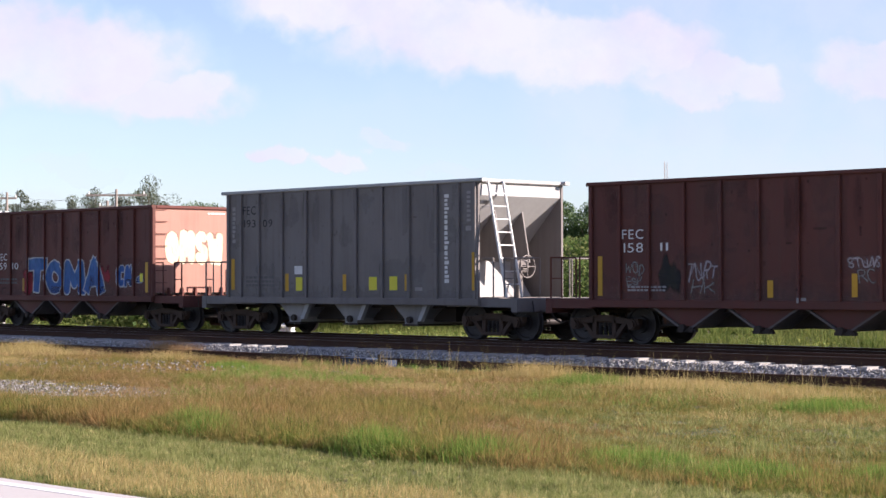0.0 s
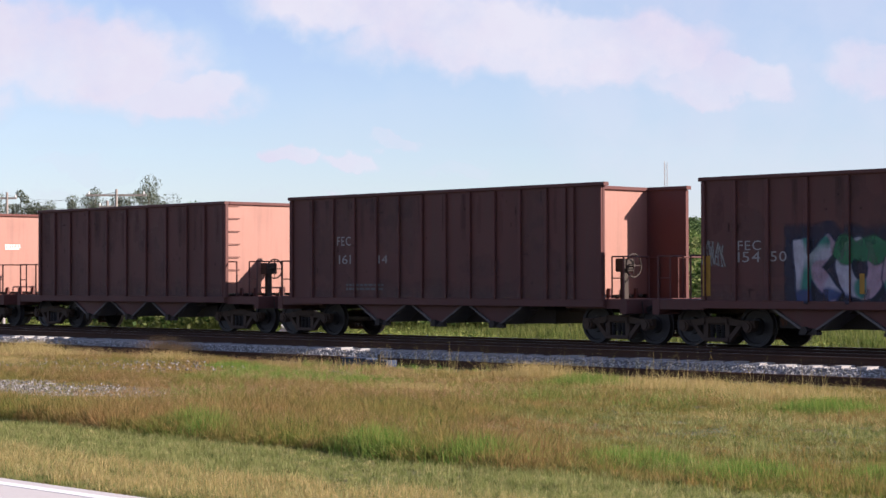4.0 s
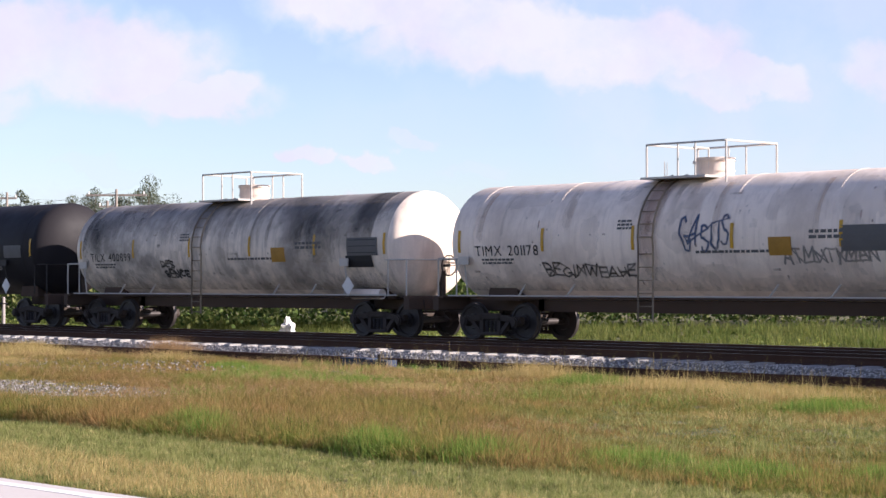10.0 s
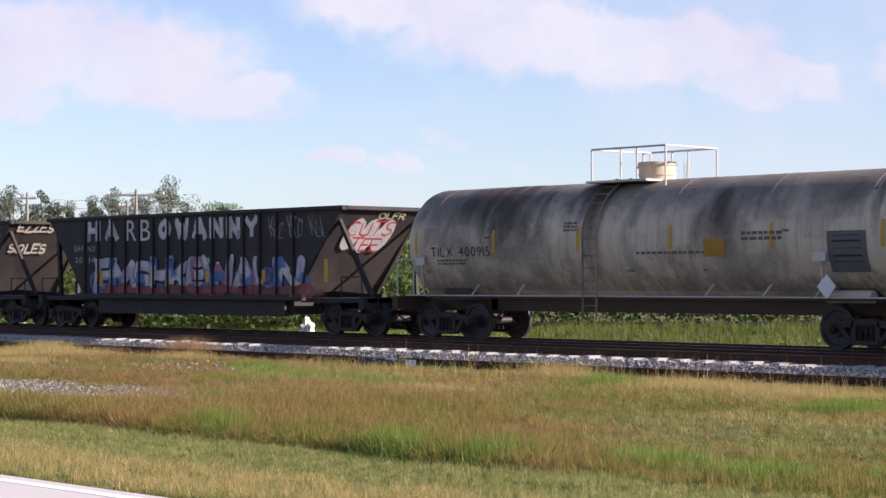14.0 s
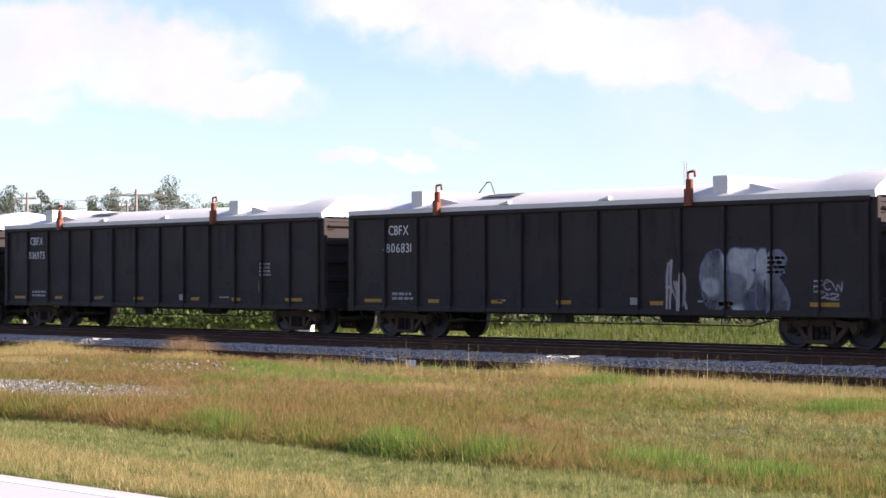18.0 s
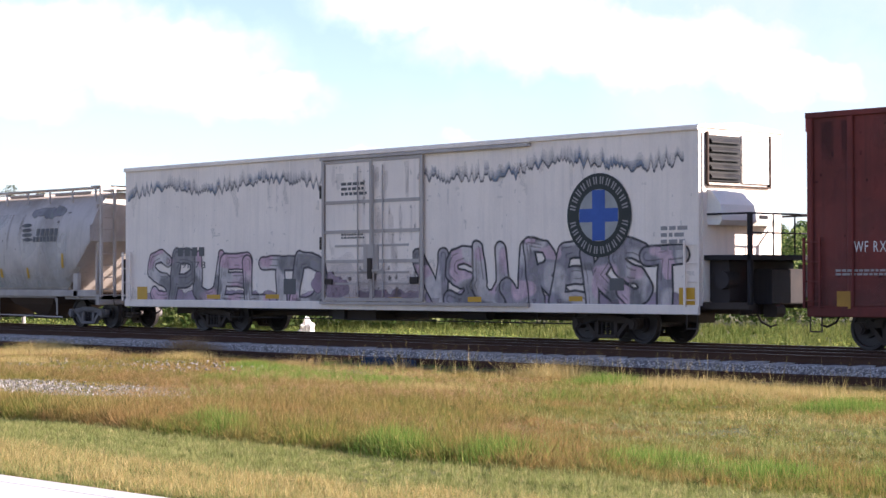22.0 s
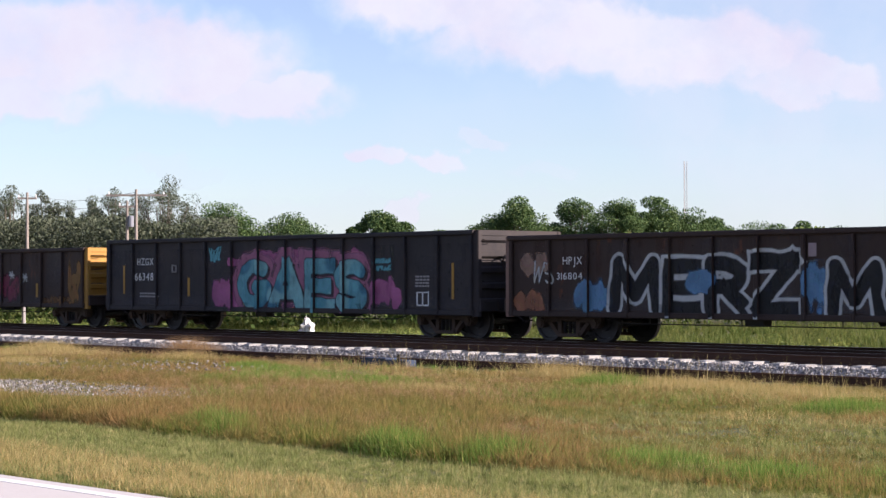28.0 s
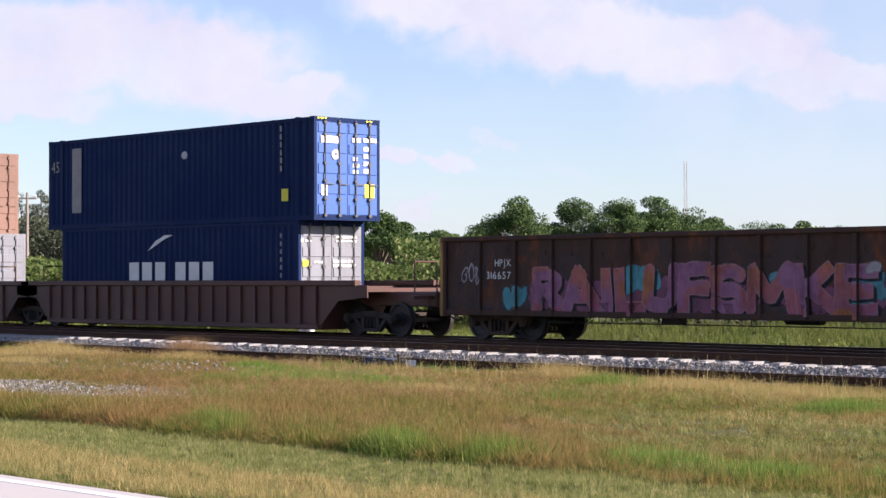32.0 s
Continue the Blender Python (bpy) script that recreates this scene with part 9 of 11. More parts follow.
text_on(w36, "663", -6.24, -5.49, 1.63, 1.91, M_WHITE)
text_on(w36, "68", -4.93, -4.45, 1.63, 1.9, M_WHITE)
mark_on(w36, -7.85, -7.0, 0.92, 1.02, M_DYEL)
bars_on(w36, -7.4, -6.57, 1.22, 1.34, 1, M_FADEK)
text_on(w37, "HPJX", -6.19, -5.56, 1.88, 2.07, M_WHITE)
text_on(w37, "316804", -6.24, -5.41, 1.52, 1.69, M_WHITE)
cloud_on(w37, -6.06, -4.82, 0.73, 1.6, spray(0.16, 0.32, 0.5), 6)
cloud_on(w37, -7.86, -6.82, 1.59, 2.24, spray(0.34, 0.2, 0.14), 5)
cloud_on(w37, -8.07, -7.07, 0.71, 1.27, spray(0.4, 0.16, 0.08), 4)
scrawl(w37, "W S", -7.39, -6.77, 1.43, 2.07, spray(0.62, 0.6, 0.58), -0.012, 0.2)
graffiti(w37, "MERZ", -4.95, 0.46, 0.7, 2.05, spray(0.012, 0.012, 0.014), spray(0.62, 0.6, 0.58), None, None, 0.14, 0.1, False, fat=0.13, rim=0.085, square=True)
cloud_on(w37, -2.59, -1.8, 1.15, 1.75, spray(0.16, 0.32, 0.5), 2)
cloud_on(w37, 0.57, 1.29, 0.81, 1.89, spray(0.16, 0.32, 0.5), 5)
cloud_on(w37, 7.13, 8.05, 0.9, 1.73, spray(0.16, 0.32, 0.5), 5)
graffiti(w37, "MULOR", 1.18, 7.3, 0.68, 1.94, spray(0.012, 0.012, 0.014), spray(0.62, 0.6, 0.58), None, None, 0.18, 0.1, False, fat=0.13, rim=0.085, square=True)
mark_on(w37, 0.73, 0.94, 2.0, 2.29, spray(0.4, 0.3, 0.3))
text_on(w38, "HZGX", -6.5, -5.64, 1.99, 2.2, M_WHITE)
text_on(w38, "66348", -6.49, -5.5, 1.52, 1.75, M_WHITE)
mark_on(w38, -4.83, -4.57, 1.95, 1.99, M_FADEW)
mark_on(w38, -4.82, -4.57, 1.75, 1.79, M_FADEW)
mark_on(w38, -4.83, -4.76, 1.75, 2.0, M_FADEW)
mark_on(w38, -4.63, -4.57, 1.75, 1.99, M_FADEW)
bars_on(w38, -6.49, -5.48, 0.97, 1.15, 2, M_FADEW)
cloud_on(w38, -2.82, -1.22, 0.64, 1.6, spray(0.5, 0.14, 0.3), 8)
cloud_on(w38, -2.11, -1.32, 1.95, 2.27, spray(0.5, 0.14, 0.3), 4)
cloud_on(w38, -0.93, 1.84, 1.94, 2.39, spray(0.5, 0.14, 0.3), 9)
cloud_on(w38, 3.4, 3.98, 1.86, 2.38, spray(0.5, 0.14, 0.3), 3)
cloud_on(w38, 3.9, 5.43, 0.66, 1.63, spray(0.5, 0.14, 0.3), 8)
cloud_on(w38, -1.67, -1.22, 1.04, 1.81, spray(0.5, 0.18, 0.04), 3)
cloud_on(w38, 2.37, 2.8, 1.21, 1.47, spray(0.5, 0.18, 0.04), 2)
graffiti(w38, "GAES", -1.52, 4.06, 0.64, 2.14, spray(0.1, 0.33, 0.38), spray(0.02, 0.03, 0.04), spray(0.5, 0.2, 0.28), spray(0.16, 0.42, 0.46), 0.1, 0.11, accents=(spray(0.06, 0.22, 0.3), spray(0.24, 0.5, 0.5)), fat=0.135, square=True, rim=0.03)
scrawl(w38, "WOOL", -2.93, -2.36, 2.06, 2.45, spray(0.12, 0.4, 0.44), 0.03, 0.2)
scrawl(w38, "MUZAR", 4.42, 5.07, 1.96, 2.11, spray(0.12, 0.4, 0.44), 0.03, 0.2)
scrawl(w38, "STAC", 4.47, 5.07, 1.76, 1.91, spray(0.12, 0.4, 0.44), 0.03, 0.2)
mark_on(w38, 7.37, 7.46, 1.03, 1.95, M_DYEL)
mark_on(w38, -4.01, -3.9, 1.05, 1.6, M_DYEL)
mark_on(w38, -7.39, -7.3, 1.11, 1.98, M_DYEL)
bars_on(w38, 6.0, 6.54, 1.3, 1.63, 4, M_FADEW)
mark_on(w38, 6.05, 6.52, 1.18, 1.21, M_WHITE)
mark_on(w38, 6.05, 6.52, 0.84, 0.88, M_WHITE)
mark_on(w38, 6.05, 6.1, 0.84, 1.21, M_WHITE)
mark_on(w38, 6.48, 6.52, 0.85, 1.22, M_WHITE)
mark_on(w38, 6.26, 6.31, 0.84, 1.21, M_WHITE)
text_on(w39, "HPJX", -6.29, -5.68, 1.83, 2.0, M_WHITE)
text_on(w39, "316601", -6.37, -5.53, 1.56, 1.74, M_WHITE)
cloud_on(w39, -8.2, -7.35, 0.72, 2.4, (0.3, 0.15, 0.025), 9)
cloud_on(w39, -7.9, -7.2, 0.9, 1.7, (0.07, 0.035, 0.02), 4)
cloud_on(w39, 7.2, 8.15, 0.75, 2.3, (0.24, 0.11, 0.02), 8)
cloud_on(w39, 5.6, 7.4, 0.72, 1.1, (0.16, 0.07, 0.02), 8)
cloud_on(w39, -7.36, -6.53, 0.88, 1.89, spray(0.05, 0.03, 0.02), 5)
scrawl(w39, "bor", -7.4, -6.9, 1.38, 1.63, spray(0.3, 0.4, 0.5), -0.012, 0.2)
cloud_on(w39, -5.03, -4.17, 0.84, 1.74, spray(0.18, 0.03, 0.05), 6)
graffiti(w39, "XEEHN", -4.26, 2.47, 0.72, 2.26, spray(0.1, 0.15, 0.28), spray(0.46, 0.48, 0.48), spray(0.16, 0.05, 0.07), spray(0.2, 0.34, 0.4), 0.16, 0.07, False, accents=(spray(0.12, 0.3, 0.34), spray(0.3, 0.36, 0.42)), fat=0.13, square=True, rim=0.028)
cloud_on(w39, 2.47, 4.24, 0.82, 1.73, spray(0.2, 0.03, 0.06), 10)
scrawl(w39, "*", -6.0, -5.45, 1.12, 1.52, spray(0.62, 0.6, 0.58), 0.02, 0.1)
scrawl(w39, "*", 3.5, 3.91, 1.56, 1.9, spray(0.62, 0.6, 0.58), 0.02, 0.1)
scrawl(w39, "*", 4.36, 4.75, 1.44, 1.78, spray(0.62, 0.6, 0.58), 0.02, 0.1)
scrawl(w39, "*", -5.21, -4.67, 2.03, 2.42, spray(0.62, 0.6, 0.58), 0.02, 0.1)
cloud_on(w39, 2.47, 3.04, 0.87, 1.18, spray(0.3, 0.4, 0.42), 2)
mark_on(w39, 2.04, 2.16, 0.84, 1.42, M_DYEL)
mark_on(w39, 5.25, 5.37, 0.97, 1.43, M_DYEL)
mark_on(w39, -5.41, -5.31, 1.01, 1.6, M_DYEL)
scrawl(w39, "SCK", -5.01, -4.45, 0.84, 1.26, spray(0.5, 0.14, 0.3), -0.012, 0.2)
text_on(w40, "HZGX", -6.53, -5.69, 2.02, 2.22, M_WHITE)
text_on(w40, "66337", -6.52, -5.54, 1.52, 1.74, M_WHITE)
bars_on(w40, -6.47, -5.44, 0.92, 1.16, 2, M_FADEW)
scrawl(w40, "H2OS", -3.98, 0.67, 0.94, 2.19, spray(0.2, 0.2, 0.2), -0.03, 0.15)
mark_on(w40, -7.38, -7.25, 1.36, 2.02, M_DYEL)
mark_on(w40, -3.98, -3.86, 1.07, 1.57, M_DYEL)
mark_on(w40, -1.58, -1.48, 1.13, 1.6, M_DYEL)
mark_on(w40, 1.53, 1.63, 1.07, 1.57, M_DYEL)
mark_on(w40, 3.89, 3.98, 1.06, 1.58, M_DYEL)
mark_on(w40, 7.31, 7.4, 1.03, 1.96, M_DYEL)
mark_on(w40, -2.57, -2.33, 0.81, 0.9, M_FADEW)
mark_on(w40, 4.61, 4.9, 0.87, 0.97, M_FADEW)
bars_on(w40, 5.98, 6.45, 1.28, 1.63, 4, M_FADEW)
mark_on(w40, 5.99, 6.47, 1.16, 1.2, M_WHITE)
mark_on(w40, 5.99, 6.47, 0.85, 0.89, M_WHITE)
mark_on(w40, 5.99, 6.04, 0.85, 1.2, M_WHITE)
mark_on(w40, 6.42, 6.47, 0.85, 1.2, M_WHITE)
mark_on(w40, -4.85, -4.59, 1.96, 2.0, M_FADEW)
mark_on(w40, -4.85, -4.59, 1.75, 1.78, M_FADEW)
mark_on(w40, -4.85, -4.8, 1.75, 2.0, M_FADEW)
mark_on(w40, -4.64, -4.59, 1.75, 1.99, M_FADEW)
text_on(w41, "CMEX", -6.38, -5.46, 2.06, 2.29, M_WHITE)
text_on(w41, "100300", -6.49, -5.35, 1.58, 1.82, M_WHITE)
bars_on(w41, -6.44, -5.43, 0.96, 1.18, 2, M_FADEW)
runs_on(w41, 0.02, 1.01, 0.77, 1.87, 26, spray(0.16, 0.16, 0.2))
mark_on(w41, -7.38, -7.24, 1.14, 2.08, M_DYEL)
mark_on(w41, -3.99, -3.86, 1.1, 1.6, M_DYEL)
mark_on(w41, -1.62, -1.51, 1.12, 1.6, M_DYEL)
mark_on(w41, 1.54, 1.65, 1.1, 1.6, M_DYEL)
mark_on(w41, 3.95, 4.04, 1.07, 1.56, M_DYEL)
mark_on(w41, 7.4, 7.49, 1.11, 2.06, M_DYEL)
bars_on(w41, 6.08, 6.56, 1.43, 1.79, 4, M_FADEW)
mark_on(w41, 4.62, 4.9, 0.91, 0.99, M_FADEW)
mark_on(w41, -4.81, -4.56, 2.04, 2.06, M_FADEW)
mark_on(w41, -4.81, -4.56, 1.8, 1.83, M_FADEW)
mark_on(w41, -4.81, -4.77, 1.8, 2.06, M_FADEW)
mark_on(w41, -4.6, -4.56, 1.8, 2.06, M_FADEW)
text_on(w42, "HPJX", -6.23, -5.67, 1.85, 2.03, M_WHITE)
text_on(w42, "316657", -6.33, -5.48, 1.54, 1.72, M_WHITE)
cloud_on(w42, -5.98, -5.19, 0.78, 1.43, spray(0.12, 0.4, 0.44), 4)
cloud_on(w42, -5.19, 5.18, 0.73, 1.6, spray(0.28, 0.1, 0.16), 16)
cloud_on(w42, -2.42, -0.99, 1.13, 1.9, spray(0.12, 0.4, 0.44), 4)
cloud_on(w42, 4.2, 5.09, 0.83, 1.74, spray(0.12, 0.4, 0.44), 6)
cloud_on(w42, 2.13, 2.97, 1.17, 1.74, spray(0.12, 0.4, 0.44), 3)
graffiti(w42, "RAILUFSMKE", -5.06, 4.79, 0.72, 1.86, spray(0.4, 0.12, 0.17), spray(0.5, 0.25, 0.28), None, spray(0.5, 0.16, 0.1), 0.18, 0.06, accents=(spray(0.46, 0.16, 0.06), spray(0.36, 0.15, 0.25)), fat=0.13, square=True, rim=0.02, overlap=1.12)
scrawl(w42, "GOB", -7.48, -6.8, 1.43, 1.92, spray(0.48, 0.43, 0.41), -0.012, 0.2)
cloud_on(w42, 4.55, 5.08, 1.6, 1.88, spray(0.48, 0.43, 0.41), 3)
mark_on(w42, 5.72, 6.25, 1.84, 1.88, M_FADEW)
mark_on(w42, 5.72, 6.25, 1.11, 1.16, M_FADEW)
mark_on(w42, 5.72, 5.78, 1.11, 1.88, M_FADEW)
mark_on(w42, 6.2, 6.25, 1.11, 1.88, M_FADEW)
mark_on(w42, 5.72, 6.25, 1.48, 1.51, M_FADEW)
cloud_on(w42, 7.53, 8.12, 0.87, 1.47, M_DYEL, 3)
mark_on(c1, -5.43, -4.89, 0.51, 2.6, M_FADEW)
cloud_on(c1, 0.59, 0.9, 1.97, 2.21, M_WHITE, 1)
mark_on(c1, 5.42, 5.72, 0.56, 0.91, M_LEMON)
text_on(c1, "45", -6.66, -6.21, 1.86, 2.22, M_FADEW)
mark_on(c1, 5.35, 5.43, 2.54, 2.7, M_FADEW)
mark_on(c1, 5.35, 5.43, 2.31, 2.47, M_FADEW)
mark_on(c1, 5.36, 5.43, 2.09, 2.25, M_FADEW)
mark_on(c1, 5.36, 5.43, 1.86, 2.02, M_FADEW)
mark_on(c1, 5.36, 5.44, 1.64, 1.8, M_FADEW)
mark_on(c1, 5.36, 5.44, 1.41, 1.57, M_FADEW)
blocks_on(c2, 3, -2.31, -0.22, 1.22, 1.78, M_WHITE)
blocks_on(c2, 3, 0.14, 2.22, 1.22, 1.77, M_WHITE)
lay(c2, "logo_swoosh", [(0, [(-1.25, 2.12), (-0.85, 2.42), (-0.35, 2.6), (0.1, 2.6), (-0.3, 2.5), (-0.75, 2.32)])], M_WHITE, 2)
mark_on(c2, 5.28, 5.35, 2.42, 2.55, M_FADEW)
mark_on(c2, 5.28, 5.35, 2.19, 2.32, M_FADEW)
mark_on(c2, 5.28, 5.36, 1.97, 2.1, M_FADEW)
mark_on(c2, 5.28, 5.36, 1.74, 1.87, M_FADEW)
mark_on(c2, 5.28, 5.36, 1.52, 1.65, M_FADEW)
mark_on(c2, 5.28, 5.36, 1.29, 1.42, M_FADEW)
end_mark(c1, -0.99, -0.34, 2.17, 2.37, M_WHITE)
end_mark(c1, 0.16, 0.48, 2.22, 2.35, M_WHITE)
end_mark(c1, 0.58, 1.08, 2.24, 2.36, M_WHITE)
end_mark(c1, -0.98, -0.75, 0.69, 0.99, M_WHITE)
end_scrawl(c1, "o", -0.61, -0.3, 1.72, 1.99, M_WHITE, 0.12, 0)
end_mark(c1, 0.63, 1.0, 0.66, 1.05, M_LEMON)
end_bars(c1, 0.18, 0.44, 1.26, 1.8, 3, M_WHITE)
end_bars(c1, 0.59, 0.91, 1.27, 2.11, 4, M_WHITE)
end_bars(c1, -1.11, -0.78, 2.8, 2.88, 1, M_LEMON)
end_bars(c1, 0.69, 0.99, 2.78, 2.86, 1, M_LEMON)
end_bars(c2, -1.15, -0.76, 2.25, 2.38, 1, M_WHITE)
end_bars(c2, 0.14, 0.93, 2.27, 2.47, 2, M_WHITE)
end_mark(c2, -1.09, -0.8, 1.6, 1.79, M_LEMON)
end_bars(c2, -0.68, -0.34, 1.65, 1.76, 1, M_WHITE)
end_bars(c2, 0.04, 0.89, 1.54, 1.79, 2, M_WHITE)


# ---- plants ----
def leaf_material(name, cols, trans=0.5, rough=0.6, patch=None):
    """Blades and leaves: each island takes its own shade between the given colours; thin enough to let light through."""
    m, n, l, p = nodes_of(name)
    geo = n.new("ShaderNodeNewGeometry")
    rp = n.new("ShaderNodeValToRGB")
    e = rp.color_ramp.elements
    while len(e) < len(cols):
        e.new(0.5)
    for i, c in enumerate(cols):
        e[i].position = i / (len(cols) - 1)
        e[i].color = (*c, 1)
    l.new(geo.outputs["Random Per Island"], rp.inputs[0])
    tc = n.new("ShaderNodeTexCoord").outputs["Object"]
    c = rp.outputs[0]
    if patch:
        c = blend(n, l, 0.5, c, cols[1])
        c = blend(n, l, ramp(n, l, noise_at(n, l, tc, 0.42, 5, rough=0.65), 0.38, 0.62, 0, 0.85), c, patch)
        c = blend(n, l, ramp(n, l, noise_at(n, l, tc, 1.7, 4), 0.45, 0.7, 0, 0.5), c, cols[0])
        c = blend(n, l, ramp(n, l, noise_at(n, l, tc, 9.0, 3), 0.5, 0.64, 0, 0.85), c, cols[3])
        c = blend(n, l, ramp(n, l, noise_at(n, l, tc, 5.0, 3), 0.52, 0.66, 0, 0.8), c, tuple(0.55 * v for v in cols[0]))
    l.new(c, p.inputs["Base Color"])
    p.inputs["Roughness"].default_value = rough
    p.inputs["Specular IOR Level"].default_value = 0.12
    tr, mx = n.new("ShaderNodeBsdfTranslucent"), n.new("ShaderNodeMixShader")
    l.new(c, tr.inputs[0])
    mx.inputs[0].default_value = trans
    l.new(p.outputs[0], mx.inputs[1])
    l.new(tr.outputs[0], mx.inputs[2])
    l.new(mx.outputs[0], n["Material Output"].inputs[0])
    return m


def field(seed, n, y0, y1, lo=-1.8, hi=-0.55):
    """Random places on the verge that the road looks over, evenly spread."""
    r = np.random.default_rng(seed)
    y = np.sqrt(r.uniform(y0 * y0, y1 * y1, n))
    x = y * r.uniform(lo, hi, n)
    return x, y, r


def waves(x, y, s, k=0.0):
    """A smooth pseudo-random field between about -1 and 1."""
    return (np.sin(x * s + 1.3 * np.sin(y * s * 0.7 + k)) + np.sin(y * s * 1.27 + 1.7 * np.sin(x * s * 0.6 + 2 * k)) + np.sin((x + y) * s * 0.53 + k)) / 3


ZY = [-9000, 8.9, 13, 22, 28, 29.3, 33, 34, 37, 39, 44, 60, 90, 2500]
ZZ = [-0.2, -0.2, -0.3, -0.42, -0.44, -0.42, -0.42, -0.4, -0.4, -0.9, -1.0, -0.6, -0.4, -0.4]


def blades(name, x, y, r, h, wd, mat, label, lean=0.35, lift=0.0):
    n = len(x)
    z = np.interp(y, ZY, ZZ) - 0.01 + lift
    a = r.uniform(0, 2 * np.pi, n)
    la = r.uniform(0, 2 * np.pi, n)
    ln = np.abs(r.normal(0, lean, n)) * h
    ux, uy = np.cos(a) * wd / 2, np.sin(a) * wd / 2
    lx, ly = np.cos(la) * ln, np.sin(la) * ln
    v = np.zeros((n, 3, 3))
    for i, (s, t) in enumerate(((-1, 0), (1, 0), (0, 1))):
        v[:, i, 0] = x + s * ux + lx * t ** 1.8
        v[:, i, 1] = y + s * uy + ly * t ** 1.8
        v[:, i, 2] = z + h * t * (1 - 0.15 * (ln / h) * t)
    me = raw_mesh(name, v, [(0, 1, 2)], mat)
    return tagged(new(name, me), label, "grass", kind="stuff")


M_LAWN = leaf_material("mown_grass", [(0.114, 0.153, 0.037), (0.194, 0.229, 0.064), (0.296, 0.300, 0.105), (0.479, 0.403, 0.176)], patch=(0.262, 0.273, 0.088))
M_STRAW = leaf_material("dry_grass", [(0.352, 0.261, 0.094), (0.544, 0.398, 0.171), (0.223, 0.214, 0.062), (0.673, 0.505, 0.248)])
M_TALL = leaf_material("tall_grass", [(0.068, 0.109, 0.020), (0.148, 0.196, 0.035), (0.274, 0.245, 0.055), (0.410, 0.256, 0.094)], patch=(0.319, 0.180, 0.077))
M_FRESH = leaf_material("fresh_grass", [(0.074, 0.147, 0.021), (0.132, 0.227, 0.035), (0.206, 0.294, 0.056), (0.295, 0.294, 0.085)])
M_SEED = leaf_material("grass_seed_heads", [(0.228, 0.136, 0.066), (0.342, 0.207, 0.099), (0.433, 0.283, 0.143), (0.285, 0.218, 0.099)])
M_WEED = leaf_material("field_weeds", [(0.048, 0.088, 0.014), (0.080, 0.128, 0.024), (0.152, 0.192, 0.040), (0.240, 0.240, 0.064)], patch=(0.2, 0.2, 0.065))
M_OAK = leaf_material("oak_leaves", [(0.036, 0.07, 0.025), (0.06, 0.102, 0.034), (0.09, 0.142, 0.044), (0.14, 0.18, 0.065)], 0.2)
M_CASU = leaf_material("wispy_needles", [(0.055, 0.068, 0.04), (0.075, 0.09, 0.052), (0.1, 0.112, 0.07), (0.13, 0.14, 0.09)], 0.2)
M_BUSH = leaf_material("hedge_leaves", [(0.05, 0.085, 0.02), (0.09, 0.14, 0.035), (0.15, 0.19, 0.055), (0.25, 0.26, 0.1)], 0.45)
M_BARK = plain("bark", (0.14, 0.11, 0.085), 0.9)


def gravel_mask(x, y):
    return ((x + 29.2) / 3.5) ** 2 + ((y - 17.9 + 0.12 * (x + 29.2)) / 1.7) ** 2 + 0.7 * waves(x, y, 2.2)


EDGE = lambda x, y: y - (13.2 + 0.2 * waves(x, y, 1.1) + 0.12 * waves(x, y, 3.1))          # > 0 behind the mower's line


def put(name, seed, n, y0, y1, keep, h, wd, mat, label, lean, lift=None, lo=-1.8, hi=-0.55, tuft=14, spread=0.035):
    x, y, r = field(seed, n, y0, y1, lo, hi)
    ok = keep(x, y)
    x, y = x[ok], y[ok]
    # blades gather in tufts of a dozen, some taller than their neighbours
    c = r.integers(0, max(1, len(x) // tuft), len(x))
    x, y = x[c] + r.normal(0, spread, len(x)), y[c] + r.normal(0, spread, len(x))
    hh = r.uniform(h[0], h[1], len(x)) * r.uniform(0.55, 1.35, len(x))[c] * (h[2](x, y) if len(h) > 2 else 1.0)
    return blades(name, x, y, r, np.maximum(hh, 0.02), r.uniform(wd[0], wd[1], len(x)), mat, label, lean, 0.0 if lift is None else lift(x, y, r))


put("mown_grass", 1, 280000, 8.85, 13.9, lambda x, y: EDGE(x, y) < 0.2, (0.035, 0.09, lambda x, y: 1 + 0.3 * waves(x, y, 1.5)), (0.005, 0.012), M_LAWN, "short mown green grass beside the road", 0.8)
put("dry_grass", 2, 95000, 8.8, 11.8, lambda x, y: (y < 10.7 + 0.5 * waves(x, y, 1.1)) & (y > 8.95 + 0.12 * waves(x, y, 3.0)), (0.05, 0.14), (0.004, 0.009), M_STRAW, "straw-yellow dry grass along the road edge", 0.9, tuft=40, spread=0.06)
put("tall_grass", 3, 330000, 11.6, 23, lambda x, y: (EDGE(x, y) > 0) & (gravel_mask(x, y) > 0.35 + 0.6 * waves(x, y, 9.0)),
    (0.06, 0.2, lambda x, y: (1.0 + 0.45 * waves(x, y, 0.55, 1)) * np.interp(EDGE(x, y), [0, 0.5, 2.5, 5, 10], [1.9, 2.3, 1.6, 1.0, 0.8]) * np.interp(gravel_mask(x, y), [0.6, 3.5], [0.35, 1.0]) * np.interp(x / y, [-1.05, -0.85], [1.0, 0.36])), (0.006, 0.015), M_TALL, "knee-high rough grass in green and brown", 1.15, tuft=60, spread=0.09)
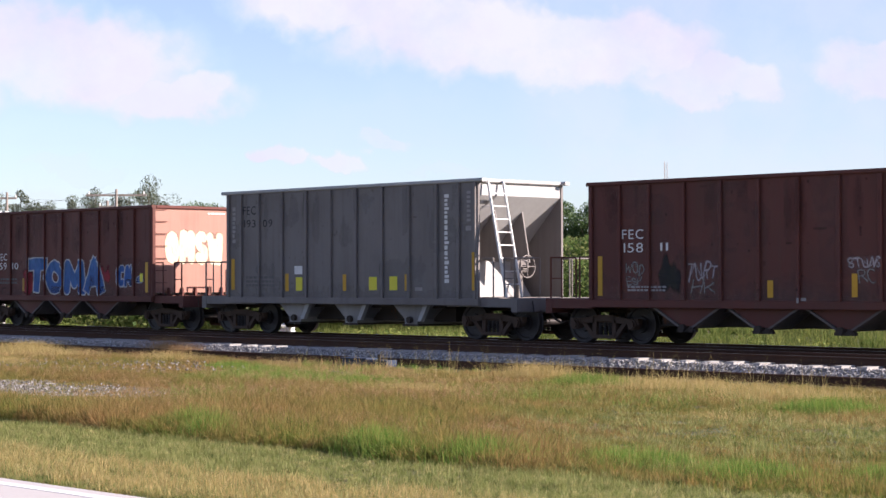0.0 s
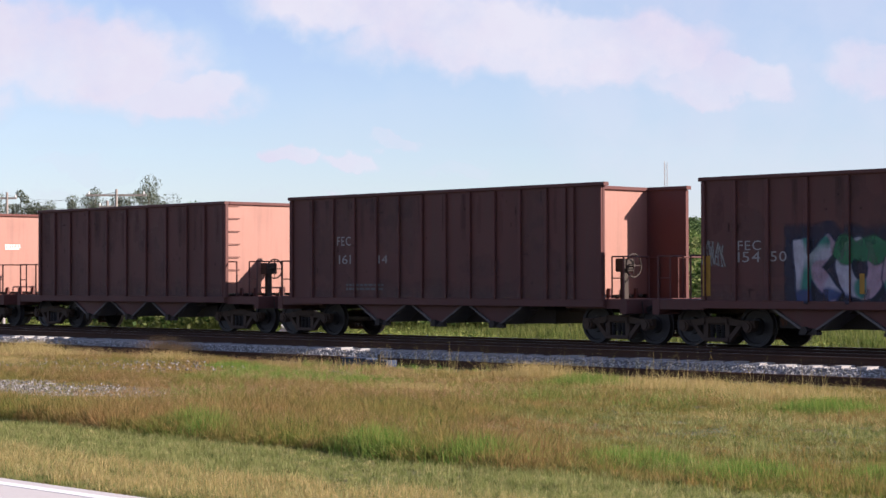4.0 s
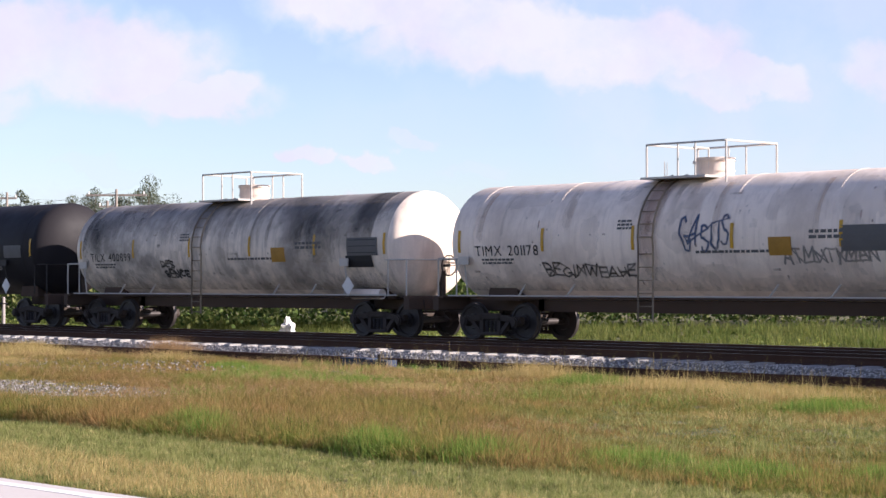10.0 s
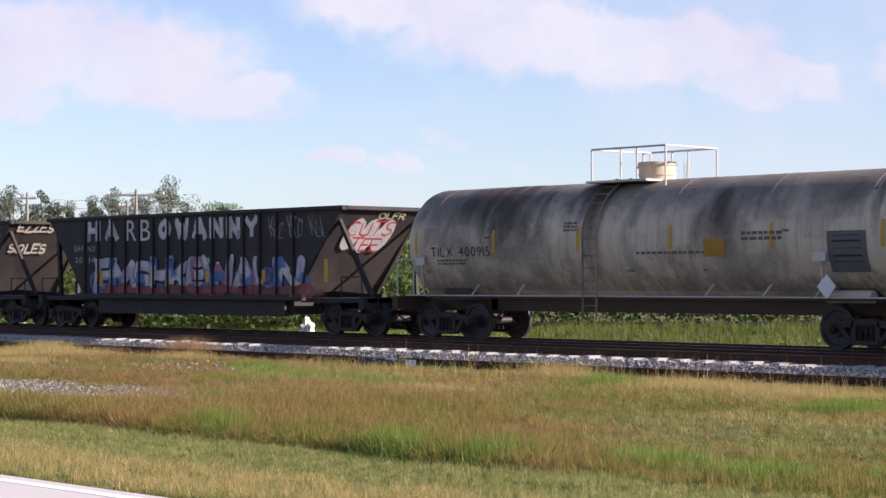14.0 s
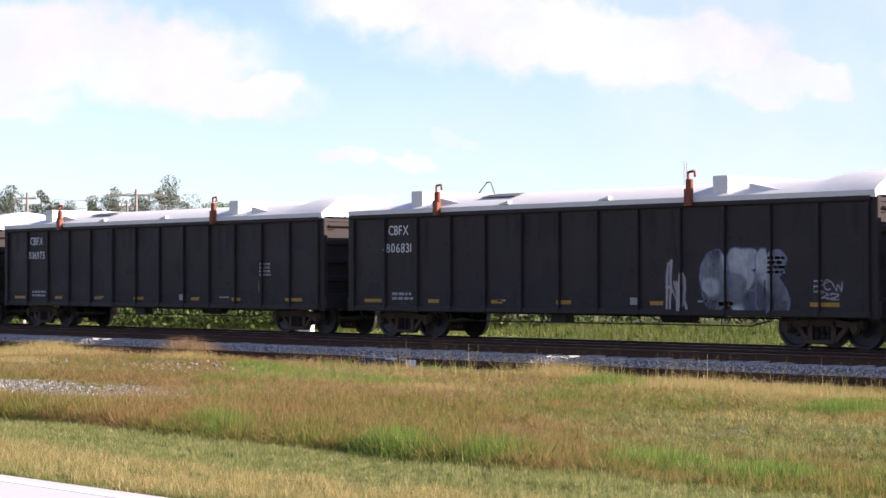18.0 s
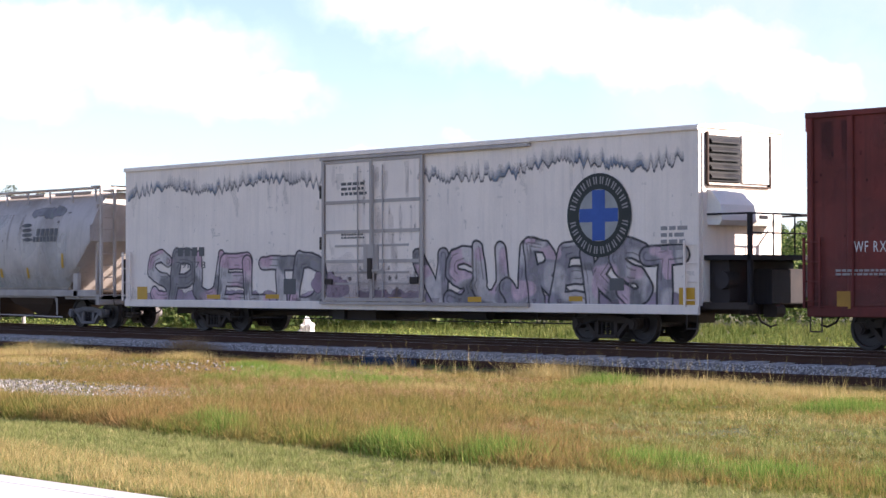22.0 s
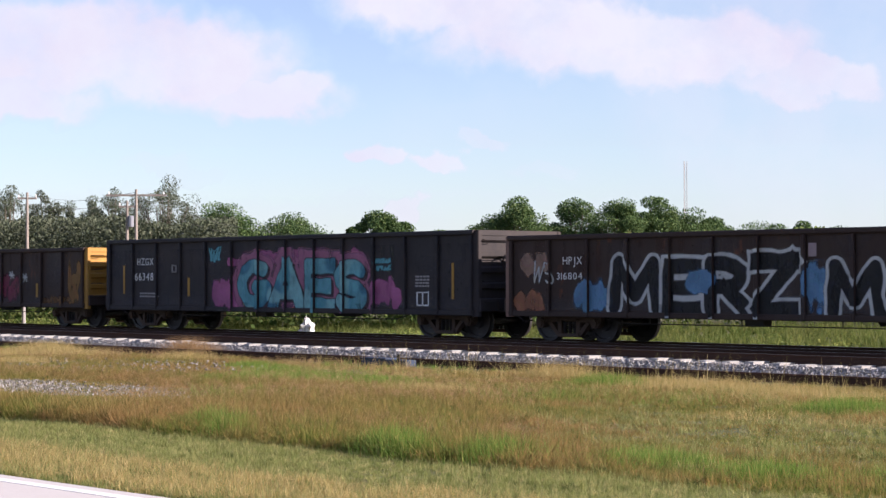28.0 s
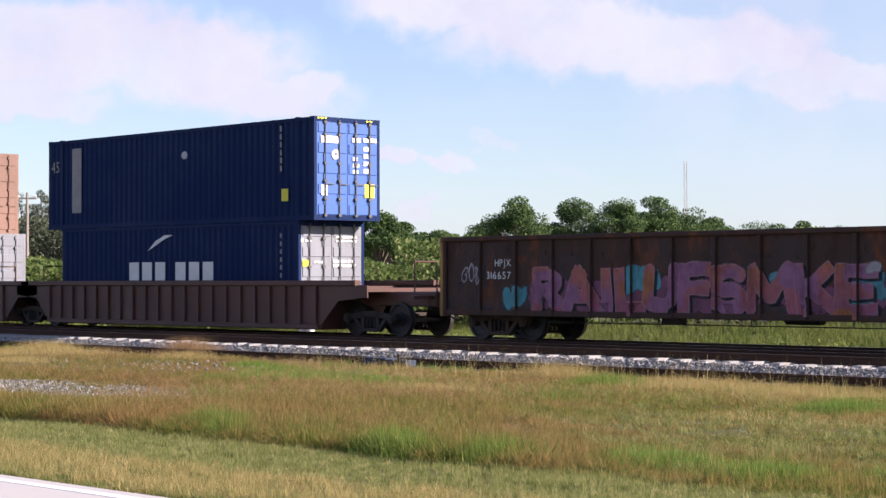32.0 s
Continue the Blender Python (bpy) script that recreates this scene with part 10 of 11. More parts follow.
put("edge_grass", 31, 150000, 12.6, 15.2, lambda x, y: (EDGE(x, y) > 0) & (EDGE(x, y) < 1.2) & (waves(x, y, 0.7, 3) > -0.35 - 0.5 * (x < -14)), (0.12, 0.28, lambda x, y: (1.0 + 0.6 * waves(x, y, 0.9, 6)) * np.interp(x, [-16, -12.5], [1.0, 0.35])), (0.007, 0.016), M_TALL, "dense standing grass along the mower's line", 0.6, tuft=70, spread=0.09)
put("meadow_grass", 32, 120000, 13.2, 25, lambda x, y: (EDGE(x, y) > 0) & (x > -0.98 * y), (0.05, 0.16, lambda x, y: 1 + 0.5 * waves(x, y, 0.8, 2)), (0.006, 0.014), M_LAWN, "pale green meadow grass of uneven height", 1.3, hi=-0.5, tuft=50, spread=0.1)
put("fresh_grass", 4, 70000, 12.4, 29.3, lambda x, y: (waves(x, y, 0.5, 2) > 0.3) & (EDGE(x, y) > 0.2) & (gravel_mask(x, y) > 1.1), (0.06, 0.19, lambda x, y: 1 + 0.5 * waves(x, y, 0.9)), (0.005, 0.011), M_FRESH, "patches of fresh bright green grass", 1.1)
put("seed_heads", 5, 100000, 13.0, 29.3, lambda x, y: (waves(x, y, 0.45, 4) > -0.3) & (gravel_mask(x, y) > 1.3) & (EDGE(x, y) > 0.8) & ((x < -0.95 * y) | (waves(x, y, 0.6, 3) > 0.25)),
    (0.03, 0.1), (0.004, 0.008), M_SEED, "reddish brown seed heads over the grass", 1.6,
    lambda x, y, r: np.interp(y, [12, 16, 21, 30], [0.2, 0.2, 0.11, 0.08]) * r.uniform(0.2, 1.4, len(x)) * (1 + 0.5 * waves(x, y, 0.55, 1)))
put("verge_grass", 6, 190000, 21.5, 28.6, lambda x, y: (gravel_mask(x, y) > 0.35 + 0.6 * waves(x, y, 9.0)) & (waves(x, y, 0.5, 5) > -0.75), (0.05, 0.15, lambda x, y: 1 + 0.5 * waves(x, y, 0.5, 5)), (0.007, 0.016), M_TALL, "mixed green and brown grass towards the siding", 1.3, tuft=50, spread=0.11)
put("dry_verge_grass", 7, 60000, 20.5, 28.4, lambda x, y: waves(x, y, 0.4, 7) + 0.03 * (y - 25) > 0.0, (0.05, 0.16), (0.005, 0.012), M_STRAW, "bleached dry grass clumps near the siding", 1.0)
# tufts with a life of their own: place, spread, height
TUFTS = [(-18.6, 13.9, 0.5, 0.42), (-17.9, 13.5, 0.35, 0.34), (-15.0, 13.5, 0.45, 0.4), (-14.5, 13.3, 0.4, 0.34), (-13.5, 13.6, 0.7, 0.36), (-12.2, 14.4, 0.9, 0.26), (-10.6, 14.2, 0.7, 0.26),
         (-28.9, 24.3, 1.4, 0.22), (-31.3, 24.9, 1.3, 0.24), (-27.0, 24.0, 1.2, 0.2), (-30.0, 23.5, 1.5, 0.18), (-33.5, 26.0, 0.8, 0.26), (-23.5, 26.5, 0.9, 0.3), (-16.1, 23.4, 0.9, 0.3), (-9.5, 15.0, 0.8, 0.24)]
for k, (tx, ty, sp, th) in enumerate(TUFTS):
    r = np.random.default_rng(300 + k)
    n = int(4200 * min(sp, 1.0))
    x, y = tx + r.normal(0, sp * 0.55, n), ty + r.normal(0, sp * 0.4, n)
    blades("grass_tuft", x, y, r, th * r.uniform(0.35, 1.1, n) * np.exp(-(((x - tx) / sp) ** 2 + ((y - ty) / sp) ** 2) * 0.5), r.uniform(0.005, 0.011, n), M_FRESH, "thick tuft of fresh bright green grass", 0.55)
for k, (tx, ty, sp, th) in enumerate([(-40.9, 29.6, 0.6, 0.55), (-39.8, 29.4, 0.5, 0.4), (-42.3, 27.0, 1.2, 0.3), (-45.5, 28.2, 1.0, 0.4), (-43.5, 25.5, 1.0, 0.28), (-38.0, 27.5, 0.8, 0.3), (-39.0, 23.5, 0.9, 0.25), (-26.0, 27.8, 0.8, 0.4), (-24.0, 22.5, 0.9, 0.2), (-18.5, 25.5, 1.2, 0.3), (-21.5, 26.5, 1.4, 0.3)]):
    r = np.random.default_rng(400 + k)
    n = int(3000 * min(sp, 1.0))
    x, y = tx + r.normal(0, sp * 0.55, n), ty + r.normal(0, sp * 0.4, n)
    blades("dry_tuft", x, y, r, th * r.uniform(0.35, 1.1, n), r.uniform(0.004, 0.01, n), M_SEED if k < 2 else M_STRAW, "dry reddish grass tuft" if k < 2 else "dry straw-coloured grass tuft", 0.7)
# plumed stalks standing against the ballast
x, y, r = field(8, 420, 26.0, 28.8, -1.25, -0.6)
blades("plumed_stalks", x, y, r, r.uniform(0.35, 0.8, len(x)) * (1 + 0.5 * waves(x, y, 0.8)), r.uniform(0.006, 0.011, len(x)), M_STRAW, "tall pale plumed grass stalks by the siding", 0.55)
# weeds beyond the track
put("field_weeds", 9, 130000, 38.6, 62, lambda x, y: y > 0, (0.2, 0.5, lambda x, y: 1.05 + 0.35 * waves(x, y, 0.6, 8)), (0.025, 0.06), M_WEED, "tall bright green weeds beyond the track", 0.5, lo=-1.85, hi=-0.5)

r = np.random.default_rng(44)
n = 90000
x, y = r.uniform(-88, -12, n), r.uniform(38.7, 44.0, n)
z = np.interp(y, ZY, ZZ) + r.uniform(0, 1, n) ** 0.7 * np.clip(0.55 + 0.4 * waves(x, y, 0.55, 3) + 0.25 * waves(x, y, 2.1, 1), 0.1, 1.1)
p = np.stack([x, y, z], 1)
a1 = r.normal(size=(n, 3))
a1 /= np.linalg.norm(a1, axis=1)[:, None]
a2 = np.cross(a1, r.normal(size=(n, 3)))
a2 /= np.linalg.norm(a2, axis=1)[:, None]
sz = r.uniform(0.02, 0.055, (n, 1))
v = np.stack([p - a1 * sz, p + a2 * sz * 0.6, p + a1 * sz, p - a2 * sz * 0.6], 1)
M_LEAFY = leaf_material("leafy_weeds", [(0.06, 0.11, 0.02), (0.11, 0.18, 0.03), (0.2, 0.25, 0.055), (0.36, 0.36, 0.1)], 0.45, patch=(0.22, 0.23, 0.075))
tagged(new("leafy_weeds", raw_mesh("leafy_weeds", v, [(0, 1, 2, 3)], M_LEAFY)), "broad-leaved yellow-green weeds beyond the track", "weeds", kind="stuff")


def tree(px, py, h, w, mat, label, seed, clumps=14, leaves=2600, leaf=0.3, wispy=False, flat=0.5, z0=-0.4):
    """A tapered trunk with forking limbs, and a crown of clumps of small leaves with gaps between."""
    r = np.random.default_rng(seed)
    t = thing("tree", label, "tree", "trees beyond the field")
    t.location = (px, py, z0)
    fork = h * (0.35 if not wispy else 0.25)
    b = Build()
    b.cyl((0, 0, 0), (0.05 * h * r.normal(), 0, fork), 0.03 * h, 8, 0.02 * h)
    cs = []
    for i in range(clumps):
        a = r.uniform(0, 2 * np.pi)
        d = w / 2 * math.sqrt(r.uniform(0, 1)) * 0.8
        k = d / (w / 2)
        if wispy:
            cr = w * r.uniform(0.09, 0.17)
            if i < 4:
                d *= 0.3
            cz = (h - cr * 0.7) * (r.uniform(0.35, 1.0) * (1 - 0.2 * k) if i > 3 else 1.0 - 0.05 * i)
        else:
            cr = w * r.uniform(0.14, 0.22)
            cz = h * (1.0 - 0.45 * k * k) - cr * 0.62 - r.uniform(0, 0.35) ** 1.5 * h
        c = (math.cos(a) * d, math.sin(a) * d, cz)
        cs.append((c, cr))
        b.cyl((0, 0, fork * r.uniform(0.7, 1.0)), (c[0] * 0.9, c[1] * 0.9, cz - cr * 0.3), 0.011 * h, 5, 0.003 * h)
    part("trunk", b, M_BARK, t)
    per = leaves // clumps
    pts = []
    for (cx, cy, cz), cr in cs:
        v = r.normal(size=(per, 3))
        v /= np.linalg.norm(v, axis=1)[:, None]
        rad = cr * r.uniform(0.35, 1.1, per) ** 0.6
        squash = 0.62 if not wispy else 0.9
        pts.append(np.stack([cx + v[:, 0] * rad, cy + v[:, 1] * rad, cz + v[:, 2] * rad * squash], 1))
    p = np.concatenate(pts)
    n = len(p)
    a1 = r.normal(size=(n, 3))
    a1 /= np.linalg.norm(a1, axis=1)[:, None]
    a2 = np.cross(a1, r.normal(size=(n, 3)))
    a2 /= np.linalg.norm(a2, axis=1)[:, None]
    s = leaf * r.uniform(0.6, 1.4, (n, 1))
    if wispy:
        a1 = a1 * 0.8 + np.array([0, 0, 0.4])
        v = np.stack([p - a1 * s, p + a2 * s * 0.4, p + a1 * s, p - a2 * s * 0.4], 1)
    else:
        v = np.stack([p - a1 * s, p + a2 * s * 0.7, p + a1 * s, p - a2 * s * 0.7], 1)
    part("crown", raw_mesh("crown", v, [(0, 1, 2, 3)], mat), mat, t)
    return t


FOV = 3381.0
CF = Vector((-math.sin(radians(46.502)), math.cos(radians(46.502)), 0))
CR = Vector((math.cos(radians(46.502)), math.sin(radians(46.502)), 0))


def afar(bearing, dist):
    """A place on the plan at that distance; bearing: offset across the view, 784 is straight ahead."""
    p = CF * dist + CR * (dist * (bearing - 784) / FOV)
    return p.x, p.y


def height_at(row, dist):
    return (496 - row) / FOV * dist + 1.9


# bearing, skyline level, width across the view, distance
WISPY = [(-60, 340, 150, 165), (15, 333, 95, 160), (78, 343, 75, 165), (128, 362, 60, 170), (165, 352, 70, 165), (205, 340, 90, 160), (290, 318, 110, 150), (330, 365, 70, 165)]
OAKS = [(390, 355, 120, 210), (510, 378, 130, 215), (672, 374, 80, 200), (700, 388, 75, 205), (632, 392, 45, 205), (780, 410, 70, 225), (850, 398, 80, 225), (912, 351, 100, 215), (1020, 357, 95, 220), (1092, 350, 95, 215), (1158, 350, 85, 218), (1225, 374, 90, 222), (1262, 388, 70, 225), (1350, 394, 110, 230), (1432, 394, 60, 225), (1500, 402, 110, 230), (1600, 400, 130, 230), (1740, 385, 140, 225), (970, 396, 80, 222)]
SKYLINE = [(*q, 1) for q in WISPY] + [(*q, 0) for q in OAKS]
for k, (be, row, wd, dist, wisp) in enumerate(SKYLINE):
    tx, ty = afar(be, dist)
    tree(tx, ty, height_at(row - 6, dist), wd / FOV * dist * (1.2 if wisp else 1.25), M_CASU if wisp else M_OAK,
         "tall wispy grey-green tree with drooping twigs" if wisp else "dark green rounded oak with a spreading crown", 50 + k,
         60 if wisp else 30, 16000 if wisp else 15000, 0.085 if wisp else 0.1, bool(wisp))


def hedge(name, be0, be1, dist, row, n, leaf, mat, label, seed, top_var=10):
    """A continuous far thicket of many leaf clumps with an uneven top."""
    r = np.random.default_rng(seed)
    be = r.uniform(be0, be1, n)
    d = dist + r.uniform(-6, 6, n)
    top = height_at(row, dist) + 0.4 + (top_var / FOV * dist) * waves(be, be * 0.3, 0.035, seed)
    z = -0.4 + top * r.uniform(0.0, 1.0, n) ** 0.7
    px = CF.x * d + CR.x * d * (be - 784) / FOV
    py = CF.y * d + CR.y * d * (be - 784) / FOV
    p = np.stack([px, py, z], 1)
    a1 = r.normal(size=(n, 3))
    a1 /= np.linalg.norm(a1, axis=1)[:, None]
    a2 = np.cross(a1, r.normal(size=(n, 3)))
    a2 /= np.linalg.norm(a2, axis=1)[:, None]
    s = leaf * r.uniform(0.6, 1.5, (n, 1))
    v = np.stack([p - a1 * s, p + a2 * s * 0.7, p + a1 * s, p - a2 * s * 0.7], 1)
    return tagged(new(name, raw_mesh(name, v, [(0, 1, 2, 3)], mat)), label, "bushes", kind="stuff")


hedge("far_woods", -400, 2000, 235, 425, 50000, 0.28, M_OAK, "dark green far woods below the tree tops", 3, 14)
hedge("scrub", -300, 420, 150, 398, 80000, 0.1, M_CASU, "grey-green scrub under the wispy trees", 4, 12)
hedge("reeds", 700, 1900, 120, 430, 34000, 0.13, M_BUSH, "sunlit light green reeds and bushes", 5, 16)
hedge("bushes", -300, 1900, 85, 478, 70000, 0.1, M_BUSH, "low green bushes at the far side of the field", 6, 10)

# ---- stones ----
M_PEBBLE = leaf_material("loose_stones", [(0.07, 0.06, 0.05), (0.15, 0.135, 0.115), (0.24, 0.22, 0.2), (0.46, 0.43, 0.4)], 0.0, 0.75)


M_BSTONE = leaf_material("ballast_stones", [(0.2, 0.185, 0.17), (0.34, 0.315, 0.29), (0.46, 0.43, 0.4), (0.6, 0.565, 0.525)], 0.0, 0.75)


def stones(name, x, y, z, size, r, label, mat=M_PEBBLE):
    n = len(x)
    base = np.array([(1, 0, 0), (-1, 0, 0), (0, 1, 0), (0, -1, 0), (0, 0, 0.8), (0, 0, -0.8)], float)
    v = base[None] * size[:, None, None] * r.uniform(0.6, 1.3, (n, 6, 1))
    a = r.uniform(0, 2 * np.pi, n)
    ca, sa = np.cos(a)[:, None], np.sin(a)[:, None]
    vx, vy = v[:, :, 0] * ca - v[:, :, 1] * sa, v[:, :, 0] * sa + v[:, :, 1] * ca
    tilt = r.normal(0, 0.5, (n, 1))
    v = np.stack([vx + x[:, None], vy + y[:, None], v[:, :, 2] + tilt * vx + z[:, None]], 2)
    me = raw_mesh(name, v, [(0, 2, 4), (2, 1, 4), (1, 3, 4), (3, 0, 4), (2, 0, 5), (1, 2, 5), (3, 1, 5), (0, 3, 5)], mat)
    return tagged(new(name, me), label, "stones", kind="stuff")


x, y, r = field(21, 11000, 15.6, 21.0, -1.85, -1.2)
keep = gravel_mask(x, y) < r.uniform(0.0, 1.5, len(x))
x, y = x[keep], y[keep]
stones("gravel_patch", x, y, np.interp(y, ZY, ZZ) + 0.02, r.uniform(0.007, 0.022, len(x)), r, "bare patch of pale gravel in the grass")
x, y, r = field(22, 3600, 20, 29, -1.75, -0.6)
keep = (((x + 35.5) / 4.5) ** 2 + ((y - 24.1) / 2.2) ** 2 + 0.5 * waves(x, y, 1.5) < 1)
x, y = x[keep], y[keep]
stones("scattered_stones", x, y, np.interp(y, ZY, ZZ) + 0.09, r.uniform(0.014, 0.034, len(x)), r, "scattered pale stones in the verge")
r = np.random.default_rng(23)
n = 60000
x, k = r.uniform(-78, -12, n), r.uniform(0, 0.94, n)
y = YC - 3.3 - 2.4 * k
z = np.interp(YC - y, [0, 5.35, 5.75], [-0.14, -0.14, -0.43])
stones("ballast_stones", x, y, z, r.uniform(0.014, 0.03, n), r, "loose grey ballast stones along the track", M_BSTONE)

# ---- ties ----
tie_b = Build()
tie_b.loft([[(s * 0.13, yy, zz) for s, zz in ((-1, -0.4), (1, -0.4), (0.85, zt), (-0.85, zt))] for yy, zt in ((-1.3, -0.2), (-1.28, -0.17), (-0.95, -0.165), (-0.5, -0.18), (0.5, -0.18), (0.95, -0.165), (1.28, -0.17), (1.3, -0.2))])
ME_TIE = tie_b.mesh("tie", M_CONC)
near_track = [o for o in scene.objects if o.name == "track.001"][0]
for i in range(290):
    part("tie", ME_TIE, None, near_track, m=pose(-140 + 0.61 * i, YC - 4.0 + random.uniform(-0.06, 0.06), 0.07 + random.uniform(-0.012, 0.012), 0, 0, random.uniform(-1, 1)))

tb = Build()
for i in range(600):
    if i % 2 == 0:
        xx = -320 + 1.22 * i * 0.5
        tb.box(xx - 0.13, xx + 0.13, YC - 1.3, YC + 1.3, -0.35, -0.175)
mt = [o for o in scene.objects if o.name == "track"][0]
part("tie_row", tb, M_CONC, mt)["kind"] = "stuff"

# ---- odds and ends beside and beyond the track ----
M_BLUEBOX = weathered("blue_steel", (0.05, 0.07, 0.11), 0.4, 0.1, 0.9, spec=0.05)
bx = thing("steel_box", "long low blue-grey steel box beside the siding rail", "box")
bx.location = (-32.2, 28.85, -0.44)
part("box_body", Build().box(-0.75, 0.75, -0.16, 0.16, 0.0, 0.17, 0.02), M_BLUEBOX, bx)
part("box_lid", Build().box(-0.78, 0.1, -0.19, 0.19, 0.172, 0.2, 0.008), M_BLUEBOX, bx)
part("bracket", Build().box(0.5, 0.58, -0.2, -0.165, -0.05, 0.3), M_IRON, bx)
bag = Build()
rb = random.Random(3)
bag.loft([[(0.3 * s * math.cos(2 * math.pi * i / 11) * rb.uniform(0.5, 1.3), 0.24 * s * math.sin(2 * math.pi * i / 11) * rb.uniform(0.5, 1.3), z + rb.uniform(-0.09, 0.09)) for i in range(11)] for s, z in ((0.7, 0.0), (1.05, 0.1), (0.8, 0.22), (1.0, 0.34), (0.55, 0.46), (0.3, 0.6))])
tagged(part("plastic_bag", bag, M_LINE, None, m=pose(-48.95, 40.25, -0.35)), "crumpled white plastic bag caught in the weeds", "litter")
for be, dist, hh in ((42, 74, 1.5),):
    px, py = afar(be, dist)
    tagged(part("fence_post", Build().cyl((0, 0, 0), (0, 0, hh), 0.08, 8, 0.07), M_FADEW, None, m=pose(px, py, -0.6)), "weathered pale wooden fence post among weeds", "fence post", "posts beyond the track")
for be, row, arm in ((48, 347, 0.7), (225, 362, 0.6), (241, 342, 2.2)):
    px, py = afar(be, 138)
    hh = height_at(row, 138) + 0.3
    ps = thing("utility_pole", "grey wooden utility pole with a cross arm", "utility pole", "poles along the far road")
    ps.location = (px, py, -0.4)
    ps.rotation_euler = (0, 0, radians(46))
    part("pole", Build().cyl((0, 0, 0), (0, 0, hh), 0.14, 8, 0.09), M_POLEWOOD, ps)
    part("cross_arm", Build().box(-arm, arm, -0.06, 0.06, hh - 0.5, hh - 0.36), M_POLEWOOD, ps)
    part("transformer", Build().cyl((0.3, -0.2, hh - 1.9), (0.3, -0.2, hh - 1.1), 0.22, 10), M_GREYC, ps) if arm < 0.65 else None
    for s in (-1, 0, 1):
        part("insulator", Build().cyl((s * arm * 0.9, 0, hh - 0.36), (s * arm * 0.9, 0, hh - 0.16), 0.05, 6), M_WHITE, ps)
wire = Build()
for dz in (0.3, 0.9):
    pts = []
    for a, b2 in (((48, 347), (241, 342)), ((241, 352), (640, 425)), ((241, 342), (-200, 348))):
        p0, p1 = Vector((*afar(a[0], 138), height_at(a[1], 138) - dz)), Vector((*afar(b2[0], 138), height_at(b2[1], 138) - dz))
        q = [p0.lerp(p1, i / 10) - Vector((0, 0, 3.2 * (i / 10) * (1 - i / 10) * (0.6 if a[0] == 48 else 1))) for i in range(11)]
        wire.pipe(q, 0.009, 4)
tagged(part("overhead_wire", wire, M_FADEK, None), "sagging overhead wires between the poles", "wire", kind="structure")
px, py = afar(1213, 300)
mast = thing("radio_mast", "thin pale lattice radio mast far away", "mast")
mast.location = (px, py, -0.4)
mh = height_at(288, 300)
legs = [(0.28 * math.cos(a), 0.28 * math.sin(a)) for a in (0.6, 2.7, 4.8)]
for q in legs:
    part("leg", Build().cyl((q[0], q[1], 0), (q[0], q[1], mh), 0.045, 5), M_FADEW, mast)
lat = Build()
for k in range(int(mh / 0.8)):
    for i in range(3):
        a, c = legs[i], legs[(i + 1) % 3]
        lat.cyl((a[0], a[1], 0.8 * k), (c[0], c[1], 0.8 * k + 0.8), 0.02, 4)
part("lattice", lat, M_FADEW, mast)

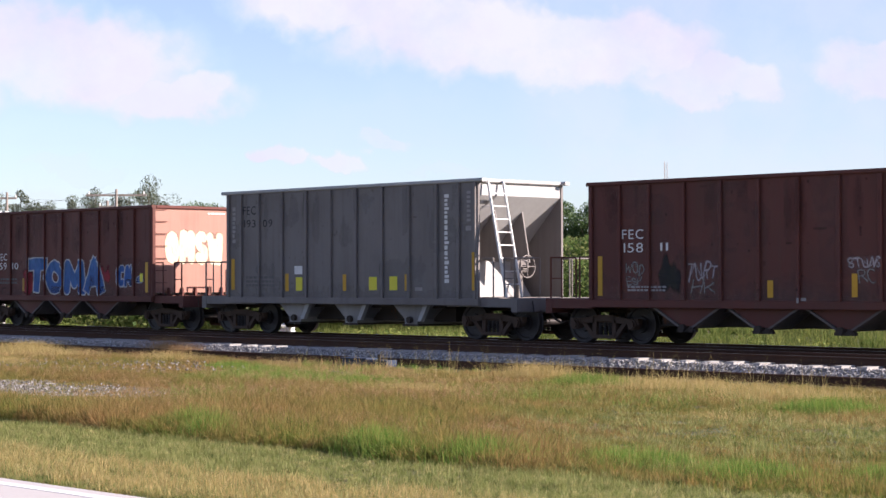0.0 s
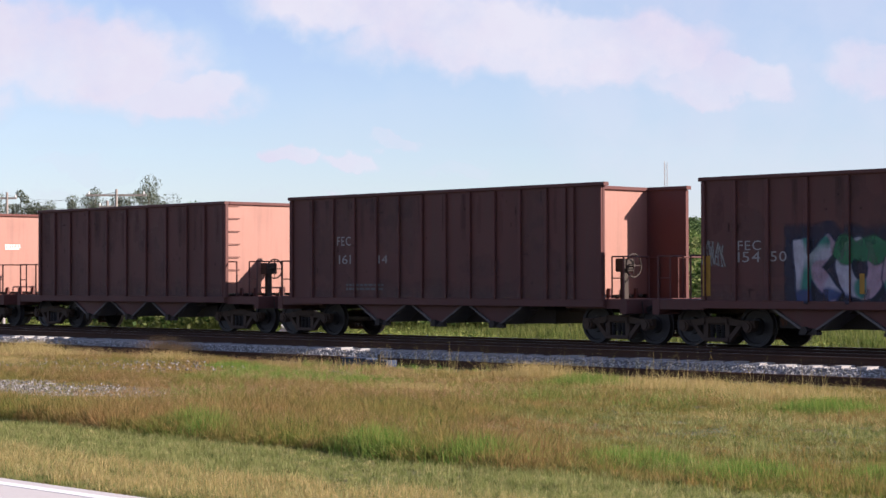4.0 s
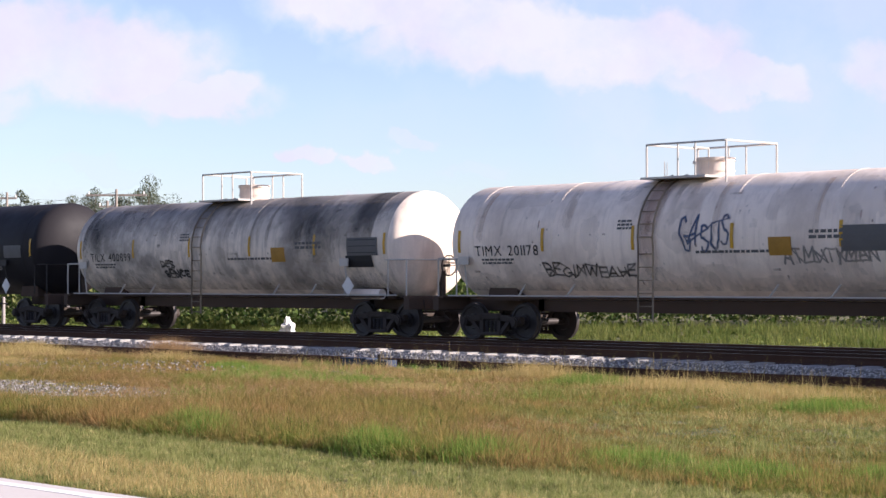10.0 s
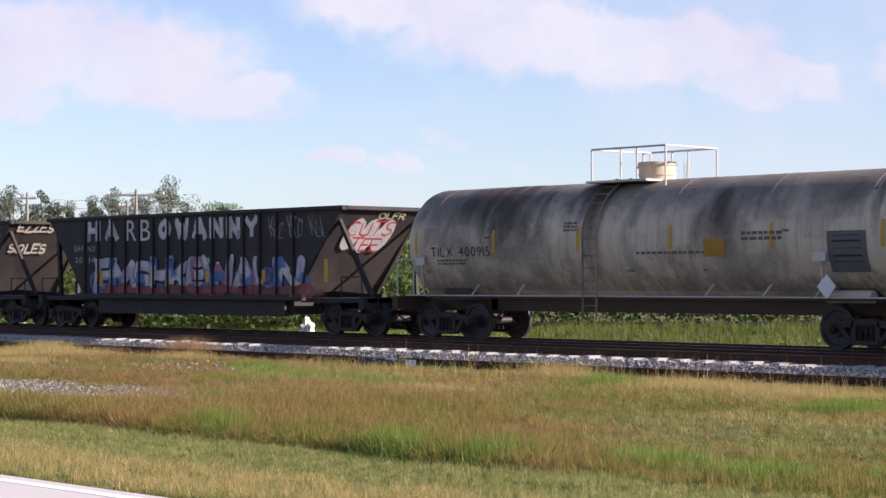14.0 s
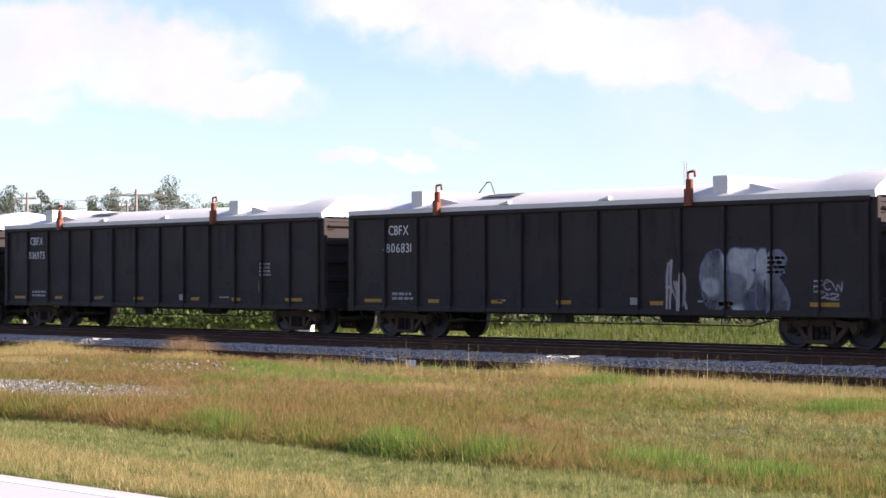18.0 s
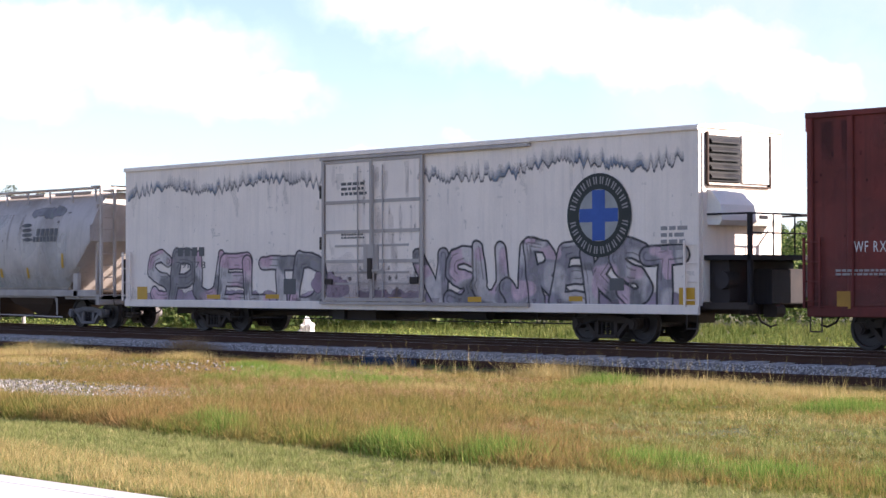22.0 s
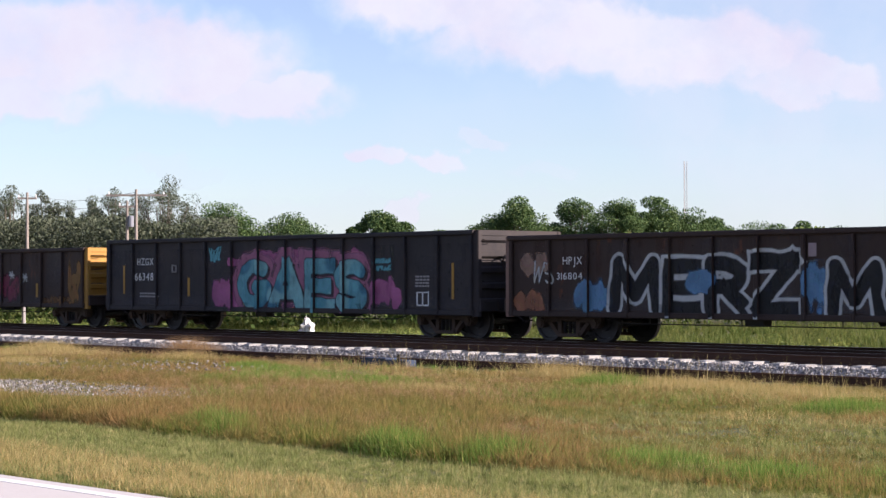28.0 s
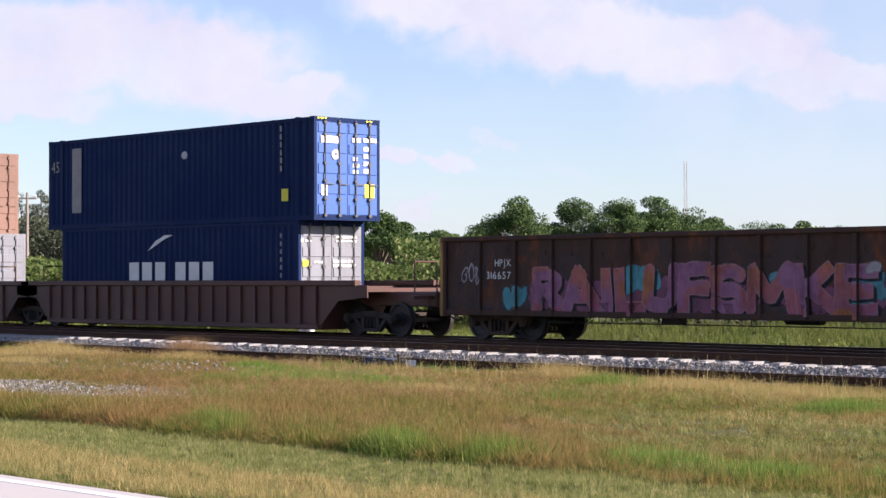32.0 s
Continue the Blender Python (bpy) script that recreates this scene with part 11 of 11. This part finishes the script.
# ---- clouds: one far bank that drifts slowly ----
def cloud_material():
    m = bpy.data.materials.new("cloud_vapour")
    m.use_nodes = True
    n, l = m.node_tree.nodes, m.node_tree.links
    n.remove(n["Principled BSDF"])
    tc = n.new("ShaderNodeTexCoord").outputs["Object"]
    mp = n.new("ShaderNodeMapping")
    mp.inputs["Scale"].default_value = (1 / CPX, 1 / CPX, 1 / CPX)
    l.new(tc, mp.inputs["Vector"])
    warp = n.new("ShaderNodeTexNoise")
    warp.inputs["Scale"].default_value, warp.inputs["Detail"].default_value = 0.011, 7
    l.new(mp.outputs[0], warp.inputs["Vector"])
    wv = n.new("ShaderNodeVectorMath")
    wv.operation = "MULTIPLY_ADD"
    wv.inputs[1].default_value, wv.inputs[2].default_value = (190, 120, 0), (-95, -60, 0)
    l.new(warp.outputs["Color"], wv.inputs[0])
    pos = n.new("ShaderNodeVectorMath")
    l.new(mp.outputs[0], pos.inputs[0])
    l.new(wv.outputs[0], pos.inputs[1])
    best = None
    for u, v, ru, rv, k in CLOUDS:
        sub = n.new("ShaderNodeVectorMath")
        sub.operation = "MULTIPLY_ADD"
        sub.inputs[1].default_value = (1 / ru, 1 / rv, 0)
        sub.inputs[2].default_value = (-u / ru, -v / rv, 0)
        l.new(pos.outputs[0], sub.inputs[0])
        ln = n.new("ShaderNodeVectorMath")
        ln.operation = "LENGTH"
        l.new(sub.outputs[0], ln.inputs[0])
        val = ramp(n, l, ln.outputs["Value"], 1.22, 0.7, 0, k)
        if best is None:
            best = val
        else:
            mx = n.new("ShaderNodeMath")
            mx.operation = "MAXIMUM"
            l.new(best, mx.inputs[0])
            l.new(val, mx.inputs[1])
            best = mx.outputs[0]
    puff = noise_at(n, l, mp.outputs[0], 0.006, 8)
    shade = noise_at(n, l, mp.outputs[0], 0.004, 5)
    den = n.new("ShaderNodeMath")
    den.operation = "MULTIPLY"
    l.new(best, den.inputs[0])
    l.new(ramp(n, l, puff, 0.25, 0.55, 0.6, 1.0), den.inputs[1])
    em = n.new("ShaderNodeEmission")
    body = blend(n, l, ramp(n, l, shade, 0.42, 0.66), (1.0, 0.992, 0.99), (0.94, 0.9, 0.95))
    l.new(blend(n, l, ramp(n, l, den.outputs[0], 0.15, 0.75), (0.74, 0.94, 1.0), body), em.inputs[0])
    em.inputs[1].default_value = CLOUD_GLOW
    tp, mix = n.new("ShaderNodeBsdfTransparent"), n.new("ShaderNodeMixShader")
    l.new(den.outputs[0], mix.inputs[0])
    l.new(tp.outputs[0], mix.inputs[1])
    l.new(em.outputs[0], mix.inputs[2])
    l.new(mix.outputs[0], n["Material Output"].inputs[0])
    return m


CD = 3600.0
CPX = CD / FOV
CLOUDS = [  # across and up from straight ahead, half width, half height, density
    (-664 - 80, 365, 260, 95, 1.0), (-454 - 80, 335, 230, 85, 1.0), (-284 - 80, 275, 140, 45, 0.9), (-724 - 80, 270, 170, 50, 0.85), (-1050, 330, 260, 110, 0.9),
    (16 - 80, 440, 200, 60, 1.0), (216 - 80, 385, 240, 80, 1.0), (466 - 80, 355, 230, 80, 1.0), (650 - 80, 295, 170, 50, 0.85), (960, 320, 210, 70, 0.8),
    (-84 - 80, 168, 48, 24, 0.85), (6 - 80, 152, 60, 22, 0.85), (76 - 80, 186, 60, 16, 0.6), (-44 - 80, 72, 50, 24, 0.7), (-444 - 80, 140, 120, 28, 0.4), (206 - 80, 142, 100, 20, 0.45), (566 - 80, 150, 170, 30, 0.5), (-200, 30, 1500, 80, 0.4), (-150, 110, 1600, 90, 0.25), (780, 300, 640, 460, 0.5), (200, 200, 520, 120, 0.3)]
CLOUD_GLOW = 0.372
fw = Vector((CF.x * math.cos(radians(0.906)), CF.y * math.cos(radians(0.906)), math.sin(radians(0.906))))
up = CR.cross(fw)
CLOUD_ROT = Matrix((CR, up, -fw)).transposed()
cb = Build().add([(-2000 * CPX, -300 * CPX, 0), (2000 * CPX, -300 * CPX, 0), (2000 * CPX, 700 * CPX, 0), (-2000 * CPX, 700 * CPX, 0)], [(0, 1, 2, 3)])
cloud = tagged(part("backdrop", cb, cloud_material(), None), "soft white and lilac drifting clouds", "clouds", kind="structure")


def cloud_pose(t):
    return Matrix.LocRotScale(EYE + fw * CD + CR * (CPX * 5.0 * (t - 16)), CLOUD_ROT.to_quaternion(), None)


# ---- motion ----
def travel(t):
    """How far the train has come at t seconds; it rolls at about 21.5 m a second and gains a little speed."""
    u = (t - 16) / 16
    return 344.32 * u + 0.472 * u * u - 0.2121 * u ** 3 + (0.72 * (1 - t / 0.1) if t < 0.1 else 0.0)


def motions():
    steps = [0.0, 0.1, 0.2, 0.4, 0.7, 1.0] + [float(t) for t in range(2, 33)]
    for w, x in TRAIN:
        walk(w, [(t, pose(x + travel(t), YC, w.location.z)) for t in steps])
    walk(cloud, [(0.0, cloud_pose(0)), (16.0, cloud_pose(16)), (32.0, cloud_pose(32))])
    for ws, x, wagon in WHEELS:
        # the wheels are keyed to roll while their wagon is within sight
        rows, k0 = [], None
        for k in range(961):
            t = k / 30
            if -95 < wagon + travel(t) < 12:
                if k0 is None:
                    k0 = k
                    if k:
                        rows.append((0.0, pose(x, 0, RW)))
                rows.append((t, pose(x, 0, RW, 0, math.degrees((travel(t) - travel(k0 / 30)) / RW), 0)))
        if rows:
            last = rows[-1]
            if last[0] < 31.99:
                rows.append((32.0, last[1]))
            walk(ws, rows)


motions()
